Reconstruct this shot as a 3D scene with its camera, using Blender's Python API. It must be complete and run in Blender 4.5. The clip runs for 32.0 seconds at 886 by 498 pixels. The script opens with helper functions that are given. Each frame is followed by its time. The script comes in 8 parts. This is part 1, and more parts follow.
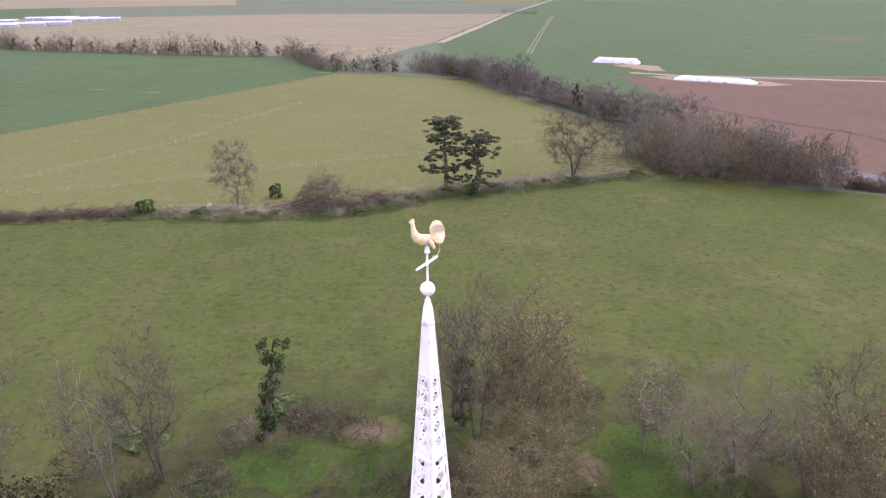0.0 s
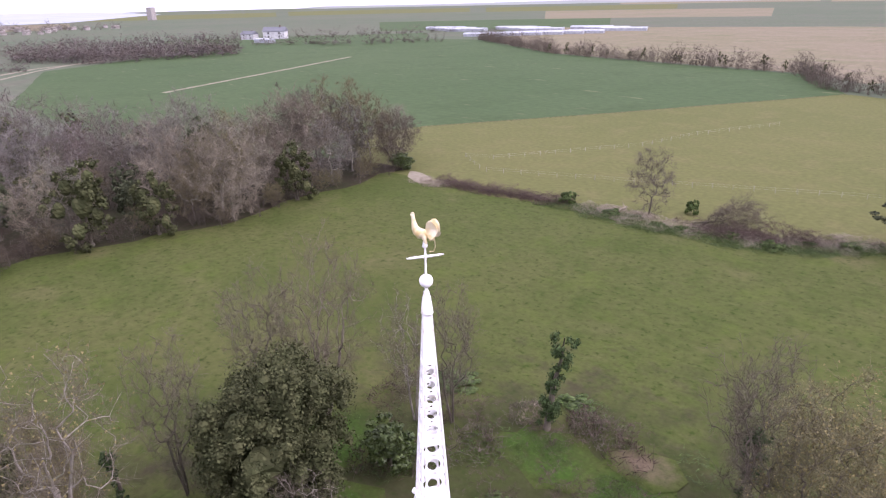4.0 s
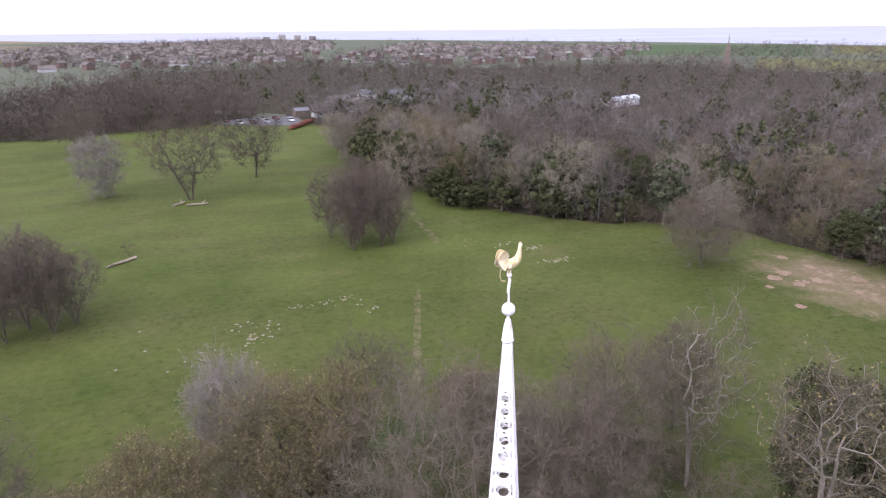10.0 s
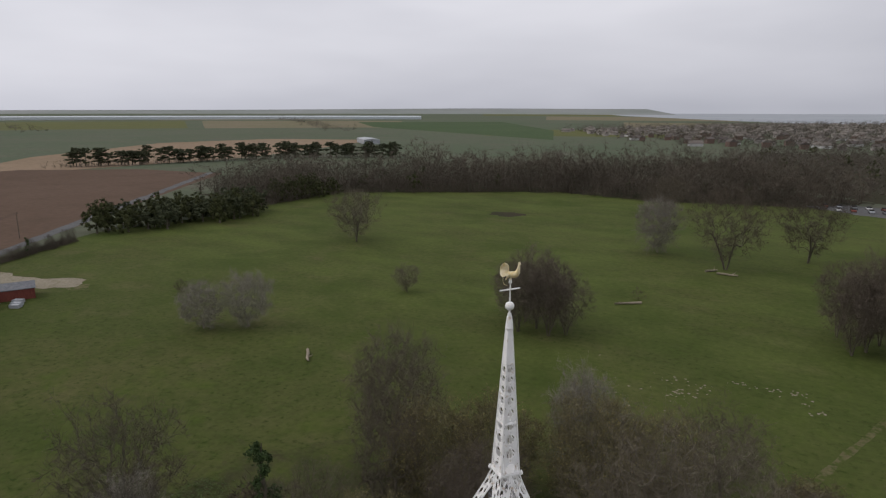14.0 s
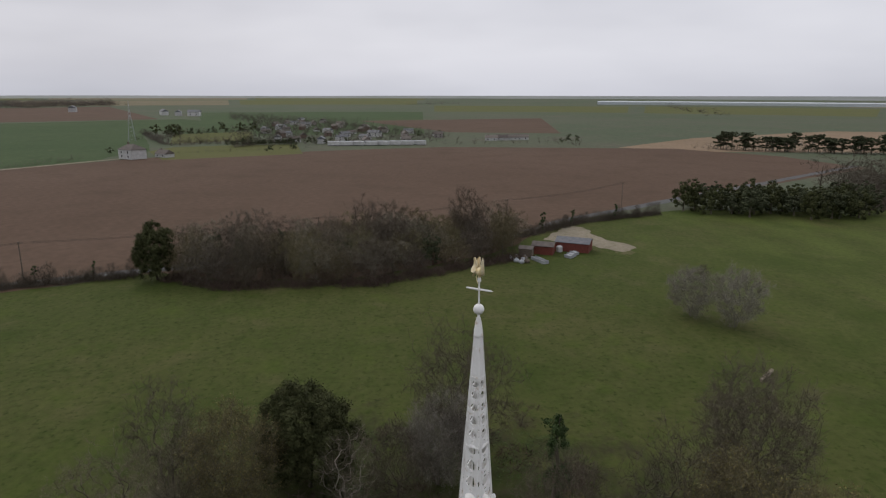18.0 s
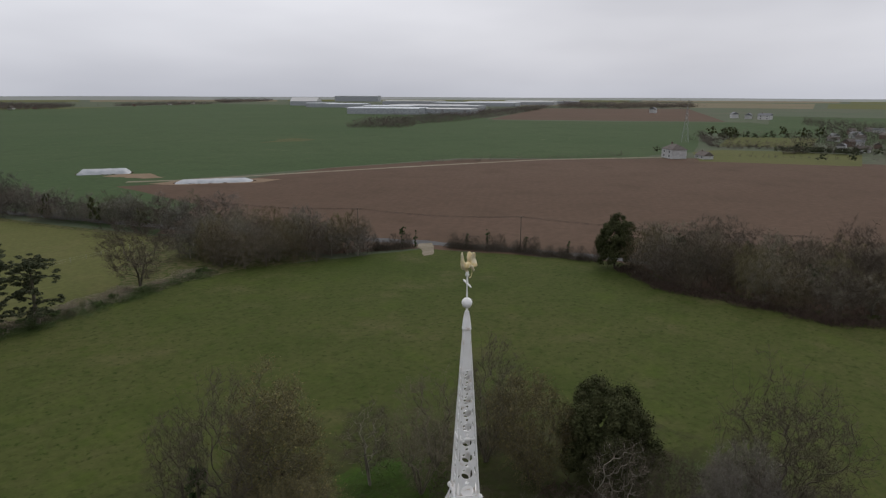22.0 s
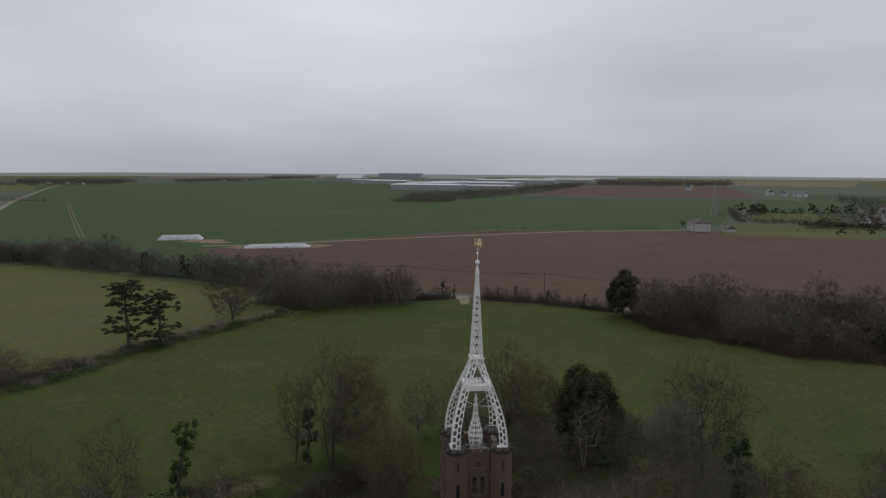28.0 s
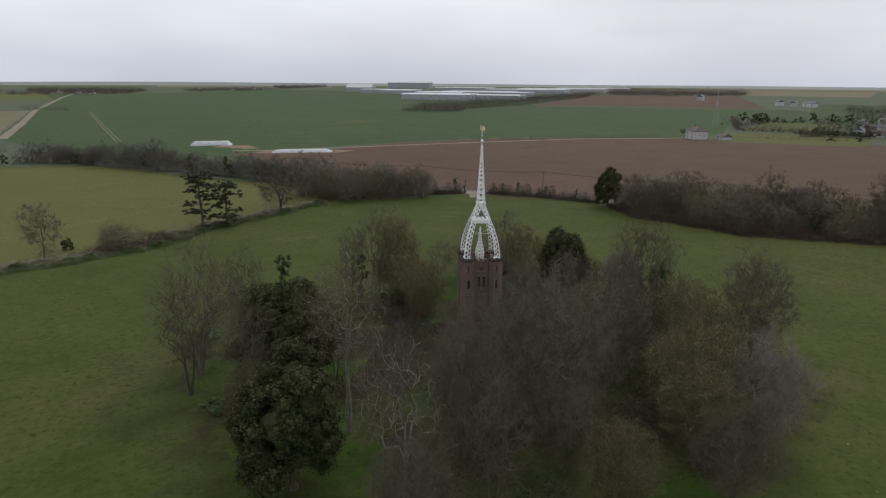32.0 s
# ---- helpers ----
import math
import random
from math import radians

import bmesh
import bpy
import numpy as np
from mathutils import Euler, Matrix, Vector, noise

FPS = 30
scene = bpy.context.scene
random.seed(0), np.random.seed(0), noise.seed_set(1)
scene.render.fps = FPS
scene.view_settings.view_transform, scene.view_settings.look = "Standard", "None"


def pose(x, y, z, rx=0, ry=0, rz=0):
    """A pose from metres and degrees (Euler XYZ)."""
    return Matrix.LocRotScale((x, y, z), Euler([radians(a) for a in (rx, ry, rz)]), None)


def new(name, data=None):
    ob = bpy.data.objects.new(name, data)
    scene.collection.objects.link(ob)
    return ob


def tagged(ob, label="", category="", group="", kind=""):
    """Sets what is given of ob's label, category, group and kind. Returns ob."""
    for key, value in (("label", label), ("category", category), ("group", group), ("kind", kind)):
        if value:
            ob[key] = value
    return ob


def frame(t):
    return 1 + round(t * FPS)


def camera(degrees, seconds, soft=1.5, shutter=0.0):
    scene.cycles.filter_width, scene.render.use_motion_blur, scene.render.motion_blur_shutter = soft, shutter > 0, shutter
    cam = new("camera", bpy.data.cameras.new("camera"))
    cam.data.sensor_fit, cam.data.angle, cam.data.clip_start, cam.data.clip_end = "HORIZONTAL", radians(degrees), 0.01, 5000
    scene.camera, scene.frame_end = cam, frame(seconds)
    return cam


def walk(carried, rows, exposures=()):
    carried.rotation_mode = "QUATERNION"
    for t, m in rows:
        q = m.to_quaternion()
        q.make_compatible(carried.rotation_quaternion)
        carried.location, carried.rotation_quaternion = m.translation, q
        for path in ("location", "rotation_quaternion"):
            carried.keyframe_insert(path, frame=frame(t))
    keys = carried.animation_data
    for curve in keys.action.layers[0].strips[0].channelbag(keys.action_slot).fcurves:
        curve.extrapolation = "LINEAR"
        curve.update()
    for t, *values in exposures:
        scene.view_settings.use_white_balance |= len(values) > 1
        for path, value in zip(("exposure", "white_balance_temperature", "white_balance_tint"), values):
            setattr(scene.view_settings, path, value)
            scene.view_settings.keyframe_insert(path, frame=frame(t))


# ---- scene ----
# ---- camera and its path: an orbit round the spire's tip, then a long pull back ----
CAM = camera(68.87, 32.0, soft=1.25)
PATH = [
    (0.0, pose(0.84, -16.53, 39.17, 67.52, 0.21, 1.29)),
    (0.5, pose(1.37, -16.96, 39.30, 67.69, 0.21, 2.97)),
    (1.0, pose(1.93, -17.15, 39.33, 67.90, 0.26, 4.73)),
    (1.5, pose(2.56, -17.11, 39.24, 68.16, 0.37, 6.81)),
    (2.0, pose(3.54, -16.75, 39.08, 68.30, 0.44, 10.18)),
    (2.5, pose(5.29, -16.13, 38.90, 68.40, 0.22, 16.47)),
    (3.0, pose(7.74, -15.24, 38.89, 68.41, 0.26, 24.98)),
    (3.5, pose(10.48, -14.05, 38.95, 68.69, 0.92, 34.38)),
    (4.0, pose(13.02, -12.51, 39.10, 68.88, 1.12, 44.01)),
    (4.5, pose(15.31, -10.64, 39.31, 69.00, 0.91, 53.82)),
    (5.0, pose(17.17, -8.32, 39.48, 69.07, 0.62, 63.68)),
    (5.5, pose(18.34, -5.57, 39.52, 69.14, 0.58, 73.44)),
    (6.0, pose(18.68, -2.58, 39.42, 69.20, 0.83, 83.08)),
    (6.5, pose(18.79, 0.30, 39.42, 69.24, 0.89, 92.66)),
    (7.0, pose(18.33, 3.12, 39.34, 69.38, 0.97, 102.12)),
    (7.5, pose(17.30, 5.79, 39.32, 69.37, 0.95, 111.68)),
    (8.0, pose(16.03, 8.31, 39.31, 69.46, 1.01, 121.24)),
    (8.5, pose(14.52, 10.70, 39.42, 69.52, 0.82, 130.95)),
    (9.0, pose(12.47, 12.67, 39.45, 69.60, 0.81, 140.57)),
    (9.5, pose(10.40, 14.60, 39.55, 69.80, 0.75, 150.20)),
    (10.0, pose(8.22, 16.65, 39.52, 70.86, 0.56, 159.79)),
    (10.5, pose(5.99, 19.15, 39.58, 72.27, 0.37, 168.91)),
    (11.0, pose(3.60, 22.08, 39.74, 73.83, 0.25, 177.10)),
    (11.5, pose(0.78, 24.68, 39.77, 75.39, 0.01, -175.49)),
    (12.0, pose(-2.41, 26.77, 39.84, 76.49, -0.05, -168.60)),
    (12.5, pose(-5.56, 27.82, 39.87, 77.25, -0.15, -162.47)),
    (13.0, pose(-8.43, 28.11, 39.95, 77.74, -0.18, -157.08)),
    (13.5, pose(-11.02, 27.57, 40.11, 77.81, -0.17, -151.99)),
    (14.0, pose(-13.04, 25.83, 40.09, 77.67, -0.17, -147.01)),
    (14.5, pose(-14.35, 23.15, 39.92, 77.34, -0.18, -142.06)),
    (15.0, pose(-15.42, 20.19, 39.70, 76.96, -0.19, -136.62)),
    (15.5, pose(-16.91, 17.42, 39.55, 76.69, -0.19, -130.19)),
    (16.0, pose(-18.96, 14.72, 39.49, 76.53, -0.20, -122.68)),
    (16.5, pose(-20.77, 11.78, 39.40, 76.43, -0.33, -114.84)),
    (17.0, pose(-22.27, 8.72, 39.35, 76.42, -0.34, -107.04)),
    (17.5, pose(-23.24, 5.39, 39.31, 76.41, -0.25, -99.22)),
    (18.0, pose(-23.85, 1.98, 39.30, 76.36, -0.15, -91.36)),
    (18.5, pose(-24.13, -1.51, 39.32, 76.42, -0.21, -83.46)),
    (19.0, pose(-23.81, -5.04, 39.38, 76.34, -0.25, -75.54)),
    (19.5, pose(-22.65, -8.42, 39.33, 76.30, -0.11, -67.56)),
    (20.0, pose(-21.13, -11.58, 39.33, 76.25, -0.06, -59.64)),
    (20.5, pose(-19.59, -14.12, 39.31, 76.24, -0.05, -52.69)),
    (21.0, pose(-18.43, -15.67, 39.22, 76.36, -0.06, -47.96)),
    (21.5, pose(-17.76, -16.59, 39.19, 76.41, -0.06, -45.02)),
    (22.0, pose(-17.52, -16.95, 39.14, 76.48, -0.12, -43.68)),
    (22.5, pose(-17.46, -17.04, 39.13, 76.49, -0.09, -43.23)),
    (23.0, pose(-17.73, -17.51, 39.04, 76.71, -0.09, -42.76)),
    (23.5, pose(-18.38, -18.46, 38.98, 77.27, -0.14, -42.22)),
    (24.0, pose(-19.55, -19.90, 38.95, 77.96, -0.12, -41.81)),
    (24.5, pose(-21.11, -21.74, 38.98, 78.73, -0.14, -41.47)),
    (25.0, pose(-23.05, -23.93, 39.03, 79.52, -0.20, -41.17)),
    (25.5, pose(-25.26, -26.35, 38.98, 80.30, -0.20, -40.96)),
    (26.0, pose(-27.57, -28.91, 38.93, 81.01, -0.20, -40.76)),
    (26.5, pose(-29.98, -31.62, 38.87, 81.64, -0.20, -40.58)),
    (27.0, pose(-32.49, -34.44, 38.84, 82.20, -0.21, -40.41)),
    (27.5, pose(-35.11, -37.33, 38.85, 82.69, -0.24, -40.26)),
    (28.0, pose(-37.87, -40.27, 38.90, 83.13, -0.29, -40.13)),
    (28.5, pose(-40.82, -43.50, 38.89, 83.50, -0.26, -40.06)),
    (29.0, pose(-43.79, -46.65, 38.89, 83.84, -0.27, -39.99)),
    (29.5, pose(-46.67, -49.70, 38.91, 84.12, -0.30, -39.97)),
    (30.0, pose(-49.52, -52.68, 38.98, 84.36, -0.28, -39.93)),
    (30.5, pose(-52.36, -55.69, 38.71, 83.52, -0.27, -39.89)),
    (31.0, pose(-54.96, -58.71, 38.70, 81.07, -0.30, -39.75)),
    (31.5, pose(-57.39, -61.70, 38.80, 78.22, -0.30, -39.53)),
    (32.0, pose(-59.73, -64.63, 38.99, 75.37, -0.32, -39.29)),
]
EXPOSURES = [(0.0, 1.78, 6050, 35), (3.5, 1.76, 6050, 36), (6.0, 1.74, 6000, 37), (8.0, 1.82, 5900, 36), (9.0, 1.78, 5880, 34), (10.0, 1.6, 5950, 30), (10.5, 1.3, 6100, 25), (11.5, 0.64, 6400, 15), (12.5, 0.22, 6500, 13), (13.5, 0.16, 6550, 13), (19.0, 0.14, 6550, 12), (23.0, 0.06, 6500, 11), (28.0, -0.24, 6400, 10), (30.5, -0.2, 6400, 10), (31.0, -0.06, 6400, 10), (32.0, 0.3, 6400, 10)]
walk(CAM, PATH, EXPOSURES)

# ---- overcast daylight ----
world = bpy.data.worlds.new("overcast_sky")
scene.world = world
world.use_nodes = True
wn, wl = world.node_tree.nodes, world.node_tree.links
wn.clear()
w_out = wn.new("ShaderNodeOutputWorld")
w_bg = wn.new("ShaderNodeBackground")
w_sky = wn.new("ShaderNodeTexSky")
w_sky.sky_type = "NISHITA"
w_sky.sun_disc = False
w_sky.sun_elevation, w_sky.sun_rotation = radians(42), radians(62)
w_sky.air_density, w_sky.dust_density = 1.0, 4.0
w_co = wn.new("ShaderNodeTexCoord")
w_map = wn.new("ShaderNodeMapping")
w_map.inputs["Scale"].default_value = (1.0, 1.0, 4.2)
w_n1 = wn.new("ShaderNodeTexNoise")
w_n1.inputs["Scale"].default_value, w_n1.inputs["Detail"].default_value, w_n1.inputs["Roughness"].default_value = 1.5, 4, 0.45
w_ramp = wn.new("ShaderNodeValToRGB")
w_ramp.color_ramp.elements[0].position, w_ramp.color_ramp.elements[0].color = 0.3, (0.53, 0.545, 0.595, 1)
w_ramp.color_ramp.elements[1].position, w_ramp.color_ramp.elements[1].color = 0.72, (0.80, 0.812, 0.855, 1)
w_skys = wn.new("ShaderNodeVectorMath")
w_skys.operation = "SCALE"
w_skys.inputs["Scale"].default_value = 0.08
w_mix = wn.new("ShaderNodeMix")
w_mix.data_type = "RGBA"
w_mix.inputs["Factor"].default_value = 0.93
wl.new(w_co.outputs["Generated"], w_map.inputs["Vector"])
wl.new(w_map.outputs["Vector"], w_n1.inputs["Vector"])
wl.new(w_n1.outputs["Fac"], w_ramp.inputs["Fac"])
wl.new(w_sky.outputs["Color"], w_skys.inputs[0])
wl.new(w_skys.outputs["Vector"], w_mix.inputs["A"])
wl.new(w_ramp.outputs["Color"], w_mix.inputs["B"])
# the overcast dims towards the horizon
w_sep = wn.new("ShaderNodeSeparateXYZ")
w_low = wn.new("ShaderNodeValToRGB")
w_low.color_ramp.elements[0].position, w_low.color_ramp.elements[0].color = 0.0, (0.74, 0.755, 0.785, 1)
w_low.color_ramp.elements[1].position, w_low.color_ramp.elements[1].color = 0.2, (1.02, 1.02, 1.02, 1)
w_mul = wn.new("ShaderNodeMix")
w_mul.data_type, w_mul.blend_type = "RGBA", "MULTIPLY"
w_mul.inputs["Factor"].default_value = 1.0
wl.new(w_co.outputs["Generated"], w_sep.inputs["Vector"])
wl.new(w_sep.outputs["Z"], w_low.inputs["Fac"])
wl.new(w_mix.outputs["Result"], w_mul.inputs["A"])
wl.new(w_low.outputs["Color"], w_mul.inputs["B"])
# and is a little brighter round the hidden sun
w_dir = wn.new("ShaderNodeVectorMath")
w_dir.operation = "DOT_PRODUCT"
w_dir.inputs[1].default_value = (0.656, 0.349, 0.669)
w_glow = wn.new("ShaderNodeMapRange")
w_glow.inputs["From Min"].default_value, w_glow.inputs["From Max"].default_value = -0.6, 0.95
w_glow.inputs["To Min"].default_value, w_glow.inputs["To Max"].default_value = 0.86, 1.07
w_fin = wn.new("ShaderNodeVectorMath")
w_fin.operation = "SCALE"
wl.new(w_co.outputs["Generated"], w_dir.inputs[0])
wl.new(w_dir.outputs["Value"], w_glow.inputs["Value"])
wl.new(w_mul.outputs["Result"], w_fin.inputs[0])
wl.new(w_glow.outputs["Result"], w_fin.inputs["Scale"])
wl.new(w_fin.outputs["Vector"], w_bg.inputs["Color"])
w_bg.inputs["Strength"].default_value = 1.0
wl.new(w_bg.outputs["Background"], w_out.inputs["Surface"])

sun_data = bpy.data.lights.new("sun", "SUN")
sun_data.energy, sun_data.angle, sun_data.color = 0.7, radians(25), (1.0, 0.96, 0.9)
sun = new("sun", sun_data)
sun.rotation_euler = (radians(48), 0, radians(118))

# ---- materials ----
MATS = {}


def material(name, c1, c2, scale=1.0, detail=6, rough=0.85, c3=None, scale3=0.05, bump=0.0, bump_scale=None, metallic=0.0, spec=0.3, island=0.0, obj=0.0, stops=(0.35, 0.65), stretch=None, c3_range=(0.45, 0.65)):
    """Two tones mixed by fine noise, a third by broad noise, relief, and a spread per piece or per thing."""
    if name in MATS:
        return MATS[name]
    m = bpy.data.materials.new(name)
    m.use_nodes = True
    n, l = m.node_tree.nodes, m.node_tree.links
    b = n["Principled BSDF"]
    b.inputs["Roughness"].default_value, b.inputs["Metallic"].default_value = rough, metallic
    b.inputs["Specular IOR Level"].default_value = spec
    tc = n.new("ShaderNodeTexCoord")
    src = tc.outputs["Object"]
    if stretch:
        mp = n.new("ShaderNodeMapping")
        mp.inputs["Scale"].default_value = stretch
        l.new(src, mp.inputs["Vector"])
        src = mp.outputs["Vector"]
    t1 = n.new("ShaderNodeTexNoise")
    t1.inputs["Scale"].default_value, t1.inputs["Detail"].default_value = scale, detail
    l.new(src, t1.inputs["Vector"])
    r1 = n.new("ShaderNodeValToRGB")
    r1.color_ramp.elements[0].position, r1.color_ramp.elements[1].position = stops
    r1.color_ramp.elements[0].color, r1.color_ramp.elements[1].color = (*c1, 1), (*c2, 1)
    l.new(t1.outputs["Fac"], r1.inputs["Fac"])
    col = r1.outputs["Color"]
    if c3:
        t3 = n.new("ShaderNodeTexNoise")
        t3.inputs["Scale"].default_value, t3.inputs["Detail"].default_value = scale3, 4
        l.new(tc.outputs["Object"], t3.inputs["Vector"])
        r3 = n.new("ShaderNodeMapRange")
        r3.inputs["From Min"].default_value, r3.inputs["From Max"].default_value = c3_range
        l.new(t3.outputs["Fac"], r3.inputs["Value"])
        mx = n.new("ShaderNodeMix")
        mx.data_type = "RGBA"
        l.new(r3.outputs["Result"], mx.inputs["Factor"])
        l.new(col, mx.inputs["A"])
        mx.inputs["B"].default_value = (*c3, 1)
        col = mx.outputs["Result"]
    if island or obj:
        hs = n.new("ShaderNodeHueSaturation")
        mr = n.new("ShaderNodeMapRange")
        amount = island or obj
        mr.inputs["To Min"].default_value, mr.inputs["To Max"].default_value = 1 - amount, 1 + amount
        if island:
            g = n.new("ShaderNodeNewGeometry")
            l.new(g.outputs["Random Per Island"], mr.inputs["Value"])
        else:
            g = n.new("ShaderNodeObjectInfo")
            l.new(g.outputs["Random"], mr.inputs["Value"])
        l.new(mr.outputs["Result"], hs.inputs["Value"])
        if obj:
            mh = n.new("ShaderNodeMapRange")
            mh.inputs["To Min"].default_value, mh.inputs["To Max"].default_value = 0.485, 0.515
            l.new(g.outputs["Random"], mh.inputs["Value"])
            l.new(mh.outputs["Result"], hs.inputs["Hue"])
        l.new(col, hs.inputs["Color"])
        col = hs.outputs["Color"]
    l.new(col, b.inputs["Base Color"])
    if bump:
        tb = n.new("ShaderNodeTexNoise")
        tb.inputs["Scale"].default_value, tb.inputs["Detail"].default_value = bump_scale or scale * 3, 6
        l.new(src, tb.inputs["Vector"])
        bp = n.new("ShaderNodeBump")
        bp.inputs["Strength"].default_value = bump
        l.new(tb.outputs["Fac"], bp.inputs["Height"])
        l.new(bp.outputs["Normal"], b.inputs["Normal"])
    MATS[name] = m
    return m


MEADOW_TONES = [(0.053, 0.068, 0.017), (0.070, 0.075, 0.024), (0.040, 0.058, 0.012), (0.100, 0.091, 0.040)]


def land(name, tones, patch_scale=0.02, fine=0.6, grain=4.0, rows=None, bump=0.25, over=None, reach_=(0.55, 1.0)):
    """Ground cover: tones by broad, middle and fine noise; rows=(angle, spacing, tone, amount) adds drill lines;
    over="edge" lets the meadow's grass creep in from the sheet's edge, over="worn" everywhere in patches."""
    m = bpy.data.materials.new(name)
    m.use_nodes = True
    n, l = m.node_tree.nodes, m.node_tree.links
    b = n["Principled BSDF"]
    b.inputs["Roughness"].default_value, b.inputs["Specular IOR Level"].default_value = 0.95, 0.08
    tc = n.new("ShaderNodeTexCoord")

    def noise_raw(scale, detail=5, stretch=None):
        t = n.new("ShaderNodeTexNoise")
        t.inputs["Scale"].default_value, t.inputs["Detail"].default_value, t.inputs["Roughness"].default_value = scale, detail, 0.62
        if stretch:
            mp = n.new("ShaderNodeMapping")
            mp.inputs["Rotation"].default_value = (0, 0, radians(stretch[0]))
            mp.inputs["Scale"].default_value = (1, stretch[1], 1)
            l.new(tc.outputs["Object"], mp.inputs["Vector"])
            l.new(mp.outputs["Vector"], t.inputs["Vector"])
        else:
            l.new(tc.outputs["Object"], t.inputs["Vector"])
        return t.outputs["Fac"]

    def spread(sock, lo, hi, to0=0.0, to1=1.0):
        r = n.new("ShaderNodeMapRange")
        r.inputs["From Min"].default_value, r.inputs["From Max"].default_value = lo, hi
        r.inputs["To Min"].default_value, r.inputs["To Max"].default_value = to0, to1
        l.new(sock, r.inputs["Value"])
        return r.outputs["Result"]

    def mix(fac, a, c):
        x = n.new("ShaderNodeMix")
        x.data_type = "RGBA"
        l.new(fac, x.inputs["Factor"])
        for sock, v in (("A", a), ("B", c)):
            if isinstance(v, tuple):
                x.inputs[sock].default_value = (*v, 1)
            else:
                l.new(v, x.inputs[sock])
        return x.outputs["Result"]

    def colours(tones, patch_scale, fine):
        col = mix(spread(noise_raw(patch_scale), 0.35, 0.65), tones[0], tones[1])
        col = mix(spread(noise_raw(fine, 6), 0.5, 0.75), col, tones[2])
        if len(tones) > 3:
            col = mix(spread(noise_raw(patch_scale * 4.3, 6), 0.55, 0.78), col, tones[3])
            col = mix(spread(noise_raw(0.22, 6, (28, 3.0)), 0.56, 0.8, 0.0, 0.4), col, tones[3])
        if len(tones) > 3 and tones is MEADOW_TONES:
            col = mix(spread(noise_raw(1.1, 4), 0.55, 0.68, 0.0, 0.85), col, (0.023, 0.042, 0.006))
            col = mix(spread(noise_raw(0.13, 6), 0.52, 0.7, 0.0, 0.7), col, (0.060, 0.082, 0.016))
            # lusher turf to the south, with limy streaks
            sy = n.new("ShaderNodeSeparateXYZ")
            l.new(tc.outputs["Object"], sy.inputs["Vector"])
            south = n.new("ShaderNodeMath")
            south.operation = "MULTIPLY"
            l.new(spread(sy.outputs["Y"], -35, -95, 0.0, 1.0), south.inputs[0])
            l.new(spread(noise_raw(0.035, 6, (35, 2.2)), 0.36, 0.66, 0.0, 0.9), south.inputs[1])
            col = mix(south.outputs["Value"], col, (0.078, 0.100, 0.024))
            col = mix(spread(noise_raw(0.045, 5), 0.5, 0.68, 0.0, 0.55), col, (0.034, 0.054, 0.009))
        return col

    col = colours(tones, patch_scale, fine)
    if rows:
        angle, spacing, tone, amount = rows
        mp = n.new("ShaderNodeMapping")
        mp.inputs["Rotation"].default_value = (0, 0, radians(angle))
        l.new(tc.outputs["Object"], mp.inputs["Vector"])
        wv = n.new("ShaderNodeTexWave")
        wv.inputs["Scale"].default_value, wv.inputs["Distortion"].default_value, wv.inputs["Detail Scale"].default_value = 0.314 / spacing, 1.5, 0.3
        l.new(mp.outputs["Vector"], wv.inputs["Vector"])
        col = mix(spread(wv.outputs["Fac"], 0.5, 1.0, 0.0, amount), col, tone)
        # thin patches where the crop is bare, drawn out along the drill lines
        col = mix(spread(noise_raw(0.05, 7, (angle, 5.0)), 0.62, 0.8, 0.0, 0.75), col, (0.20, 0.175, 0.11) if amount > 0.1 else tone)
    if over:
        grass = colours(MEADOW_TONES, 0.016, 0.5)
        if over == "edge":
            sp = n.new("ShaderNodeSeparateXYZ")
            l.new(tc.outputs["Generated"], sp.inputs["Vector"])
            cb = n.new("ShaderNodeCombineXYZ")
            for k in ("X", "Y"):
                l.new(spread(sp.outputs[k], 0.0, 1.0, -1.0, 1.0), cb.inputs[k])
            ln = n.new("ShaderNodeVectorMath")
            ln.operation = "LENGTH"
            l.new(cb.outputs["Vector"], ln.inputs[0])
            ad = n.new("ShaderNodeMath")
            l.new(ln.outputs["Value"], ad.inputs[0])
            l.new(spread(noise_raw(0.25, 7), 0.25, 0.75, -0.4, 0.4), ad.inputs[1])
            fac = spread(ad.outputs["Value"], reach_[1], reach_[0])
        else:
            fac = spread(noise_raw(0.7, 8), 0.44, 0.70)
        col = mix(fac, grass, col)
    t = noise_raw(grain, 8)
    hs = n.new("ShaderNodeHueSaturation")
    l.new(spread(t, 0.25, 0.75, 0.8, 1.2), hs.inputs["Value"])
    l.new(col, hs.inputs["Color"])
    l.new(hs.outputs["Color"], b.inputs["Base Color"])
    bp = n.new("ShaderNodeBump")
    bp.inputs["Strength"].default_value, bp.inputs["Distance"].default_value = bump, 0.15
    l.new(t, bp.inputs["Height"])
    l.new(bp.outputs["Normal"], b.inputs["Normal"])
    return m


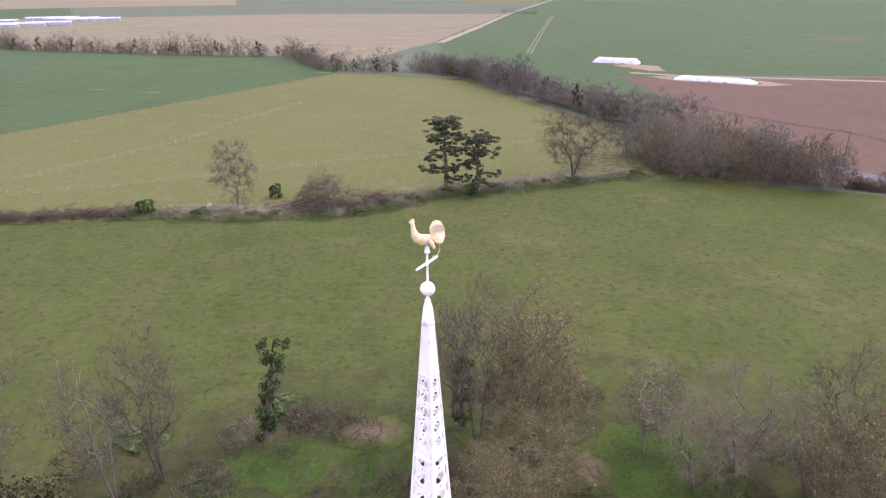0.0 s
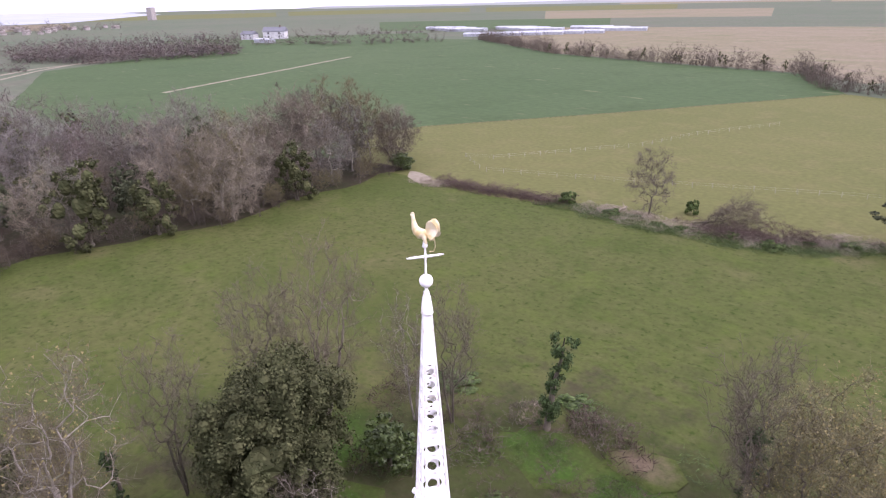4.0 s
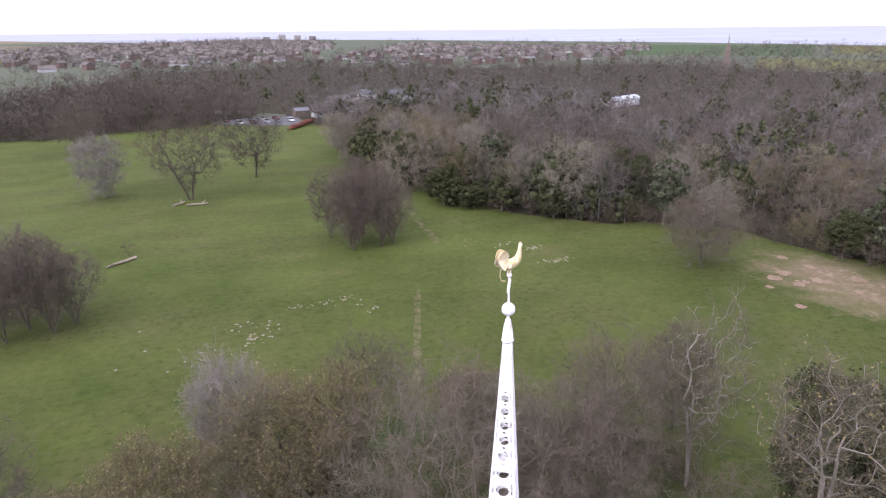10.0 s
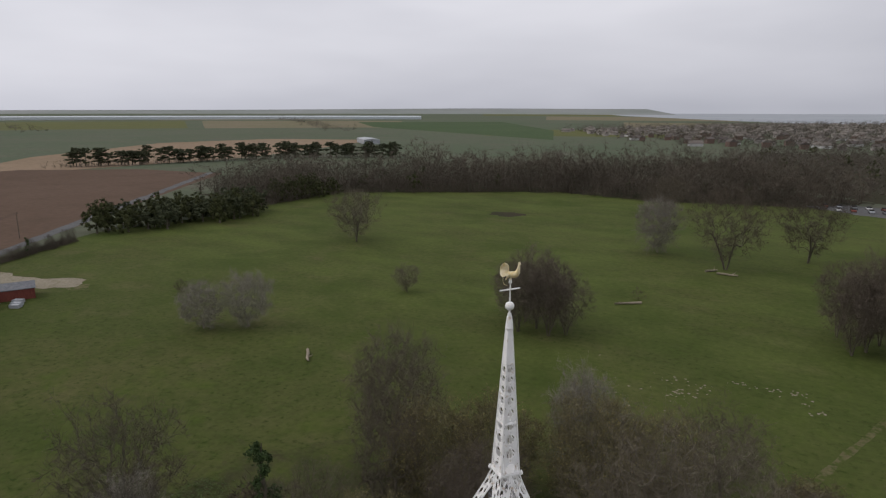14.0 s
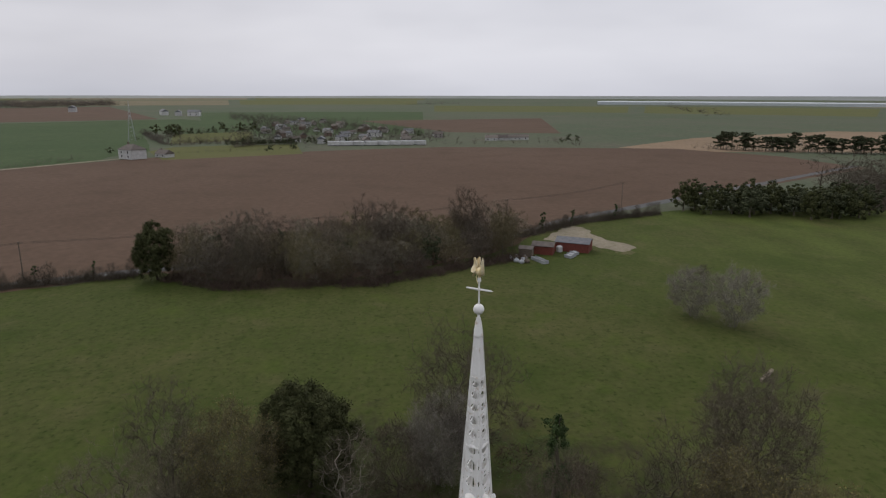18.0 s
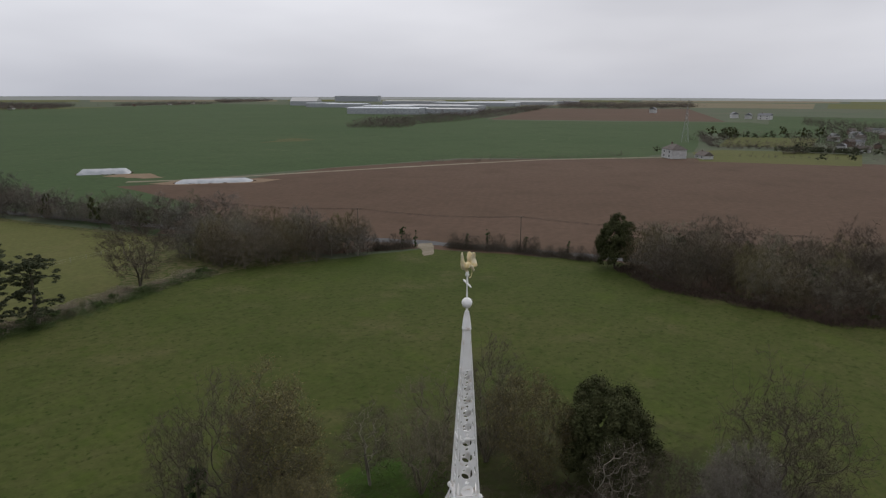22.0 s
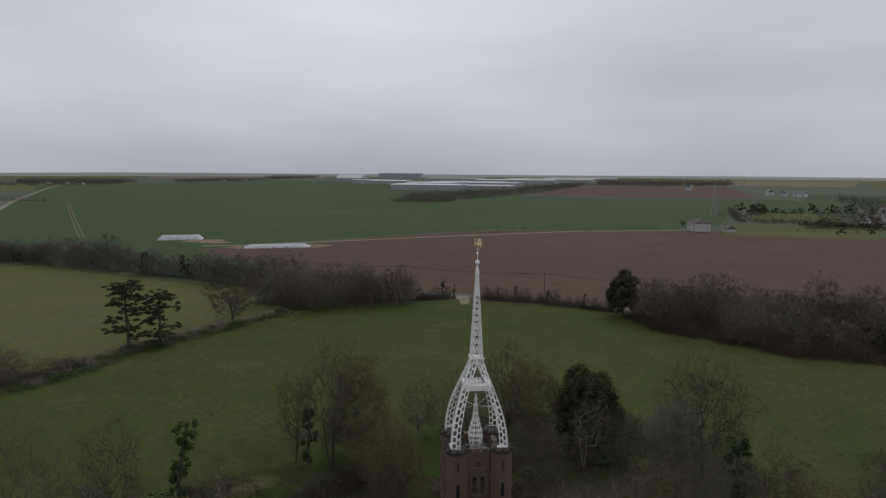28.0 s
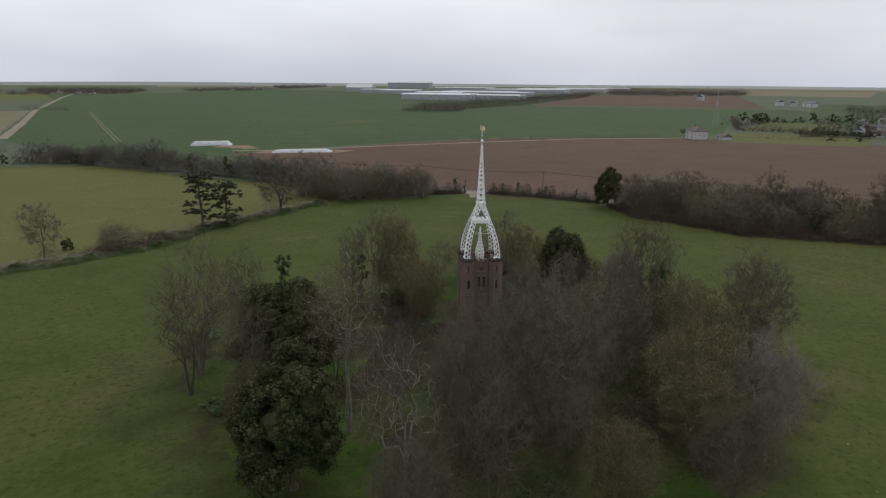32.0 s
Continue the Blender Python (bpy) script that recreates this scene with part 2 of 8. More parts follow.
M_MEADOW = land("meadow_grass", MEADOW_TONES, 0.016, 0.35, 0.9, bump=0.1)
M_PADDOCK = land("grazed_grass", [(0.102, 0.104, 0.036), (0.086, 0.094, 0.030), (0.115, 0.108, 0.044)], 0.012, 0.12, 0.8, bump=0.1)
M_WHEAT = land("young_wheat", [(0.046, 0.076, 0.029), (0.055, 0.083, 0.034), (0.040, 0.065, 0.024)], 0.006, 0.04, 0.3, rows=(35, 2.4, (0.06, 0.085, 0.045), 0.12))
M_PLOUGH = land("ploughed_soil", [(0.092, 0.060, 0.041), (0.106, 0.070, 0.049), (0.078, 0.051, 0.034)], 0.008, 0.05, 0.4, rows=(52, 3.0, (0.122, 0.078, 0.058), 0.1))
M_STUBBLE = land("pale_stubble", [(0.165, 0.138, 0.090), (0.140, 0.128, 0.072), (0.185, 0.155, 0.110), (0.100, 0.110, 0.045)], 0.006, 0.05, 0.3)
M_TAN = land("tan_stubble", [(0.205, 0.148, 0.096), (0.235, 0.172, 0.114), (0.185, 0.136, 0.088)], 0.006, 0.05, 0.3, rows=(20, 5.0, (0.22, 0.165, 0.11), 0.1))
M_FAR = land("far_farmland", [(0.072, 0.095, 0.055), (0.090, 0.100, 0.065), (0.105, 0.098, 0.072)], 0.003, 0.02, 0.2)
M_LITTER = land("copse_floor", [(0.040, 0.052, 0.014), (0.046, 0.042, 0.022), (0.028, 0.044, 0.010), (0.080, 0.062, 0.040)], 0.06, 0.8, 1.5, over="edge", reach_=(0.6, 0.95))
M_LUSH = land("lush_green_plants", [(0.036, 0.076, 0.011), (0.038, 0.056, 0.014), (0.048, 0.094, 0.014), (0.070, 0.052, 0.030)], 0.2, 1.5, 3.0, over="edge", reach_=(0.55, 1.05))
M_SANDY = land("sandy_turf", [(0.095, 0.092, 0.036), (0.17, 0.13, 0.082), (0.23, 0.18, 0.125), (0.27, 0.215, 0.155)], 0.10, 0.5, 1.5, over="edge", reach_=(0.3, 0.92))
M_DIRT = land("bare_dirt", [(0.15, 0.118, 0.07), (0.19, 0.15, 0.10), (0.10, 0.095, 0.042)], 0.12, 0.7, 2.0, over="worn")
M_DEADLEAF = land("dead_leaves", [(0.115, 0.088, 0.055), (0.15, 0.115, 0.075), (0.07, 0.07, 0.03)], 0.3, 1.2, 3.0, over="edge", reach_=(0.25, 0.9))
M_TRACK = land("dirt_track", [(0.20, 0.175, 0.13), (0.25, 0.22, 0.165), (0.14, 0.13, 0.075)], 0.1, 0.6, 2.0)
M_ROAD = land("asphalt", [(0.10, 0.10, 0.10), (0.12, 0.12, 0.12), (0.08, 0.08, 0.08)], 0.1, 0.6, 3.0)
M_WOODFLOOR = land("woodland_floor", [(0.042, 0.032, 0.022), (0.03, 0.034, 0.015), (0.055, 0.04, 0.027)], 0.06, 0.5, 1.5)

M_IRON = material("white_painted_iron", (0.80, 0.79, 0.765), (0.87, 0.865, 0.85), 2.2, rough=0.5, c3=(0.52, 0.42, 0.31), scale3=3.2, c3_range=(0.60, 0.76), bump=0.05)
M_GILT = material("worn_gilding", (0.66, 0.50, 0.22), (0.78, 0.68, 0.44), 7.0, rough=0.55, c3=(0.74, 0.66, 0.48), scale3=3.0, metallic=0.15, bump=0.15)
M_STONE = material("pale_stone", (0.13, 0.105, 0.082), (0.21, 0.175, 0.135), 3.0, rough=0.9, bump=0.2)
M_CROWN = material("sooty_stone", (0.045, 0.040, 0.036), (0.085, 0.072, 0.062), 5.0, rough=0.95, bump=0.3)
M_DARK = material("dark_opening", (0.012, 0.012, 0.013), (0.02, 0.02, 0.02), 2.0)
M_LEAD = material("lead_roof", (0.10, 0.105, 0.115), (0.15, 0.155, 0.165), 2.0, rough=0.6)
M_BARK = material("bark", (0.078, 0.065, 0.048), (0.135, 0.115, 0.088), 4.0, rough=0.95, c3=(0.095, 0.098, 0.055), scale3=0.8, bump=0.5, stretch=(1, 1, 0.25))
M_PALEBARK = material("pale_bark", (0.20, 0.178, 0.145), (0.31, 0.28, 0.235), 3.0, rough=0.95, c3=(0.15, 0.15, 0.10), scale3=0.7, bump=0.4, stretch=(1, 1, 0.3))
M_MIDBARK = material("brown_grey_bark", (0.125, 0.106, 0.08), (0.20, 0.172, 0.135), 3.0, rough=0.95, c3=(0.11, 0.105, 0.065), scale3=0.7, bump=0.4, stretch=(1, 1, 0.3))
M_TWIG = material("bare_twigs", (0.074, 0.060, 0.041), (0.110, 0.092, 0.066), 0.8, rough=0.95, obj=0.25)
M_TWIGP = material("purple_twigs", (0.094, 0.077, 0.055), (0.136, 0.114, 0.084), 0.8, rough=0.95, obj=0.2)
M_TWIGT = material("tan_twigs", (0.112, 0.097, 0.060), (0.158, 0.138, 0.090), 0.8, rough=0.95, obj=0.2)
M_TWIGY = material("budding_twigs", (0.098, 0.084, 0.042), (0.142, 0.122, 0.066), 0.8, rough=0.95, obj=0.2)
M_TWIGG = material("grey_twigs", (0.165, 0.148, 0.122), (0.225, 0.205, 0.172), 0.8, rough=0.95, obj=0.15)
M_BUD = material("opening_buds", (0.145, 0.122, 0.045), (0.205, 0.172, 0.070), 3.0, rough=0.8, island=0.3)
M_HOLM = material("evergreen_leaves", (0.038, 0.045, 0.018), (0.074, 0.078, 0.035), 0.9, rough=0.85, island=0.3, spec=0.08)
M_IVY = material("ivy_leaves", (0.028, 0.050, 0.016), (0.056, 0.084, 0.030), 1.5, rough=0.8, island=0.4, spec=0.12)
M_PINE = material("pine_needles", (0.046, 0.056, 0.030), (0.086, 0.094, 0.052), 1.5, rough=0.85, island=0.4, spec=0.1)
M_LAUREL = material("laurel_leaves", (0.034, 0.055, 0.013), (0.062, 0.085, 0.022), 1.5, rough=0.5, island=0.4)
M_TWIGF = material("distant_twigs", (0.086, 0.077, 0.059), (0.128, 0.115, 0.091), 0.05, rough=0.95, island=0.12, c3=(0.085, 0.072, 0.056), scale3=0.03)
M_WOODTWIG = material("dark_woodland_twigs", (0.080, 0.066, 0.048), (0.128, 0.108, 0.082), 0.11, rough=0.95, island=0.12, c3=(0.070, 0.058, 0.042), scale3=0.05)
M_WOODA = material("woodland_twigs", (0.110, 0.096, 0.070), (0.172, 0.152, 0.116), 0.14, rough=0.95, obj=0.42)
M_WOODG = material("grey_woodland_twigs", (0.128, 0.116, 0.092), (0.178, 0.164, 0.134), 0.14, rough=0.95, obj=0.25)
M_WOODB = material("russet_woodland_twigs", (0.116, 0.096, 0.069), (0.168, 0.142, 0.107), 0.14, rough=0.95, obj=0.42)
# canopy tones; the 0.94, 1.0, 1.1 factors cool them to imitate bluish haze
M_CANOPY = [material(n_, [0.8 * v_ * k_ for v_, k_ in zip(c_, (0.94, 1.0, 1.1))], [1.15 * v_ * k_ for v_, k_ in zip(d_, (0.94, 1.0, 1.1))], 0.13, 3, rough=0.95, island=0.1, c3=e_, scale3=0.09, stops=(0.42, 0.58)) for n_, c_, d_, e_ in (("grey_canopy_twigs", (0.105, 0.090, 0.072), (0.165, 0.140, 0.114), (0.085, 0.082, 0.056)), ("russet_canopy_twigs", (0.112, 0.091, 0.066), (0.162, 0.135, 0.102), (0.105, 0.088, 0.070)), ("olive_canopy_twigs", (0.095, 0.086, 0.050), (0.140, 0.125, 0.078), (0.110, 0.092, 0.068)), ("brown_canopy_twigs", (0.085, 0.066, 0.054), (0.130, 0.102, 0.084), (0.120, 0.096, 0.076)), ("pale_canopy_twigs", (0.160, 0.138, 0.110), (0.220, 0.190, 0.154), (0.120, 0.100, 0.080)))]
M_SEA = material("grey_sea", (0.29, 0.31, 0.33), (0.33, 0.35, 0.37), 0.004, rough=0.9, spec=0.05)
M_BRAMBLE = material("bramble_stems", (0.060, 0.042, 0.032), (0.100, 0.070, 0.054), 1.0, rough=0.95, island=0.3)
M_SHEET = material("white_plastic_sheet", (0.33, 0.35, 0.37), (0.45, 0.46, 0.475), 0.5, rough=0.45, bump=0.2)
M_WALLR = material("house_wall", (0.22, 0.20, 0.185), (0.34, 0.315, 0.29), 0.6, rough=0.9, obj=0.3)
M_ROOFR = material("tiled_roof", (0.105, 0.090, 0.080), (0.155, 0.135, 0.120), 0.8, rough=0.9, obj=0.35)
M_RENDER = material("white_render", (0.42, 0.42, 0.41), (0.55, 0.55, 0.54), 0.6, rough=0.8, obj=0.1)
M_REDSHED = material("red_brown_boards", (0.13, 0.035, 0.025), (0.18, 0.055, 0.04), 2.0, rough=0.8, stretch=(6, 6, 0.5))
M_METALR = material("grey_metal_roof", (0.27, 0.285, 0.30), (0.38, 0.40, 0.42), 0.4, rough=0.5)
M_GLASSH = material("greenhouse_glass", (0.36, 0.40, 0.43), (0.52, 0.56, 0.58), 0.3, rough=0.3, spec=0.5)
M_POST = material("weathered_wood", (0.10, 0.08, 0.06), (0.17, 0.14, 0.11), 4.0, rough=0.95)
M_FENCE = material("pale_fence_posts", (0.24, 0.23, 0.19), (0.32, 0.31, 0.26), 4.0, rough=0.9)
M_WEED = material("low_green_weeds", (0.036, 0.062, 0.013), (0.065, 0.095, 0.022), 2.0, rough=0.8, island=0.45)
M_DEAD = material("dry_stems", (0.20, 0.17, 0.12), (0.29, 0.25, 0.185), 1.0, rough=0.95, island=0.3)


def make_brick(name):
    m = bpy.data.materials.new(name)
    m.use_nodes = True
    n, l = m.node_tree.nodes, m.node_tree.links
    b = n["Principled BSDF"]
    b.inputs["Roughness"].default_value = 0.9
    tc = n.new("ShaderNodeTexCoord")
    sep = n.new("ShaderNodeSeparateXYZ")
    l.new(tc.outputs["Object"], sep.inputs["Vector"])
    add = n.new("ShaderNodeMath")
    l.new(sep.outputs["X"], add.inputs[0])
    l.new(sep.outputs["Y"], add.inputs[1])
    cmb = n.new("ShaderNodeCombineXYZ")
    l.new(add.outputs["Value"], cmb.inputs["X"])
    l.new(sep.outputs["Z"], cmb.inputs["Y"])
    br = n.new("ShaderNodeTexBrick")
    br.inputs["Scale"].default_value = 1.0
    br.inputs["Brick Width"].default_value, br.inputs["Row Height"].default_value, br.inputs["Mortar Size"].default_value = 0.225, 0.075, 0.007
    br.inputs["Color1"].default_value, br.inputs["Color2"].default_value, br.inputs["Mortar"].default_value = (0.170, 0.098, 0.074, 1), (0.120, 0.075, 0.060, 1), (0.17, 0.14, 0.115, 1)
    l.new(cmb.outputs["Vector"], br.inputs["Vector"])
    t = n.new("ShaderNodeTexNoise")
    t.inputs["Scale"].default_value, t.inputs["Detail"].default_value = 1.6, 8
    mp = n.new("ShaderNodeMapping")
    mp.inputs["Scale"].default_value = (1.6, 1.6, 0.22)
    l.new(tc.outputs["Object"], mp.inputs["Vector"])
    l.new(mp.outputs["Vector"], t.inputs["Vector"])
    mr = n.new("ShaderNodeMapRange")
    mr.inputs["From Min"].default_value, mr.inputs["From Max"].default_value, mr.inputs["To Max"].default_value = 0.45, 0.75, 0.55
    l.new(t.outputs["Fac"], mr.inputs["Value"])
    mx = n.new("ShaderNodeMix")
    mx.data_type = "RGBA"
    l.new(mr.outputs["Result"], mx.inputs["Factor"])
    l.new(br.outputs["Color"], mx.inputs["A"])
    mx.inputs["B"].default_value = (0.100, 0.080, 0.068, 1)
    l.new(mx.outputs["Result"], b.inputs["Base Color"])
    bp = n.new("ShaderNodeBump")
    bp.inputs["Strength"].default_value, bp.inputs["Distance"].default_value, bp.invert = 0.5, 0.01, True
    l.new(br.outputs["Fac"], bp.inputs["Height"])
    l.new(bp.outputs["Normal"], b.inputs["Normal"])
    return m


M_BRICK = make_brick("red_brick")

# ---- building helpers ----
def mesh_of(name, verts, faces, mat=None, smooth=False):
    me = bpy.data.meshes.new(name)
    me.from_pydata([tuple(v) for v in verts], [], [tuple(f) for f in faces])
    if mat:
        me.materials.append(mat)
    if smooth:
        me.polygons.foreach_set("use_smooth", [True] * len(me.polygons))
    me.update()
    return me


def part(name, bm, mat, parent, label=""):
    """A mesh (bmesh or mesh data) as one part under a thing or a part."""
    me = bm
    if isinstance(bm, bmesh.types.BMesh):
        me = bpy.data.meshes.new(name)
        bmesh.ops.recalc_face_normals(bm, faces=bm.faces)
        bm.to_mesh(me)
        bm.free()
    if mat and not me.materials:
        me.materials.append(mat)
    ob = new(name, me)
    ob.parent = parent
    return tagged(ob, label)


def thing(name, label, category, m=None, group="", kind=""):
    """An Empty at a thing's base."""
    ob = new(name)
    ob.empty_display_size = 0.2
    if m is not None:
        ob.matrix_basis = m
    return tagged(ob, label, category, group, kind)


class Geo:
    """Gathers vertices and faces for one mesh."""

    def __init__(self):
        self.v, self.f = [], []

    def add(self, verts, faces):
        k = len(self.v)
        self.v += [tuple(p) for p in verts]
        self.f += [tuple(i + k for i in f) for f in faces]

    def box(self, x0, y0, z0, x1, y1, z1, turn=None):
        p = [Vector((x, y, z)) for z in (z0, z1) for y in (y0, y1) for x in (x0, x1)]
        if turn is not None:
            p = [turn @ q for q in p]
        self.add(p, [(0, 2, 3, 1), (4, 5, 7, 6), (0, 1, 5, 4), (2, 6, 7, 3), (0, 4, 6, 2), (1, 3, 7, 5)])

    def lathe(self, profile, sides, cx=0, cy=0, turn=0.0, squash=1.0):
        """A solid of rings (r, z) round an upright line."""
        k = len(self.v)
        for r, z in profile:
            for s in range(sides):
                a = turn + 2 * math.pi * s / sides
                self.v.append((cx + r * math.cos(a), cy + r * squash * math.sin(a), z))
        for i in range(len(profile) - 1):
            for s in range(sides):
                a, b = k + i * sides + s, k + i * sides + (s + 1) % sides
                self.f.append((a, b, b + sides, a + sides))
        self.f.append(tuple(k + s for s in reversed(range(sides))))
        top = k + (len(profile) - 1) * sides
        self.f.append(tuple(top + s for s in range(sides)))

    def tube(self, pts, radii, sides=5, cap=True):
        """A tapering tube through points."""
        pts = [Vector(p) for p in pts]
        k = len(self.v)
        ref = Vector((0.31, 0.17, 0.93))
        for i, p in enumerate(pts):
            d = (pts[min(i + 1, len(pts) - 1)] - pts[max(i - 1, 0)]).normalized()
            if abs(d.dot(ref)) > 0.95:
                ref = Vector((0.93, 0.2, 0.1))
            a = d.cross(ref).normalized()
            b = d.cross(a)
            for s in range(sides):
                t = 2 * math.pi * s / sides
                self.v.append(tuple(p + (a * math.cos(t) + b * math.sin(t)) * radii[i]))
        for i in range(len(pts) - 1):
            for s in range(sides):
                q, r = k + i * sides + s, k + i * sides + (s + 1) % sides
                self.f.append((q, r, r + sides, q + sides))
        if cap:
            self.f.append(tuple(k + s for s in range(sides)))
            self.f.append(tuple(k + (len(pts) - 1) * sides + s for s in reversed(range(sides))))

    def mesh(self, name, mat, smooth=False):
        return mesh_of(name, self.v, self.f, mat, smooth)


def sheet(name, outline, z, mat, label, category="field", rough_edge=0.0, step=6.0):
    """A flat sheet of land inside an outline, its edge broken up a little."""
    pts = []
    rng = random.Random(len(outline) * 31 + int(abs(outline[0][0]) * 7))
    for (x0, y0), (x1, y1) in zip(outline, outline[1:] + outline[:1]):
        n = max(1, int(math.hypot(x1 - x0, y1 - y0) / step)) if rough_edge else 1
        for i in range(n):
            t = i / n
            pts.append((x0 + (x1 - x0) * t + rng.uniform(-1, 1) * rough_edge, y0 + (y1 - y0) * t + rng.uniform(-1, 1) * rough_edge, z))
    me = mesh_of(name, pts, [tuple(range(len(pts)))], mat)
    if me.polygons[0].normal.z < 0:
        me.flip_normals()
    return tagged(new(name, me), label, category, kind="structure")


def ribbon(name, line, width, z, mat, label, category="path"):
    """A strip of land along a line."""
    v, f = [], []
    rng = random.Random(int(abs(line[0][0]) * 13) + len(line))
    pts = []
    for (x0, y0), (x1, y1) in zip(line, line[1:]):
        n = max(1, int(math.hypot(x1 - x0, y1 - y0) / (width * 1.2)))
        pts += [(x0 + (x1 - x0) * i / n, y0 + (y1 - y0) * i / n) for i in range(n)]
    pts.append(line[-1])
    for i, (x, y) in enumerate(pts):
        a, b = pts[max(i - 1, 0)], pts[min(i + 1, len(pts) - 1)]
        dx, dy = b[0] - a[0], b[1] - a[1]
        q = math.hypot(dx, dy) or 1
        w = width / 2 * rng.uniform(0.75, 1.25)
        v += [(x - dy / q * w, y + dx / q * w, z), (x + dy / q * w, y - dx / q * w, z)]
    f = [(2 * i, 2 * i + 1, 2 * i + 3, 2 * i + 2) for i in range(len(pts) - 1)]
    me = mesh_of(name, v, f, mat)
    if me.polygons[0].normal.z < 0:
        me.flip_normals()
    return tagged(new(name, me), label, category, kind="structure")

# ---- the ground and its fields ----
g = Geo()
ring = [4900 * f for f in (0.004, 0.01, 0.02, 0.05, 0.12, 0.3, 0.6, 1.0)]
g.v.append((0, 0, 0))
for r in ring:
    g.v += [(r * math.cos(2 * math.pi * k / 96), r * math.sin(2 * math.pi * k / 96), 0) for k in range(96)]
g.f += [(0, 1 + k, 1 + (k + 1) % 96) for k in range(96)]
for i in range(len(ring) - 1):
    for k in range(96):
        a, b = 1 + i * 96 + k, 1 + i * 96 + (k + 1) % 96
        g.f.append((a, a + 96, b + 96, b))
tagged(new("ground", g.mesh("ground", M_FAR)), "open farmland stretching away to the horizon", "ground", kind="structure")

MEADOW = [(-79, 88), (-56, 92), (-30, 92), (-11, 105), (4, 110), (26, 119), (48, 119), (66, 112), (91, 104), (116, 62), (110, 45), (113, 14), (133, -15), (154, -28), (176, -42), (194, -85), (190, -128), (200, -145), (206, -206), (160, -245), (110, -275), (66, -272), (0, -285), (-40, -275), (-60, -235), (-65, -190), (-55, -119), (-62, -112), (-80, -98), (-105, -85), (-105, -56), (-105, -41), (-105, -23), (-110, -3), (-112, 13), (-108, 45), (-108, 66), (-104, 88), (-94, 90)]
sheet("meadow", MEADOW, 0.05, M_MEADOW, "wide green meadow of rough tufted grass", "meadow", 0.8)
sheet("paddock", [(-79, 86), (-56, 90), (-30, 90), (-11, 103), (26, 118), (49, 150), (47, 165), (32, 200), (5, 270), (-30, 285), (-55, 292), (-105, 198), (-141, 136), (-150, 112), (-120, 88), (-94, 86)], 0.03, M_PADDOCK, "close-grazed yellowish green horse paddock", "paddock", 0.5)
sheet("wheat_field_west", [(-141, 136), (-105, 198), (-55, 292), (-88, 356), (-270, 400), (-448, 512), (-620, 480), (-560, 260), (-480, 120), (-320, 60), (-170, 60), (-108, 100)], 0.02, M_WHEAT, "dark green field of young wheat", "field", 0.8, 15)
sheet("wheat_field_north", [(30, 222), (62, 330), (95, 285), (180, 279), (270, 270), (352, 192), (384, 200), (760, 690), (1000, 1100), (1250, 1800), (1108, 2400), (740, 2090), (415, 1830), (229, 1890), (145, 1233), (66, 880), (-15, 460), (5, 300)], 0.02, M_WHEAT, "dark green field of young wheat", "field", 0.8, 20)
sheet("stubble_field", [(-16, 460), (-55, 330), (-90, 362), (-280, 408), (-448, 520), (-560, 760), (-200, 900), (60, 880)], 0.03, M_STUBBLE, "pale brown stubble field", "field", 1.5, 20)
sheet("ploughed_field", [(48, 170), (60, 160), (70, 116), (91, 106), (114, 66), (108, 46), (110, 16), (131, -15), (152, -28), (176, -42), (200, -75), (250, -140), (320, -236), (384, -224), (444, -176), (457, -10), (430, 60), (374, 176), (352, 190), (265, 262), (180, 278), (110, 262), (88, 275), (72, 280), (78, 210)], 0.035, M_PLOUGH, "bare red-brown ploughed field", "field", 0.6, 10)
sheet("copse_floor", [(-46, 36), (-30, 46), (-12, 53), (10, 50), (26, 48), (42, 38), (52, 14), (56, 0), (48, -20), (36, -30), (18, -46), (2, -46), (-14, -40), (-34, -34), (-48, -34), (-50, -16), (-46, 4), (-52, 18)], 0.07, M_LITTER, "rough floor of the copse with litter and low plants", "ground", 2.0, 4)

# ---- farther fields, tracks, bare patches and the sea ----
WATER = [(1077, -3419), (130, -1980), (-243, -2150), (-500, -1900), (-933, -1180), (-1090, -700), (-1330, -460), (-1780, -201), (-1990, 611), (-3200, 1400), (-6000, 2000), (-7000, 0), (-5000, -5000), (0, -7000), (2500, -6500)]
sheet("sea", WATER, 0.12, M_SEA, "pale grey sea beyond the town", "water")
# a patchwork of distant fields, one sheet of many plots
rng = random.Random(77)
v, f, mi = [], [], []
for ring_i, (r0, r1, n) in enumerate(((620, 900, 16), (920, 1350, 18), (1380, 2100, 20), (2150, 3300, 22), (3350, 4800, 24))):
    for k in range(n):
        if rng.random() < 0.25:
            continue
        a0, a1 = 2 * math.pi * (k + rng.uniform(0, 0.06)) / n, 2 * math.pi * (k + 0.97) / n
        s0, s1 = r0 * rng.uniform(0.95, 1.05), r1 * rng.uniform(0.92, 1.0)
        q = len(v)
        for r, a in ((s0, a0), (s0, (a0 + a1) / 2), (s0, a1), (s1, a1), (s1, (a0 + a1) / 2), (s1, a0)):
            v.append((r * math.cos(a), r * math.sin(a), 0.008))
        f.append(tuple(range(q, q + 6)))
        mi.append(rng.choice([0, 1, 1, 1, 1, 2]) if ring_i < 2 else rng.choice([1, 1, 1, 2, 2, 4]))
me = mesh_of("far_fields", v, f)
for m in (M_WHEAT, M_FAR, M_PADDOCK, M_PLOUGH, M_STUBBLE):
    me.materials.append(m)
me.polygons.foreach_set("material_index", mi)
if me.polygons[0].normal.z < 0:
    me.flip_normals()
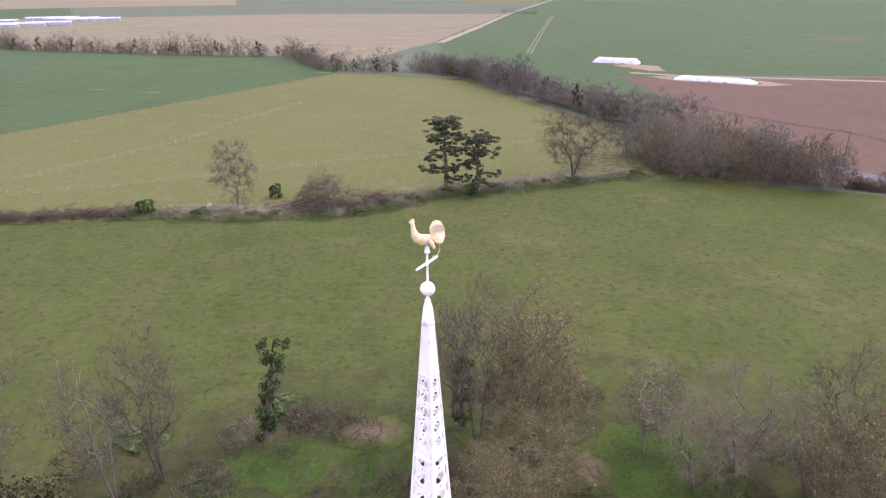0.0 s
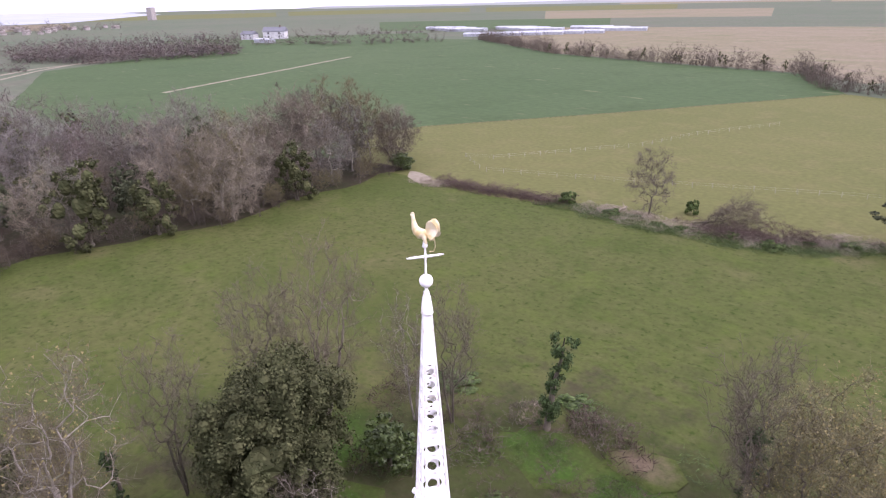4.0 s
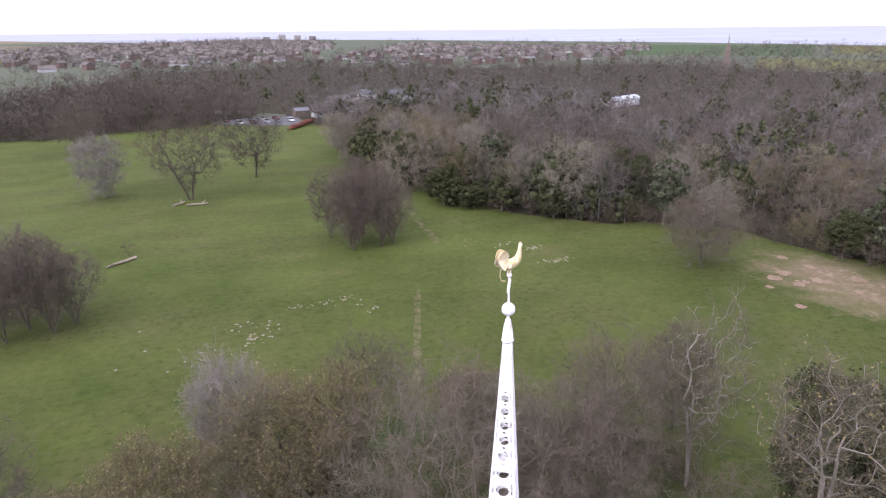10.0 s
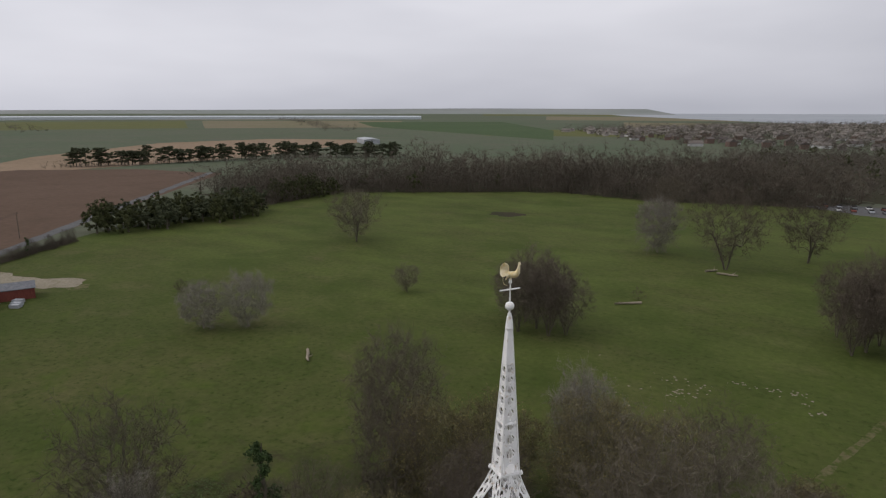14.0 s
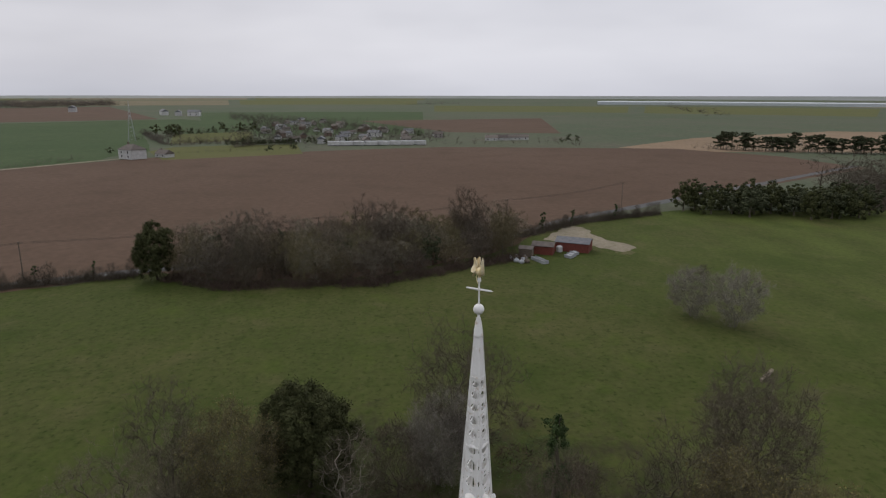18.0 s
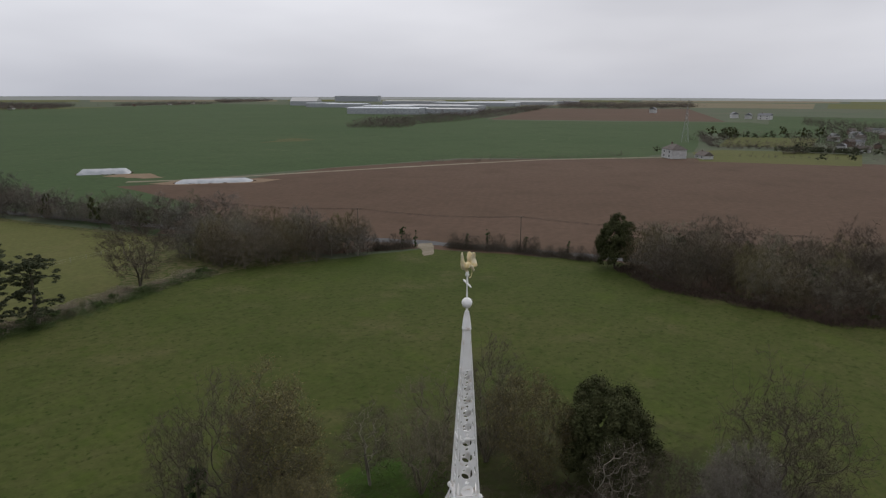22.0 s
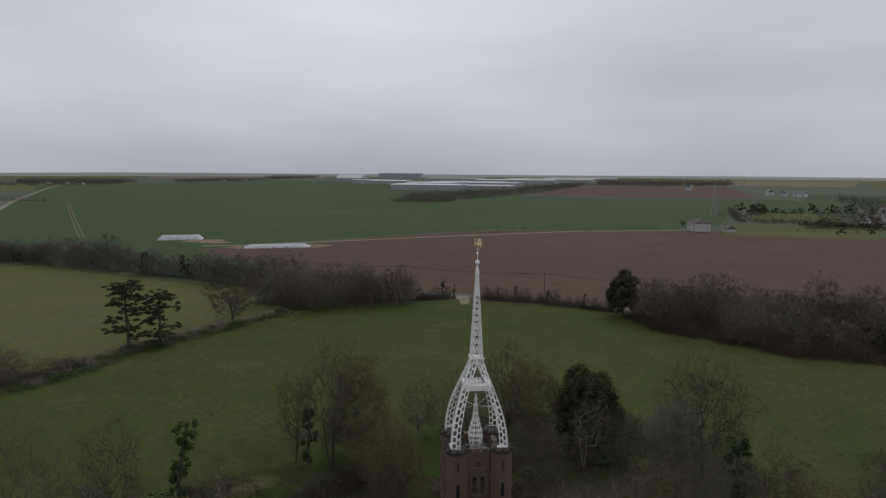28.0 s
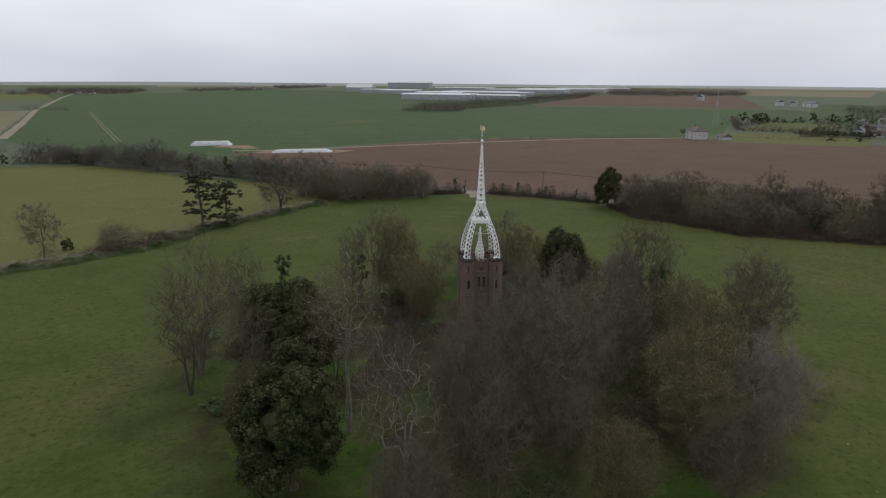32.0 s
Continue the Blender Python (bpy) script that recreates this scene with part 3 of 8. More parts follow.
tagged(new("far_fields", me), "patchwork of green and brown fields far off", "fields", kind="structure")
sheet("wheat_field_sea", [(-330, 40), (-300, -180), (-440, -234), (-583, -303), (-640, -190), (-560, 30), (-510, 90)], 0.022, M_WHEAT, "green field of young wheat towards the sea", "field", 1.0, 20)
sheet("green_field_coast", [(-724, -529), (-834, -411), (-1000, -330), (-960, -120), (-700, -20), (-650, -190), (-600, -330)], 0.02, M_WHEAT, "green field near the coast", "field")
sheet("bare_plot", [(-496, -302), (-453, -257), (-418, -208), (-400, -240), (-440, -300)], 0.04, M_STUBBLE, "pale bare plot beside the wheat", "field")
sheet("brown_field_far", [(746, 681), (1450, 1120), (1720, 830), (943, 392)], 0.025, M_PLOUGH, "reddish brown bare field far off", "field")
sheet("brown_field_village", [(640, -20), (902, 98), (1003, -176), (620, -130)], 0.025, M_PLOUGH, "reddish brown bare field beyond the village", "field")
sheet("tan_field", [(452, -137), (417, -198), (411, -343), (485, -563), (532, -615), (635, -563), (661, -423), (553, -233)], 0.03, M_TAN, "pale tan stubble field", "field", 1.0, 20)
sheet("village_pasture", [(483, 200), (528, 148), (647, 180), (599, 241)], 0.024, M_PADDOCK, "pale green pasture inside the village hedges", "field")
sheet("village_green_field", [(419, 190), (362, 158), (402, 83), (482, 103), (471, 151), (452, 186)], 0.038, M_PADDOCK, "pale green field beside the village", "field")
sheet("wheat_field_south", [(326, -757), (865, -1058), (1200, -1400), (900, -1700), (470, -1090)], 0.02, M_WHEAT, "green field beyond the south wood", "field")
sheet("wheat_field_east", [(367, 201), (420, 189), (475, 212), (594, 268), (635, 278), (789, 230), (951, 359), (813, 520), (730, 667)], 0.018, M_WHEAT, "dark green wheat beyond the ploughed field", "field", 0.8, 20)
sheet("north_strip", [(66, 880), (130, 900), (120, 600), (60, 330), (20, 300), (-14, 458)], 0.024, M_WHEAT, "green field beside the lane", "field")
ribbon("lane", [(-12, 452), (20, 620), (66, 880), (200, 1500), (420, 2400)], 6, 0.06, M_TRACK, "pale country lane between the fields", "lane")
ribbon("farm_track", [(80, 292), (101, 281), (150, 270), (227, 250), (300, 228), (376, 182)], 4.2, 0.07, M_TRACK, "pale farm track along the ploughed field", "track")
for dx in (0, 2.4):
    ribbon("tramline", [(41 + dx, 379), (70 + dx, 560), (113 + dx, 817)], 0.9, 0.05, M_STUBBLE, "bare wheel track through the wheat", "track")
ribbon("wheat_path", [(-303, 121), (-345, 210), (-390, 303)], 3.0, 0.05, M_TRACK, "pale path across the wheat", "path")
ribbon("headland_path", [(-448, 66), (-507, 122), (-540, 200)], 4.0, 0.05, M_TRACK, "pale path at the field's end", "path")
ribbon("paddock_border", [(-141, 136), (-105, 198), (-55, 292)], 1.6, 0.055, M_DIRT, "dry pale strip between paddock and wheat", "path")
ribbon("boundary_strip", [(48, 158), (44, 172), (30, 200), (4, 268), (-30, 284)], 3.0, 0.055, M_DIRT, "rough dry strip along the boundary trees", "path")
sheet("gate_apron", [(86, 98.5), (89, 98), (92, 101), (95, 104.5), (97.5, 107.5), (94, 109.5), (91.5, 106.5), (89.5, 102.5)], 0.09, M_TRACK, "pale gravel in the gateway", "track", 0.4, 2)
ribbon("hedge_road", [(-5, 300), (60, 165), (96, 110), (118, 66), (155, -24), (178, -44), (215, -90), (330, -236)], 4.5, 0.065, M_ROAD, "narrow grey road behind the hedge", "road")
sheet("shed_yard", [(148, -30), (168, -40), (164, -44), (150, -46), (138, -53), (134, -47), (142, -40)], 0.09, M_TRACK, "worn pale ground in front of the sheds", "track", 0.8, 2)
sheet("yard_patch", [(133, -45), (137, -46), (134, -51), (129, -48)], 0.088, M_DIRT, "worn patch of earth in the grass", "track", 0.6, 2)
sheet("gravel_corner", [(-92, 86), (-97, 88), (-101, 92), (-97, 93), (-92, 91), (-88, 88)], 0.09, M_TRACK, "pale gravel at the corner of the wood", "track", 0.5, 2)
sheet("sandy_bank", [(-82.2, -70.8), (-91.4, -64.6), (-97.8, -51.9), (-89.4, -39.0), (-82.1, -31.1), (-74.3, -37.1), (-72.4, -47.5), (-69.8, -56.4), (-73.7, -65.2)], 0.085, M_SANDY, "bare sandy ground at the edge of the wood", "ground", 1.8, 3)
SAND = random.Random(8)
M_SANDB = land("bare_sand", [(0.19, 0.135, 0.088), (0.24, 0.18, 0.125), (0.15, 0.11, 0.07)], 0.3, 1.0, 2.0)
for k in range(16):
    x, y = SAND.gauss(-81.5, 5.0), SAND.gauss(-51.5, 5.0)
    r = SAND.uniform(0.4, 1.3)
    sheet("sand_patch", [(x + r * SAND.uniform(0.6, 1.3) * math.cos(a), y + r * SAND.uniform(0.6, 1.3) * math.sin(a)) for a in [i * 0.3927 for i in range(16)]], 0.095 + 0.003 * k, M_SANDB, "small patch of bare pale sand", "ground")
ribbon("meadow_path", [(-20.2, -73.5), (-18.6, -68.5), (-16.9, -63.1), (-15.5, -59.1), (-14.3, -55.3), (-12.9, -50.5), (-11, -46)], 1.0, 0.075, M_DIRT, "worn earth path in the meadow", "path")
ribbon("wood_path", [(-30.8, -93), (-31.2, -95.9), (-31.9, -106.3), (-32.7, -116.5), (-34, -126)], 1.4, 0.075, M_DIRT, "pale worn path beside the wood", "path")
MOLE = random.Random(9)
for cx, cy, sx, sy, n in ((5.6, -65.0, 1.1, 1.6, 26), (6.8, -69.5, 1.6, 1.2, 9), (3.2, -69.3, 0.9, 1.6, 12), (-1.3, -73.4, 1.0, 0.5, 12), (-5.6, -73.0, 0.9, 0.7, 6), (-9.0, -74.0, 0.9, 1.0, 18), (-11.6, -69.6, 0.8, 1.2, 14), (-47.4, -77.2, 1.6, 0.8, 34), (-46.5, -84.5, 1.2, 0.8, 26), (-42.6, -88.4, 1.5, 0.8, 14), (-36.5, -91.0, 1.5, 1.5, 7), (10, -58, 4, 6, 9), (16, -66, 4, 4, 8)):
    g = Geo()
    for k in range(n):
        x, y, r = MOLE.gauss(cx, sx), MOLE.gauss(cy, sy), MOLE.uniform(0.09, 0.24)
        b = len(g.v)
        g.v += [(x + r * math.cos(a), y + r * math.sin(a), 0.05) for a in (0, 1.05, 2.1, 3.14, 4.2, 5.2)] + [(x, y, 0.05 + r * 0.35)]
        g.f += [(b + i, b + (i + 1) % 6, b + 6) for i in range(6)]
    tagged(new("soil_mounds", g.mesh("soil_mounds", M_TRACK)), "scattered small heaps of pale chalky soil in the grass", "mounds", kind="stuff")
sheet("worn_ring", [(92, -196), (100, -200), (108, -197), (106, -190), (98, -188)], 0.08, M_WOODFLOOR, "worn brown patch in the meadow", "ground", 0.8, 2)
# low green growth in the copse's clearings
LUSH = [(-14, 28, 6, 4), (-6, 28, 5, 4), (18.5, 29, 7.5, 6), (-31, -2, 8, 8), (-31, 17, 5, 6), (-29, -13, 6, 5), (-8, -38, 6, 4), (-21, 10, 7, 6), (5, 33, 4, 4), (16, 20, 5, 5), (-16, -6, 5, 4)]
for k, (x, y, rx, ry) in enumerate(LUSH):
    sheet("green_clearing", [(x + rx * math.cos(a) * MOLE.uniform(0.7, 1.2), y + ry * math.sin(a) * MOLE.uniform(0.7, 1.2)) for a in [i * 0.45 for i in range(14)]], 0.1 + 0.004 * k, M_LUSH, "patch of lush bright green plants", "plants", 0.7, 1.5)
sheet("rough_corner", [(20, 117), (48, 118), (68, 112), (62, 138), (52, 158), (46, 170), (30, 142)], 0.072, M_DIRT, "rough dry grass in the corner by the hedge", "ground", 1.0, 4)
sheet("field_corner", [(-5, 300), (20, 250), (48, 168), (62, 158), (80, 205), (92, 276), (100, 290), (64, 335), (20, 330)], 0.016, M_WHEAT, "green corner of the wheat behind the boundary trees", "field", 1.0, 8)

# ---- the bell tower ----
TURN = Matrix.Rotation(radians(-33.7), 4, "Z")
HALF, TR, TOP = 1.93, 0.98, 15.75
tower = thing("bell_tower", "square red brick bell tower with octagonal corner turrets", "tower", TURN)


def lancet(g, cx, z0, z1, w, depth, y, outward=-1):
    """Pointed opening's outline as a solid standing proud of a wall in the plane y."""
    pts = [(-w / 2, z0), (w / 2, z0), (w / 2, z1 - w * 0.8)]
    for k in range(1, 6):
        a = k / 6
        pts.append((w / 2 * (1 - a ** 1.6), z1 - w * 0.8 + w * 0.8 * math.sin(a * math.pi / 2)))
    pts.append((0, z1))
    pts += [(-x, z) for x, z in reversed(pts[3:-1])]
    pts.append((-w / 2, z1 - w * 0.8))
    n = len(pts)
    g.add([(cx + x, y, z) for x, z in pts] + [(cx + x, y + outward * depth, z) for x, z in pts], [tuple(range(n)), tuple(range(2 * n - 1, n - 1, -1))] + [(i, (i + 1) % n, n + (i + 1) % n, n + i) for i in range(n)])


WALL = 1.86
g = Geo()
g.box(-WALL, -WALL, 0, WALL, WALL, 14.2)
part("brick_core", g.mesh("brick_core", M_BRICK), None, tower)
for k in range(4):
    q = Matrix.Rotation(k * math.pi / 2, 4, "Z")
    g = Geo()
    g.box(-1.05, -WALL - 0.02, 14.2, 1.05, -WALL + 0.32, 14.75)
    for x in (-0.95, -0.3, 0.35):
        g.box(x, -WALL - 0.02, 14.75, x + 0.4, -WALL + 0.32, 15.05)
    o = part("parapet", g.mesh("parapet", M_BRICK), None, tower)
    o.matrix_basis = q
    g = Geo()
    for x in (-0.97, -0.32, 0.33):
        g.box(x - 0.03, -WALL - 0.06, 15.05, x + 0.43, -WALL + 0.36, 15.13)
    o = part("coping", g.mesh("coping", M_STONE), None, tower, "pale stone coping on the battlements")
    o.matrix_basis = q
    for z in (4.9, 10.0, 13.3):
        g = Geo()
        g.box(-1.05, -WALL - 0.07, z, 1.05, -WALL + 0.05, z + 0.13)
        o = part("string_course", g.mesh("string_course", M_STONE), None, tower)
        o.matrix_basis = q
    for x in (-0.34, 0.34):
        g = Geo()
        lancet(g, x, 10.95, 12.75, 0.52, 0.06, -WALL)
        o = part("window_surround", g.mesh("window_surround", M_STONE), None, tower)
        o.matrix_basis = q
        g = Geo()
        lancet(g, x, 11.05, 12.65, 0.38, 0.075, -WALL)
        w = part("belfry_opening", g.mesh("belfry_opening", M_DARK), None, tower, "dark pointed belfry opening")
        w.matrix_basis = q
        g = Geo()
        for j in range(7):
            g.add([(x - 0.17, -WALL - 0.07, 11.15 + j * 0.17), (x + 0.17, -WALL - 0.07, 11.15 + j * 0.17), (x + 0.17, -WALL - 0.10, 11.10 + j * 0.17), (x - 0.17, -WALL - 0.10, 11.10 + j * 0.17), (x - 0.17, -WALL - 0.07, 11.13 + j * 0.17), (x + 0.17, -WALL - 0.07, 11.13 + j * 0.17)], [(0, 1, 2, 3), (3, 2, 5, 4)])
        s = part("louvres", g.mesh("louvres", M_POST), None, w)
    g = Geo()
    for j in range(6):
        g.box(-0.5 + j * 0.18, -WALL - 0.05, 10.25, -0.42 + j * 0.18, -WALL + 0.02, 10.85)
    o = part("grille", g.mesh("grille", M_POST), None, tower)
    o.matrix_basis = q
    g = Geo()
    g.lathe([(0.24, 0), (0.24, 0.05), (0.15, 0.06), (0.12, 0.02)], 16)
    r = part("roundel", g.mesh("roundel", M_CROWN), None, tower)
    r.matrix_basis = q @ pose(0, -WALL, 13.75, 90, 0, 0)
    for z in (1.2, 6.0):
        g = Geo()
        lancet(g, 0, z, z + 2.4, 0.9, 0.05, -WALL)
        o = part("lower_window", g.mesh("lower_window", M_DARK), None, tower)
        o.matrix_basis = q
# corner turrets, each with a battlemented crown
for sx, sy in ((-1, -1), (1, -1), (1, 1), (-1, 1)):
    g = Geo()
    prof = [(TR + 0.12, 0), (TR + 0.12, 0.8), (TR, 0.95), (TR, 5.0), (TR + 0.06, 5.05), (TR + 0.06, 5.2), (TR, 5.25), (TR, 10.0), (TR + 0.06, 10.05), (TR + 0.06, 10.2), (TR, 10.25), (TR, 14.95), (TR + 0.06, 15.0)]
    g.lathe(prof, 8, sx * HALF, sy * HALF, math.pi / 8)
    t = part("turret", g.mesh("turret", M_BRICK), None, tower)
    g = Geo()
    g.lathe([(TR + 0.06, 14.99), (TR + 0.13, 15.1), (TR + 0.13, 15.3), (TR - 0.18, 15.33)], 8, sx * HALF, sy * HALF, math.pi / 8)
    part("turret_crown", g.mesh("turret_crown", M_CROWN), None, t, "dark weathered stone crown")
    for k in range(8):
        a = k * math.pi / 4
        g = Geo()
        g.lathe([(0.10, 15.3), (0.15, 15.36), (0.15, 15.46), (0.09, 15.53), (0.03, 15.55)], 8)
        m = part("merlon", g.mesh("merlon", M_CROWN), None, t, "low sooty knob of the turret crown")
        m.matrix_basis = pose(sx * HALF + 0.98 * math.cos(a), sy * HALF + 0.98 * math.sin(a), 0, 0, 0, math.degrees(a) + 90)
        if k % 2 == 0:
            g = Geo()
            lancet(g, 0, 11.1, 12.55, 0.46, 0.05, 0)
            o = part("window_surround", g.mesh("window_surround", M_STONE), None, t)
            o.matrix_basis = pose(sx * HALF + 0.90 * math.cos(a), sy * HALF + 0.90 * math.sin(a), 0, 0, 0, math.degrees(a) + 90)
            g = Geo()
            lancet(g, 0, 11.2, 12.45, 0.32, 0.065, 0)
            o = part("window", g.mesh("window", M_DARK), None, t)
            o.matrix_basis = pose(sx * HALF + 0.90 * math.cos(a), sy * HALF + 0.90 * math.sin(a), 0, 0, 0, math.degrees(a) + 90)
            g = Geo()
            g.box(-0.05, -0.03, 13.5, 0.05, 0.0, 14.4)
            o = part("arrow_slit", g.mesh("arrow_slit", M_DARK), None, t)
            o.matrix_basis = pose(sx * HALF + 0.915 * math.cos(a), sy * HALF + 0.915 * math.sin(a), 0, 0, 0, math.degrees(a) + 90)
g = Geo()
g.add([(-1.53, -1.53, 14.21), (1.53, -1.53, 14.21), (1.53, 1.53, 14.21), (-1.53, 1.53, 14.21), (0, 0, 14.5)], [(0, 1, 4), (1, 2, 4), (2, 3, 4), (3, 0, 4), (3, 2, 1, 0)])
part("roof", g.mesh("roof", M_LEAD), None, tower, "low grey lead roof")

# ---- the cast iron spire ----
spire = thing("iron_spire", "white painted cast iron openwork spire standing on four curved legs", "spire", TURN @ Matrix.Translation((0, 0, 15.36)))
Z0, Z1, Z2, Z3 = 15.36, 22.7, 28.3, 30.02


def plate(g, S, N, u0, u1, v0, v1, hx, hy, th, segs=14, rot=0.0):
    """A cell of plate between parameters, pierced by an oval hole."""
    cu, cv, ru, rv = (u0 + u1) / 2, (v0 + v1) / 2, (u1 - u0) / 2, (v1 - v0) / 2
    k = len(g.v)
    for s in range(segs):
        a = 2 * math.pi * (s + 0.5) / segs + rot
        c, d = math.cos(a), math.sin(a)
        m = max(abs(c), abs(d))
        pu, pv = cu + ru * c / m, cv + rv * d / m
        qu, qv = cu + ru * hx * c, cv + rv * hy * d
        A, B = S(pu, pv), S(qu, qv)
        nA, nB = N(pv) * th, N(qv) * th
        g.v += [tuple(A), tuple(B), tuple(B - nB), tuple(A - nA)]
    for s in range(segs):
        a, b = k + 4 * s, k + 4 * ((s + 1) % segs)
        g.f += [(a, b, b + 1, a + 1), (a + 1, b + 1, b + 2, a + 2), (a + 2, b + 2, b + 3, a + 3)]
    # the corners of the cell
    for su, sv in ((1, 1), (-1, 1), (-1, -1), (1, -1)):
        C = S(cu + su * ru, cv + sv * rv)
        best = sorted(range(segs), key=lambda s: abs(((2 * math.pi * (s + 0.5) / segs + rot) - math.atan2(sv, su) + math.pi) % (2 * math.pi) - math.pi))[:2]
        g.v.append(tuple(C))
        g.f.append((k + 4 * best[0], len(g.v) - 1, k + 4 * best[1]))


def welded(g, name, mat):
    """The gathered geometry with touching vertices joined."""
    me = g.mesh(name, mat)
    b = bmesh.new()
    b.from_mesh(me)
    bmesh.ops.remove_doubles(b, verts=b.verts, dist=0.004)
    b.to_mesh(me)
    b.free()
    return me


def reach(z):
    """Half width of the legs' outer faces at a height."""
    s = max(0.0, min(1.0, (Z1 - z) / (Z1 - Z0)))
    return 0.49 + 1.93 * math.sin(s * math.pi / 2) ** 1.2


def leg_width(z):
    s = (Z1 - z) / (Z1 - Z0)
    return 0.46 + 0.26 * s


SLAB = Matrix.Translation((0, 0, -15.36))
for side in range(4):
    q = Matrix.Rotation(side * math.pi / 2, 4, "Z")
    for hand in (-1, 1):
        g = Geo()

        def S(u, v, hand=hand):
            z = Z0 + (Z1 - Z0) * v
            return Vector((reach(z), hand * (reach(z) - u * leg_width(z)), z - 15.36))

        def N(v):
            z = Z0 + (Z1 - Z0) * v
            d = (reach(z + 0.05) - reach(z - 0.05)) / 0.1
            return Vector((1, 0, -d)).normalized()

        rows = 13
        for i in range(rows):
            v0, v1 = i / rows, (i + 1) / rows
            # two staggered columns of round holes between plain edge bars
            plate(g, S, N, 0.0, 0.54, v0, v1, 0.82, 0.80, 0.035)
            if i < rows - 1:
                plate(g, S, N, 0.54, 1.0, v0 + 0.5 / rows, v1 + 0.5 / rows, 0.80, 0.80, 0.035)
        plate(g, S, N, 0.54, 1.0, 0.0, 0.5 / rows, 0.6, 0.6, 0.035)
        for u in (0.0, 1.0):
            pts = [S(u, i / 24) for i in range(25)]
            g.tube(pts, [0.035] * 25, 5)
        o = part("leg_panel", g.mesh("leg_panel", M_IRON), None, spire)
        o.matrix_basis = q
    # arched head between the legs and the platform's edge beam
    g = Geo()
    arch = []
    for k in range(13):
        a = math.pi * k / 12
        arch.append((math.cos(a), math.sin(a)))
    zb, zt = 21.15, 22.1
    pts = []
    for c, s in arch:
        z = zb + (zt - zb) * s
        w = max(0.05, reach(z) - leg_width(z))
        pts.append(Vector((reach(z), c * w, z - 15.36)))
    g.tube(pts, [0.05] * 13, 6)
    for k in range(3):
        z = 22.25 + 0.12 * k
        g.tube([Vector((reach(z), -0.12, z - 15.36)), Vector((reach(z), 0.12, z - 15.36))], [0.03, 0.03], 5)
    g.tube([Vector((reach(22.1), 0, 22.1 - 15.36)), Vector((0.49, 0, Z1 - 15.36))], [0.05, 0.05], 5)
    o = part("arch", g.mesh("arch", M_IRON), None, spire)
    o.matrix_basis = q
    # upper pyramid: pierced panel, plain panel
    g = Geo()

    def U(u, v):
        z = Z1 + (Z3 - Z1) * v
        h = 0.49 + (0.12 - 0.49) * v
        return Vector((h, (2 * u - 1) * h, z - 15.36))

    NU = Vector((1, 0, 0.06)).normalized()
    vb = (Z2 - Z1) / (Z3 - Z1)
    nr = 9
    v0 = 0.0
    hs = [1.0 - 0.055 * i for i in range(nr)]
    tot = sum(hs)
    for i in range(nr):
        dv = vb * hs[i] / tot
        va, vm = v0 + dv * 0.72, v0 + dv
        plate(g, U, lambda v: NU, 0.0, 0.19, v0, vm, 0.55, 0.72, 0.04, 10)
        plate(g, U, lambda v: NU, 0.19, 0.81, v0, va, 0.92, 0.9, 0.04, 18)
        plate(g, U, lambda v: NU, 0.19, 0.81, va, vm, 0.34, 0.6, 0.04, 8)
        plate(g, U, lambda v: NU, 0.81, 1.0, v0, vm, 0.55, 0.72, 0.04, 10)
        v0 = vm
    o = part("pierced_panel", welded(g, "pierced_panel", M_IRON), None, spire)
    o.matrix_basis = q
    g = Geo()
    for i in range(5):
        a, b = vb + (1 - vb) * i / 5, vb + (1 - vb) * (i + 1) / 5
        plate(g, U, lambda v: NU, 0.0, 1.0, a, b, 0.06, 0.06, 0.04, 8)
    o = part("plain_panel", g.mesh("plain_panel", M_IRON), None, spire)
    o.matrix_basis = q
    g = Geo()
    g.tube([U(0, 0), U(0, 1)], [0.05, 0.022], 6)
    o = part("corner_rib", g.mesh("corner_rib", M_IRON), None, spire)
    o.matrix_basis = q
    for j in range(5):
        g = Geo()
        g.lathe([(0.02, -0.14), (0.10, -0.1), (0.09, -0.02), (0.13, 0.02), (0.09, 0.1), (0.03, 0.13)], 8)
        o = part("foot_boss", g.mesh("foot_boss", M_IRON), None, spire)
        yy = (0.75 + 0.36 * j) if j < 5 else 0
        o.matrix_basis = q @ pose(2.43, 1.6 + 0.18 * j, 0.12)


def square_band(name, z, half, depth, height, label=""):
    g, q, z = Geo(), math.sqrt(2), z - 15.36
    g.lathe([((half - 0.02) * q, z - height / 2), ((half + depth) * q, z - height / 2), ((half + depth) * q, z - height * 0.15), ((half + depth * 1.6) * q, z - height * 0.1), ((half + depth * 1.6) * q, z + height * 0.1), ((half + depth) * q, z + height * 0.15), ((half + depth) * q, z + height / 2), ((half - 0.02) * q, z + height / 2)], 4, 0, 0, math.pi / 4)
    return part(name, g.mesh(name, M_IRON), None, spire, label)


square_band("waist_moulding", Z1, 0.49, 0.045, 0.18)
square_band("middle_band", 25.3, 0.36, 0.018, 0.08)
square_band("upper_band", Z2, 0.207, 0.016, 0.06)
for sx, sy in ((-1, -1), (1, -1), (1, 1), (-1, 1)):
    g = Geo()
    g.lathe([(0.02, -0.12), (0.085, -0.06), (0.1, 0.02), (0.06, 0.1), (0.02, 0.15)], 8, sx * 0.56, sy * 0.56)
    o = part("corner_knob", g.mesh("corner_knob", M_IRON), None, spire)
    o.location = (0, 0, Z1 - 15.36)
zp = 20.45
w = reach(zp) - 0.1
g = Geo()
g.box(-w, -w, zp - 0.08 - 15.36, w, w, zp - 15.36)
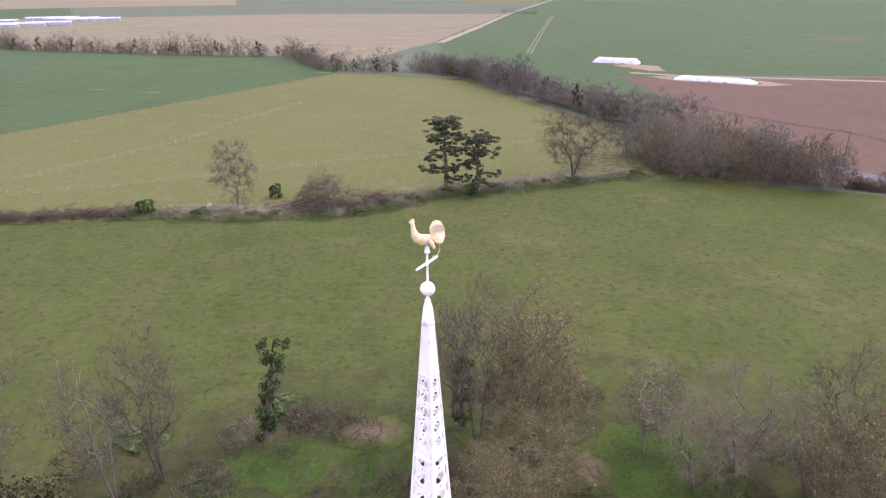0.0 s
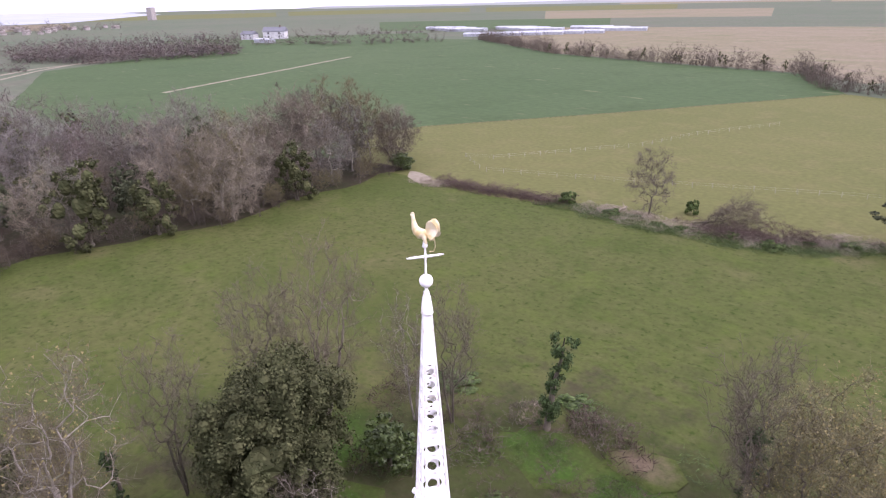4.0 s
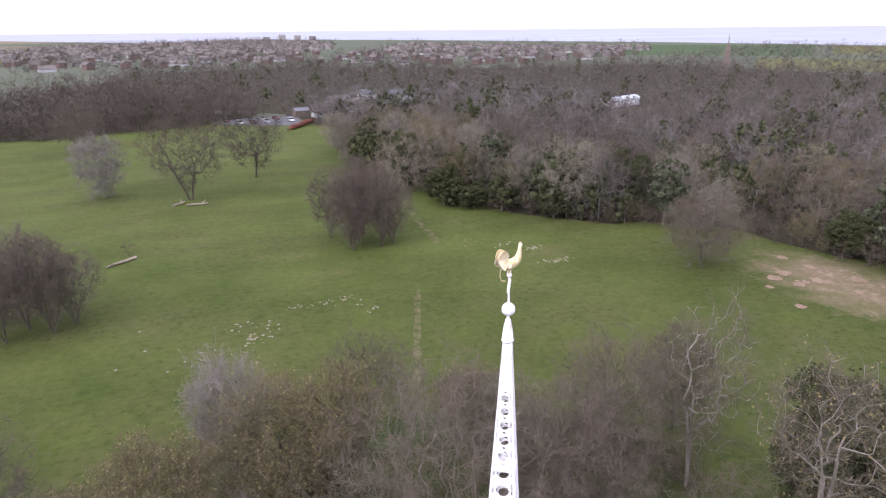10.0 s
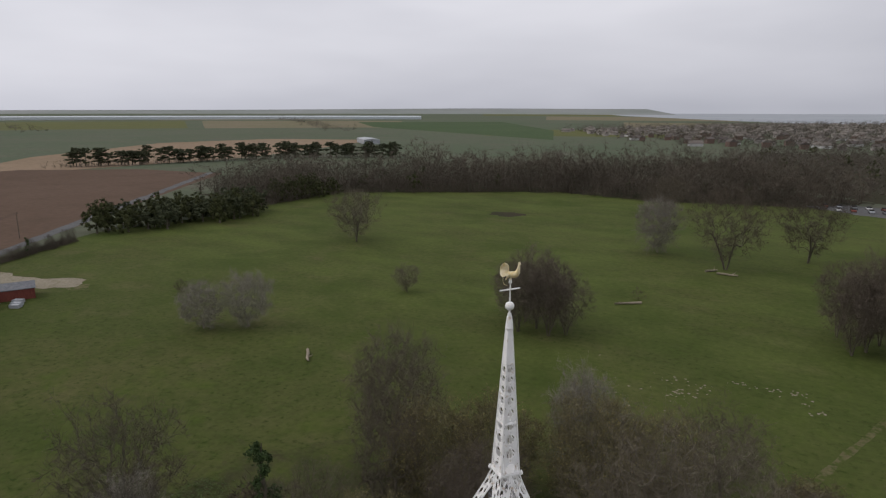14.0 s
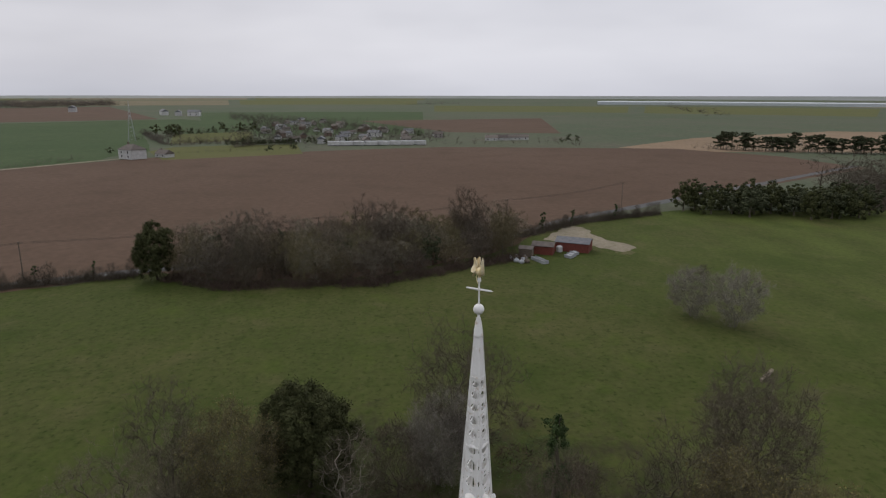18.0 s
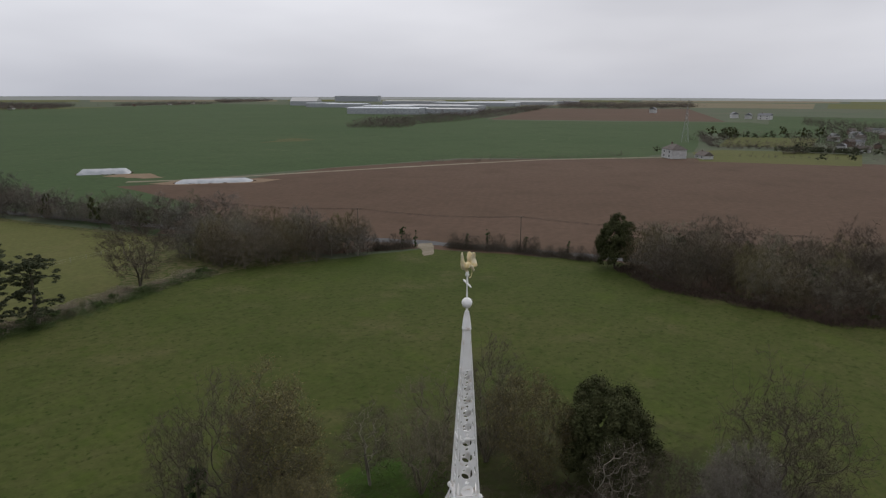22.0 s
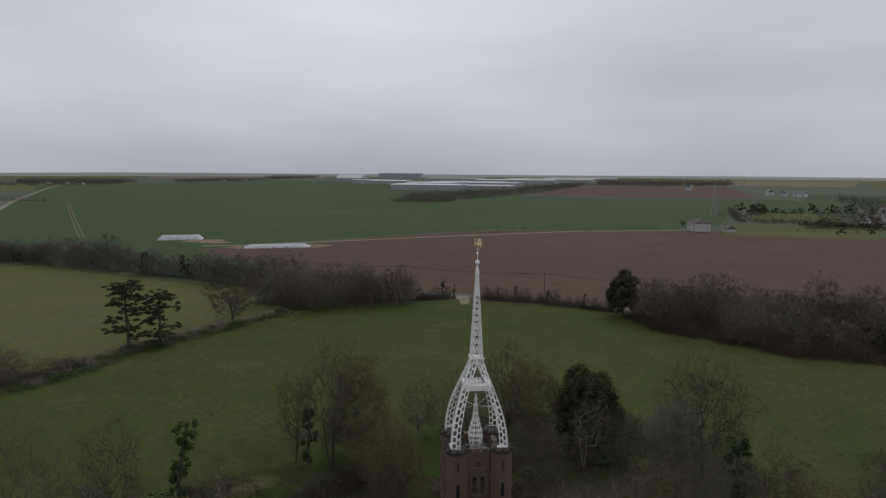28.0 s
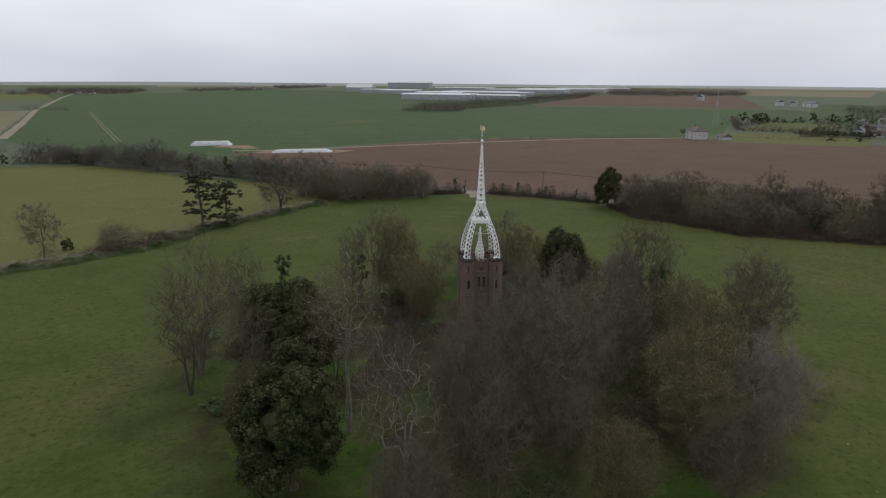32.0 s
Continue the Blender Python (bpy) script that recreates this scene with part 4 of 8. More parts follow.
for k in range(4):
    r = Matrix.Rotation(k * math.pi / 2, 4, "Z")
    g.box(w - 0.06, -w, zp - 0.42 - 15.36, w + 0.02, w, zp + 0.04 - 15.36, r)
    for j in (-1, 1):
        g.tube([(w + 0.01, j * (w - 0.14), zp - 0.42 - 15.36), (w + 0.01, j * (w - 0.14), zp - 0.62 - 15.36)], [0.05, 0.015], 6)
part("platform", g.mesh("platform", M_IRON), None, spire, "white iron platform between the legs")
g = Geo()
for k in range(4):
    r = Matrix.Rotation(k * math.pi / 2, 4, "Z")
    for j in range(9):
        y = -0.5 + j * 0.125
        g.box(0.62, y - 0.012, zp - 15.36, 0.645, y + 0.012, zp + 0.85 - 15.36, r)
    g.box(0.61, -0.52, zp + 0.83 - 15.36, 0.655, 0.52, zp + 0.87 - 15.36, r)
part("inner_railing", g.mesh("inner_railing", M_LEAD), None, spire)
g = Geo()
g.lathe([(0.17, 29.98), (0.20, 30.03), (0.185, 30.08), (0.165, 30.3), (0.125, 30.58), (0.085, 30.70), (0.095, 30.74), (0.05, 30.78), (0.045, 30.95)], 16)
o = part("cap", g.mesh("cap", M_IRON, True), None, spire)
o.location = (0, 0, -15.36)
g = Geo()
g.lathe([(0.215 * math.sin(math.pi * k / 12) + 0.001, 31.1 - 0.215 * math.cos(math.pi * k / 12)) for k in range(13)], 20)
o = part("ball", g.mesh("ball", M_IRON, True), None, spire)
o.location = (0, 0, -15.36)

# ---- the little openwork lantern on the roof ----
lantern = thing("roof_lantern", "small white openwork iron lantern with urn finial", "lantern", TURN @ Matrix.Translation((0, 0, 14.45)))
LP = [(0.40, 0.0), (0.56, 0.5), (0.62, 1.1), (0.56, 1.7), (0.40, 2.3), (0.26, 2.9), (0.19, 3.5), (0.17, 3.9)]


def lantern_r(v):
    x = v * (len(LP) - 1)
    i = min(int(x), len(LP) - 2)
    return LP[i][0] + (LP[i + 1][0] - LP[i][0]) * (x - i), LP[i][1] + (LP[i + 1][1] - LP[i][1]) * (x - i)


for k in range(8):
    g = Geo()

    def L(u, v):
        r, z = lantern_r(v)
        h = r * math.tan(math.pi / 8)
        return Vector((r, (2 * u - 1) * h, z))

    for i in range(9):
        plate(g, L, lambda v: Vector((1, 0, 0)), 0.0, 1.0, i / 9, (i + 1) / 9, 0.80, 0.84, 0.025, 10)
    o = part("side", g.mesh("side", M_IRON), None, lantern)
    o.matrix_basis = Matrix.Rotation(k * math.pi / 4, 4, "Z")
g = Geo()
g.lathe([(0.21, 3.9), (0.22, 3.97), (0.1, 4.02), (0.08, 4.1), (0.16, 4.35), (0.17, 4.5), (0.08, 4.65), (0.1, 4.72), (0.06, 4.85), (0.03, 5.0)], 12)
part("urn_finial", g.mesh("urn_finial", M_IRON, True), None, lantern)
g = Geo()
g.lathe([(0.66, -0.28), (0.66, -0.12), (0.5, -0.1), (0.5, 0.02)], 8, 0, 0, math.pi / 8)
part("base", g.mesh("base", M_STONE), None, lantern)
for k in range(4):
    a = math.pi / 4 + k * math.pi / 2
    g = Geo()
    g.tube([(0.15 * math.cos(a), 0.15 * math.sin(a), 3.85), (2.2 * math.cos(a), 2.2 * math.sin(a), 4.25)], [0.018, 0.018], 4)
    part("tie_rod", g.mesh("tie_rod", M_IRON), None, lantern)

# ---- the weathercock ----
vane = thing("weathercock", "weathered gilded cockerel weather vane on a white rod", "weather vane", pose(0, 0, 31.28))
g = Geo()
g.lathe([(0.05, 0), (0.034, 0.06), (0.03, 0.5), (0.045, 0.55), (0.045, 0.7), (0.03, 0.75), (0.03, 0.9), (0.075, 0.93), (0.085, 0.98), (0.06, 1.03), (0.07, 1.08), (0.03, 1.12), (0.025, 1.25)], 12)
part("rod", g.mesh("rod", M_IRON, True), None, vane)
g = Geo()
g.tube([(-0.58, 0, 0), (-0.5, 0, 0), (-0.46, 0, 0), (0, 0, 0.0), (0.46, 0, 0), (0.5, 0, 0), (0.58, 0, 0)], [0.012, 0.03, 0.036, 0.045, 0.036, 0.03, 0.012], 8)
arm = part("cross_arm", g.mesh("cross_arm", M_IRON, True), None, vane)
arm.matrix_basis = pose(0, 0, 0.62, 0, 0, 60)
g = Geo()


def oval_loft(g, line, sides=12):
    """A body through (x, z, half height, half breadth) sections in one upright plane."""
    k = len(g.v)
    for i, (x, z, a, b) in enumerate(line):
        p, q = line[max(i - 1, 0)], line[min(i + 1, len(line) - 1)]
        d = Vector((q[0] - p[0], 0, q[1] - p[1])).normalized()
        up = Vector((-d.z, 0, d.x))
        for s in range(sides):
            t = 2 * math.pi * s / sides
            g.v.append(tuple(Vector((x, 0, z)) + up * (a * math.cos(t)) + Vector((0, b * math.sin(t), 0))))
    for i in range(len(line) - 1):
        for s in range(sides):
            m, n = k + i * sides + s, k + i * sides + (s + 1) % sides
            g.f.append((m, n, n + sides, m + sides))
    g.f.append(tuple(k + s for s in range(sides)))
    g.f.append(tuple(k + (len(line) - 1) * sides + s for s in range(sides)))


oval_loft(g, [(-0.24, 1.40, 0.04, 0.04), (-0.16, 1.37, 0.11, 0.10), (0.0, 1.33, 0.15, 0.13), (0.14, 1.33, 0.165, 0.135), (0.27, 1.39, 0.15, 0.115), (0.34, 1.50, 0.11, 0.09), (0.37, 1.64, 0.075, 0.065), (0.385, 1.76, 0.055, 0.05), (0.40, 1.84, 0.058, 0.05), (0.44, 1.87, 0.042, 0.038), (0.49, 1.86, 0.012, 0.012)])
oval_loft(g, [(0.34, 1.88, 0.01, 0.012), (0.37, 1.92, 0.035, 0.014), (0.42, 1.93, 0.03, 0.014), (0.46, 1.91, 0.01, 0.01)], 8)
# the broad fan of the tail: two rounded plates that part at the top and flare at the foot
for side in (-1, 1):
    k, rings, sides = len(g.v), 6, 22
    for face in (0.022, -0.022):
        for i in range(rings + 1):
            for s in range(sides):
                a, q = 2 * math.pi * s / sides, i / rings
                x, z = -0.29 + 0.20 * q * math.cos(a), 1.56 + 0.27 * q * math.sin(a)
                low = max(0.0, (1.56 - z) / 0.27)
                rip = 0.012 * math.cos(a * 9) * q
                g.v.append((x, side * (0.05 + 0.05 * max(0.0, (z - 1.56) / 0.27) + 0.26 * low ** 1.5 * max(0.2, (-0.1 - x) / 0.4)) + face + rip, z - 0.05 * low))
    for f in range(2):
        o = k + f * (rings + 1) * sides
        for i in range(rings):
            for s in range(sides):
                m, n = o + i * sides + s, o + i * sides + (s + 1) % sides
                g.f.append((m, n, n + sides, m + sides))
    for s in range(sides):
        m, n = k + rings * sides + s, k + rings * sides + (s + 1) % sides
        g.f.append((m, n, n + (rings + 1) * sides, m + (rings + 1) * sides))
    g.tube([(-0.02, 0.09 * side, 1.36), (-0.10, 0.17 * side, 1.27), (-0.16, 0.19 * side, 1.16), (-0.18, 0.18 * side, 1.10)], [0.06, 0.07, 0.05, 0.012], 7)
g.tube([(0.02, 0, 1.24), (0.0, 0, 1.05)], [0.05, 0.045], 8)
g.tube([(-0.34, 0, 1.4), (-0.36, 0, 1.0), (-0.30, 0, 0.84), (-0.15, 0, 0.8)], [0.012] * 4, 5)
cock = part("cockerel", g.mesh("cockerel", M_GILT, True), None, vane, "worn gilded cockerel")
cock.matrix_basis = pose(0, 0, 0, 0, 0, 193)

# ---- trees ----
def unit_rows(a):
    return a / np.maximum(np.linalg.norm(a, axis=1, keepdims=True), 1e-9)


def lobed_points(q, n, R, z0, z1, lobes, lobe=0.5, vase=0.5):
    """Points through a crown made of rounded lobes, thickest near its outside."""
    c = []
    for i in range(lobes):
        z = 1 - 2 * (i + 0.5) / lobes
        a, s = i * 2.39996 + q.uniform(-0.5, 0.5), math.sqrt(max(0.0, 1 - z * z))
        k = q.uniform(0.5, 0.78)
        c.append((s * math.cos(a) * k, s * math.sin(a) * k, z * k, lobe * q.uniform(0.65, 1.15)))
    c = np.array(c)
    i = q.randint(0, lobes, n)
    p = c[i, :3] + unit_rows(q.normal(size=(n, 3))) * c[i, 3:4] * q.uniform(0.05, 1, (n, 1)) ** 0.42
    k = n * 2 // 5
    p[:k] = unit_rows(q.normal(size=(k, 3))) * q.uniform(0.2, 1, (k, 1)) ** 0.5 * 0.95
    s = (p[:, 2:3] + 1.1) / 2.2
    p[:, :2] *= (1 - vase) + vase * np.clip(s * 1.7, 0, 1)
    p[:, :2] *= R / np.percentile(np.hypot(p[:, 0], p[:, 1]), 97)
    top, low = np.percentile(p[:, 2], 99.5), np.percentile(p[:, 2], 1)
    p[:, 2] = z0 + (p[:, 2] - low) / (top - low) * (z1 - z0)
    return p


def frusta(g, a, b, ra, rb, sides):
    """Tapering pieces of branch between rows of points."""
    if not len(a):
        return
    d = unit_rows(b - a)
    ref = np.where(np.abs(d[:, 2:3]) > 0.9, np.array([[1.0, 0.1, 0.0]]), np.array([[0.1, 0.0, 1.0]]))
    u = unit_rows(np.cross(d, ref))
    w = np.cross(d, u)
    rings = []
    for p, r in ((a, ra), (b, rb)):
        for s in range(sides):
            t = 2 * math.pi * s / sides
            rings.append(p + (u * math.cos(t) + w * math.sin(t)) * r[:, None])
    k, n = len(g.v), len(a)
    g.v += np.stack(rings, 1).reshape(-1, 3).tolist()
    o = k + np.arange(n)[:, None] * 2 * sides
    for s in range(sides):
        t = (s + 1) % sides
        g.f += (o + np.array([[s, t, t + sides, s + sides]])).tolist()


def slivers(g, q, p, d, length, r):
    """Fine twigs: one long narrow triangle each."""
    a = unit_rows(np.cross(d, q.normal(size=d.shape))) * (r if np.isscalar(r) else r[:, None])
    k = len(g.v)
    g.v += np.stack([p + a, p - a, p + d * length[:, None]], 1).reshape(-1, 3).tolist()
    g.f += (k + np.arange(len(p) * 3).reshape(-1, 3)).tolist()


def bare_tree(seed, h=12.0, crown=0.42, base=0.22, stems=1, splay=0.22, tips=420, lobes=11, lobe=0.5, vase=0.5, twigs=4, sprays=2, length=0.055, twig_r=0.014, girth=0.02, wind=0.25, up=0.25, lean=0.0, buds=0, thin=False):
    """Limb, twig and bud geometry of a leafless tree h high: branches reach from the stems to points of a lobed crown."""
    q = np.random.RandomState(seed)
    wood, tw, bd = Geo(), Geo(), Geo()
    R, z0 = h * crown, h * base
    pts = lobed_points(q, tips, R, z0, h, lobes, lobe, vase)
    pts[:, 0] += lean * pts[:, 2]
    pos, par, plen, dirs = [], [], [], []

    def node(p, parent):
        pos.append(p)
        par.append(parent)
        e = p - pos[parent] if parent >= 0 else np.array([0.0, 0.0, 1.0])
        L = float(np.linalg.norm(e))
        plen.append((plen[parent] if parent >= 0 else 0.0) + L)
        dirs.append(e / max(L, 1e-6))
        return len(pos) - 1

    first = []
    fork = z0 + 0.22 * (h - z0)
    for s in range(stems):
        a = 2 * math.pi * s / stems + q.uniform(0, 1)
        t = splay if stems > 1 else 0.0
        d = np.array([math.cos(a) * t + lean, math.sin(a) * t, 1.0])
        p = np.array([math.cos(a), math.sin(a), 0.0]) * (0.01 * h if stems > 1 else 0.0)
        k = node(p + (0, 0, -0.2), -1)
        n = 5
        for i in range(n):
            d = d + q.normal(size=3) * (0.07, 0.07, 0.0)
            p = p + d / np.linalg.norm(d) * fork * (1.25 if stems > 1 else 1.0) / n
            k = node(p, k)
            if i >= 2 or stems > 1 and i >= 1:
                first.append(k)
    heart = np.array([lean * fork, 0.0, fork])
    low = min(first)
    allowed = np.zeros(tips * 4 + 40, bool)
    for k in first:
        allowed[k] = True
    P = np.zeros((tips * 4 + 40, 3))
    PL = np.zeros(tips * 4 + 40)
    n0 = len(pos)
    P[:n0], PL[:n0] = pos, plen
    for p in pts[np.argsort(np.linalg.norm(pts - heart, axis=1))]:
        n = len(pos)
        d = np.linalg.norm(P[:n] - p, axis=1)
        j = int(np.argmin(np.where(allowed[:n], d + 0.22 * PL[:n], 1e9)))
        L = d[j]
        ctrl = P[j] + dirs[j] * L * 0.45 + np.array([0, 0, up * 0.2 * L])
        m = 3 if L > 0.12 * h else 2
        k = j
        for i in range(1, m + 1):
            t = i / m
            x = (1 - t) ** 2 * P[j] + 2 * t * (1 - t) * ctrl + t * t * p
            if i < m:
                x = x + q.normal(size=3) * wind * L * 0.32
            k = node(x, k)
            P[k], PL[k], allowed[k] = pos[k], plen[k], True
    n = len(pos)
    P, par, dirs = P[:n], np.array(par), np.array(dirs)
    tip_r = twig_r * (0.6 if thin else 0.85)
    expo = math.log(tips / stems) / math.log(max(girth * h / math.sqrt(stems) / tip_r, 3.0))
    A = np.zeros(n)
    for i in range(n - 1, -1, -1):
        A[i] = max(A[i], tip_r ** expo)
        if par[i] >= 0:
            A[par[i]] += A[i]
    r = A ** (1 / expo)
    e = np.nonzero(par >= 0)[0]
    ra, rb = np.minimum(r[par[e]], r[e] * 1.35), r[e]
    fat = rb > h * 0.007
    frusta(wood, P[par[e]][fat], P[e][fat], ra[fat], rb[fat], 4 if thin else 6)
    mid = ~fat & (rb > (twig_r * 2.2 if thin else 0))
    frusta(wood, P[par[e]][mid], P[e][mid], ra[mid], rb[mid], 3)
    rest = ~fat & ~mid
    if rest.any():
        E = P[e][rest] - P[par[e]][rest]
        L = np.linalg.norm(E, axis=1)
        slivers(tw, q, P[par[e]][rest], E / L[:, None], L * 1.15, ra[rest])
    # twigs on every thin branch, and finer sprays on the twigs
    thin_e = e[r[e] < max(h * 0.0045, twig_r * 1.8)]
    i = np.repeat(thin_e, twigs)
    out = unit_rows(P[i] - heart)
    d = unit_rows(dirs[i] * 0.4 + out * 0.3 + unit_rows(q.normal(size=(len(i), 3))) * 0.9 + np.array([[0, 0, up * 0.5]]))
    p = P[par[i]] + (P[i] - P[par[i]]) * q.uniform(0, 1, (len(i), 1))
    L = h * length * q.uniform(0.5, 1.3, len(i))
    slivers(tw, q, p, d, L, twig_r * 0.8)
    if sprays:
        j = np.repeat(np.arange(len(i)), sprays)
        p2 = p[j] + d[j] * (L[j] * q.uniform(0.2, 0.85, len(j)))[:, None]
        d2 = unit_rows(d[j] * 0.7 + unit_rows(q.normal(size=(len(j), 3))) * 0.9 + np.array([[0, 0, up * 0.4]]))
        L2 = L[j] * q.uniform(0.4, 0.95, len(j))
        slivers(tw, q, p2, d2, L2, twig_r * 0.6)
        if buds:
            k = np.nonzero(q.uniform(0, 1, len(j)) < buds)[0]
            s = q.uniform(0.04, 0.085, len(k))
            slivers(bd, q, p2[k] + d2[k] * L2[k, None] * 0.7, unit_rows(q.normal(size=(len(k), 3))), s * 2.2, s)
    return wood, tw, bd


def leaf_cloud(rng, blobs, per, size, flat=0.0):
    """Many small leaf faces over round clumps; blobs are (centre, radius)."""
    g = Geo()
    for c, r in blobs:
        for _ in range(per):
            a = Vector((rng.gauss(0, 1), rng.gauss(0, 1), rng.gauss(0, 1) + 0.3)).normalized()
            p = c + Vector((a.x, a.y, a.z * (1 - flat))) * r * rng.uniform(0.45, 1.12)
            s = size * rng.uniform(0.6, 1.4)
            t = (a + Vector((rng.uniform(-1, 1), rng.uniform(-1, 1), rng.uniform(-1, 1))) * 0.8).normalized()
            u = t.cross(Vector((rng.uniform(-1, 1), rng.uniform(-1, 1), rng.uniform(-1, 1)))).normalized() * s
            w = t.cross(u).normalized() * s * 0.7
            g.add([p - u, p + w, p + u, p - w], [(0, 1, 2, 3)])
    return g


def lump(g, rng, c, r, sides=7, rings=5, flat=0.0):
    """A rough dark inner mass so that no light shows through a dense crown."""
    k = len(g.v)
    for i in range(rings + 1):
        a = math.pi * i / rings
        for s in range(sides):
            b = 2 * math.pi * s / sides + i * 0.4
            q = r * rng.uniform(0.75, 0.95)
            g.v.append((c.x + q * math.sin(a) * math.cos(b), c.y + q * math.sin(a) * math.sin(b), c.z + q * math.cos(a) * 0.95 * (1 - flat)))
    for i in range(rings):
        for s in range(sides):
            x, y = k + i * sides + s, k + i * sides + (s + 1) % sides
            g.f.append((x, y, y + sides, x + sides))


def dense_crown(seed, h, radius, low, clumps=46, per=85, size=0.17, core=0.5, lobes=11):
    """Crown of a holm oak or other leafy evergreen: billowing lobes covered in uneven clumps of leaves."""
    rng = random.Random(seed)
    masses = [(Vector((0, 0, low + (h - low) * 0.45)), 0.62)]
    for i in range(lobes):
        z = 0.94 - 1.55 * (i + 0.5) / lobes
        a, s = i * 2.39996 + rng.uniform(-0.5, 0.5), math.sqrt(max(0.0, 1 - z * z))
        k = rng.uniform(0.48, 0.7)
        masses.append((Vector((radius * s * k * math.cos(a), radius * s * k * math.sin(a), low + (h - low) * (0.42 + 0.42 * z * rng.uniform(0.8, 1.05)))), rng.uniform(0.3, 0.46)))
    rz = (h - low) * 0.5
    blobs = []
    for i in range(clumps):
        c, r = masses[i % len(masses)]
        for _ in range(6):
            d = Vector((rng.gauss(0, 1), rng.gauss(0, 1), rng.gauss(0.25, 1))).normalized()
            p = c + Vector((d.x * radius, d.y * radius, d.z * rz)) * r * rng.uniform(0.85, 1.06)
            if all((Vector(((p.x - o.x) / radius, (p.y - o.y) / radius, (p.z - o.z) / rz))).length > q * 0.8 for o, q in masses) and p.z > low * 0.6:
                break
        blobs.append((p, radius * rng.uniform(0.10, 0.2)))
    g = leaf_cloud(rng, blobs, per, size)
    for c, r in blobs:
        lump(g, rng, c, r * core, 5, 3)
    for c, r in masses:
        k = len(g.v)
        lump(g, rng, Vector((0, 0, 0)), r, 9, 6)
        g.v[k:] = [(c.x + x * radius * 0.55, c.y + y * radius * 0.55, max(0.1, c.z + z * rz * 0.55)) for x, y, z in g.v[k:]]
    return g


BARE, LEAFY = {}, {}


def bare_set(name, seed, bark, twig, **kw):
    wood, tw, bd = bare_tree(seed, **kw)
    BARE[name] = (wood.mesh("limbs", bark, True), tw.mesh("twig_crown", twig), bd.mesh("bud_crown", M_BUD) if bd.v else None, kw.get("h", 12.0), kw.get("crown", 0.42))


def put_bare(kind, x, y, h, turn, label, radius=0.0, group="", z=0.0, name="tree", lie=None, category="tree"):
    wood, tw, bd, h0, c0 = BARE[kind]
    s = h / h0
    w = (radius / (c0 * h0)) if radius else s
    m = pose(x, y, z, 0, 0, turn) if lie is None else pose(x, y, z, lie, 0, turn)
    t = thing(name, label, category, m @ Matrix.Diagonal((w, w, s, 1)), group)
    part("trunk", wood, None, t)
    part("twig_crown", tw, None, t)
    if bd:
        part("bud_crown", bd, None, t)
    return t


bare_set("big", 3, M_MIDBARK, M_TWIGP, h=16, crown=0.62, base=0.06, tips=1700, lobes=20, lobe=0.45, vase=0.15, twigs=3, sprays=3, length=0.075, twig_r=0.017, wind=0.42, up=0.0, girth=0.03)
bare_set("tall", 5, M_PALEBARK, M_TWIG, h=19, crown=0.24, base=0.46, stems=2, splay=0.06, tips=230, lobes=8, lobe=0.5, vase=0.3, twigs=4, sprays=4, length=0.06, wind=0.36, twig_r=0.015, girth=0.02, buds=0.12)
bare_set("oak", 8, M_BARK, M_TWIG, h=13, crown=0.5, base=0.1, tips=760, lobes=12, lobe=0.5, vase=0.3, twigs=2, sprays=4, length=0.085, twig_r=0.018, wind=0.34, girth=0.028)
bare_set("oak_b", 9, M_BARK, M_TWIGP, h=15, crown=0.42, base=0.08, tips=1100, lobes=12, lobe=0.6, vase=0.3, twigs=3, sprays=4, length=0.075, twig_r=0.018, wind=0.3, up=0.2, girth=0.024)
bare_set("ash", 11, M_BARK, M_TWIG, h=13, crown=0.34, base=0.14, stems=3, splay=0.16, tips=480, lobes=9, lobe=0.5, vase=0.5, twigs=2, sprays=3, length=0.08, twig_r=0.017, up=0.3, girth=0.024)
bare_set("ash_b", 12, M_PALEBARK, M_TWIG, h=13, crown=0.32, base=0.18, stems=2, splay=0.14, tips=420, lobes=9, lobe=0.5, vase=0.5, twigs=2, sprays=3, length=0.08, twig_r=0.017, up=0.3, lean=0.1, girth=0.024)
bare_set("twin", 14, M_MIDBARK, M_TWIGT, h=15, crown=0.42, base=0.14, stems=4, splay=0.24, tips=560, lobes=11, lobe=0.45, vase=0.6, twigs=2, sprays=4, twig_r=0.017, up=0.25, length=0.075, girth=0.036)
bare_set("budding", 17, M_BARK, M_TWIGY, h=12, crown=0.45, base=0.06, stems=2, tips=900, lobes=11, lobe=0.55, vase=0.2, twigs=3, sprays=4, length=0.085, twig_r=0.018, buds=0.3, up=0.15)
bare_set("budding_b", 18, M_BARK, M_TWIGY, h=15, crown=0.28, base=0.06, stems=2, splay=0.1, tips=900, lobes=11, lobe=0.55, vase=0.1, twigs=3, sprays=4, twig_r=0.018, up=0.2, buds=0.3, length=0.065)
bare_set("oak_far", 28, M_BARK, M_TWIG, h=15, crown=0.5, base=0.18, stems=2, splay=0.2, tips=460, lobes=11, lobe=0.45, vase=0.5, twigs=3, sprays=4, length=0.08, twig_r=0.026, girth=0.036, thin=True)
bare_set("willow_far", 29, M_PALEBARK, M_TWIGG, h=10, crown=0.48, base=0.06, stems=2, tips=560, lobes=9, lobe=0.6, vase=0.3, twigs=3, sprays=4, length=0.1, twig_r=0.026, up=0.3, thin=True)
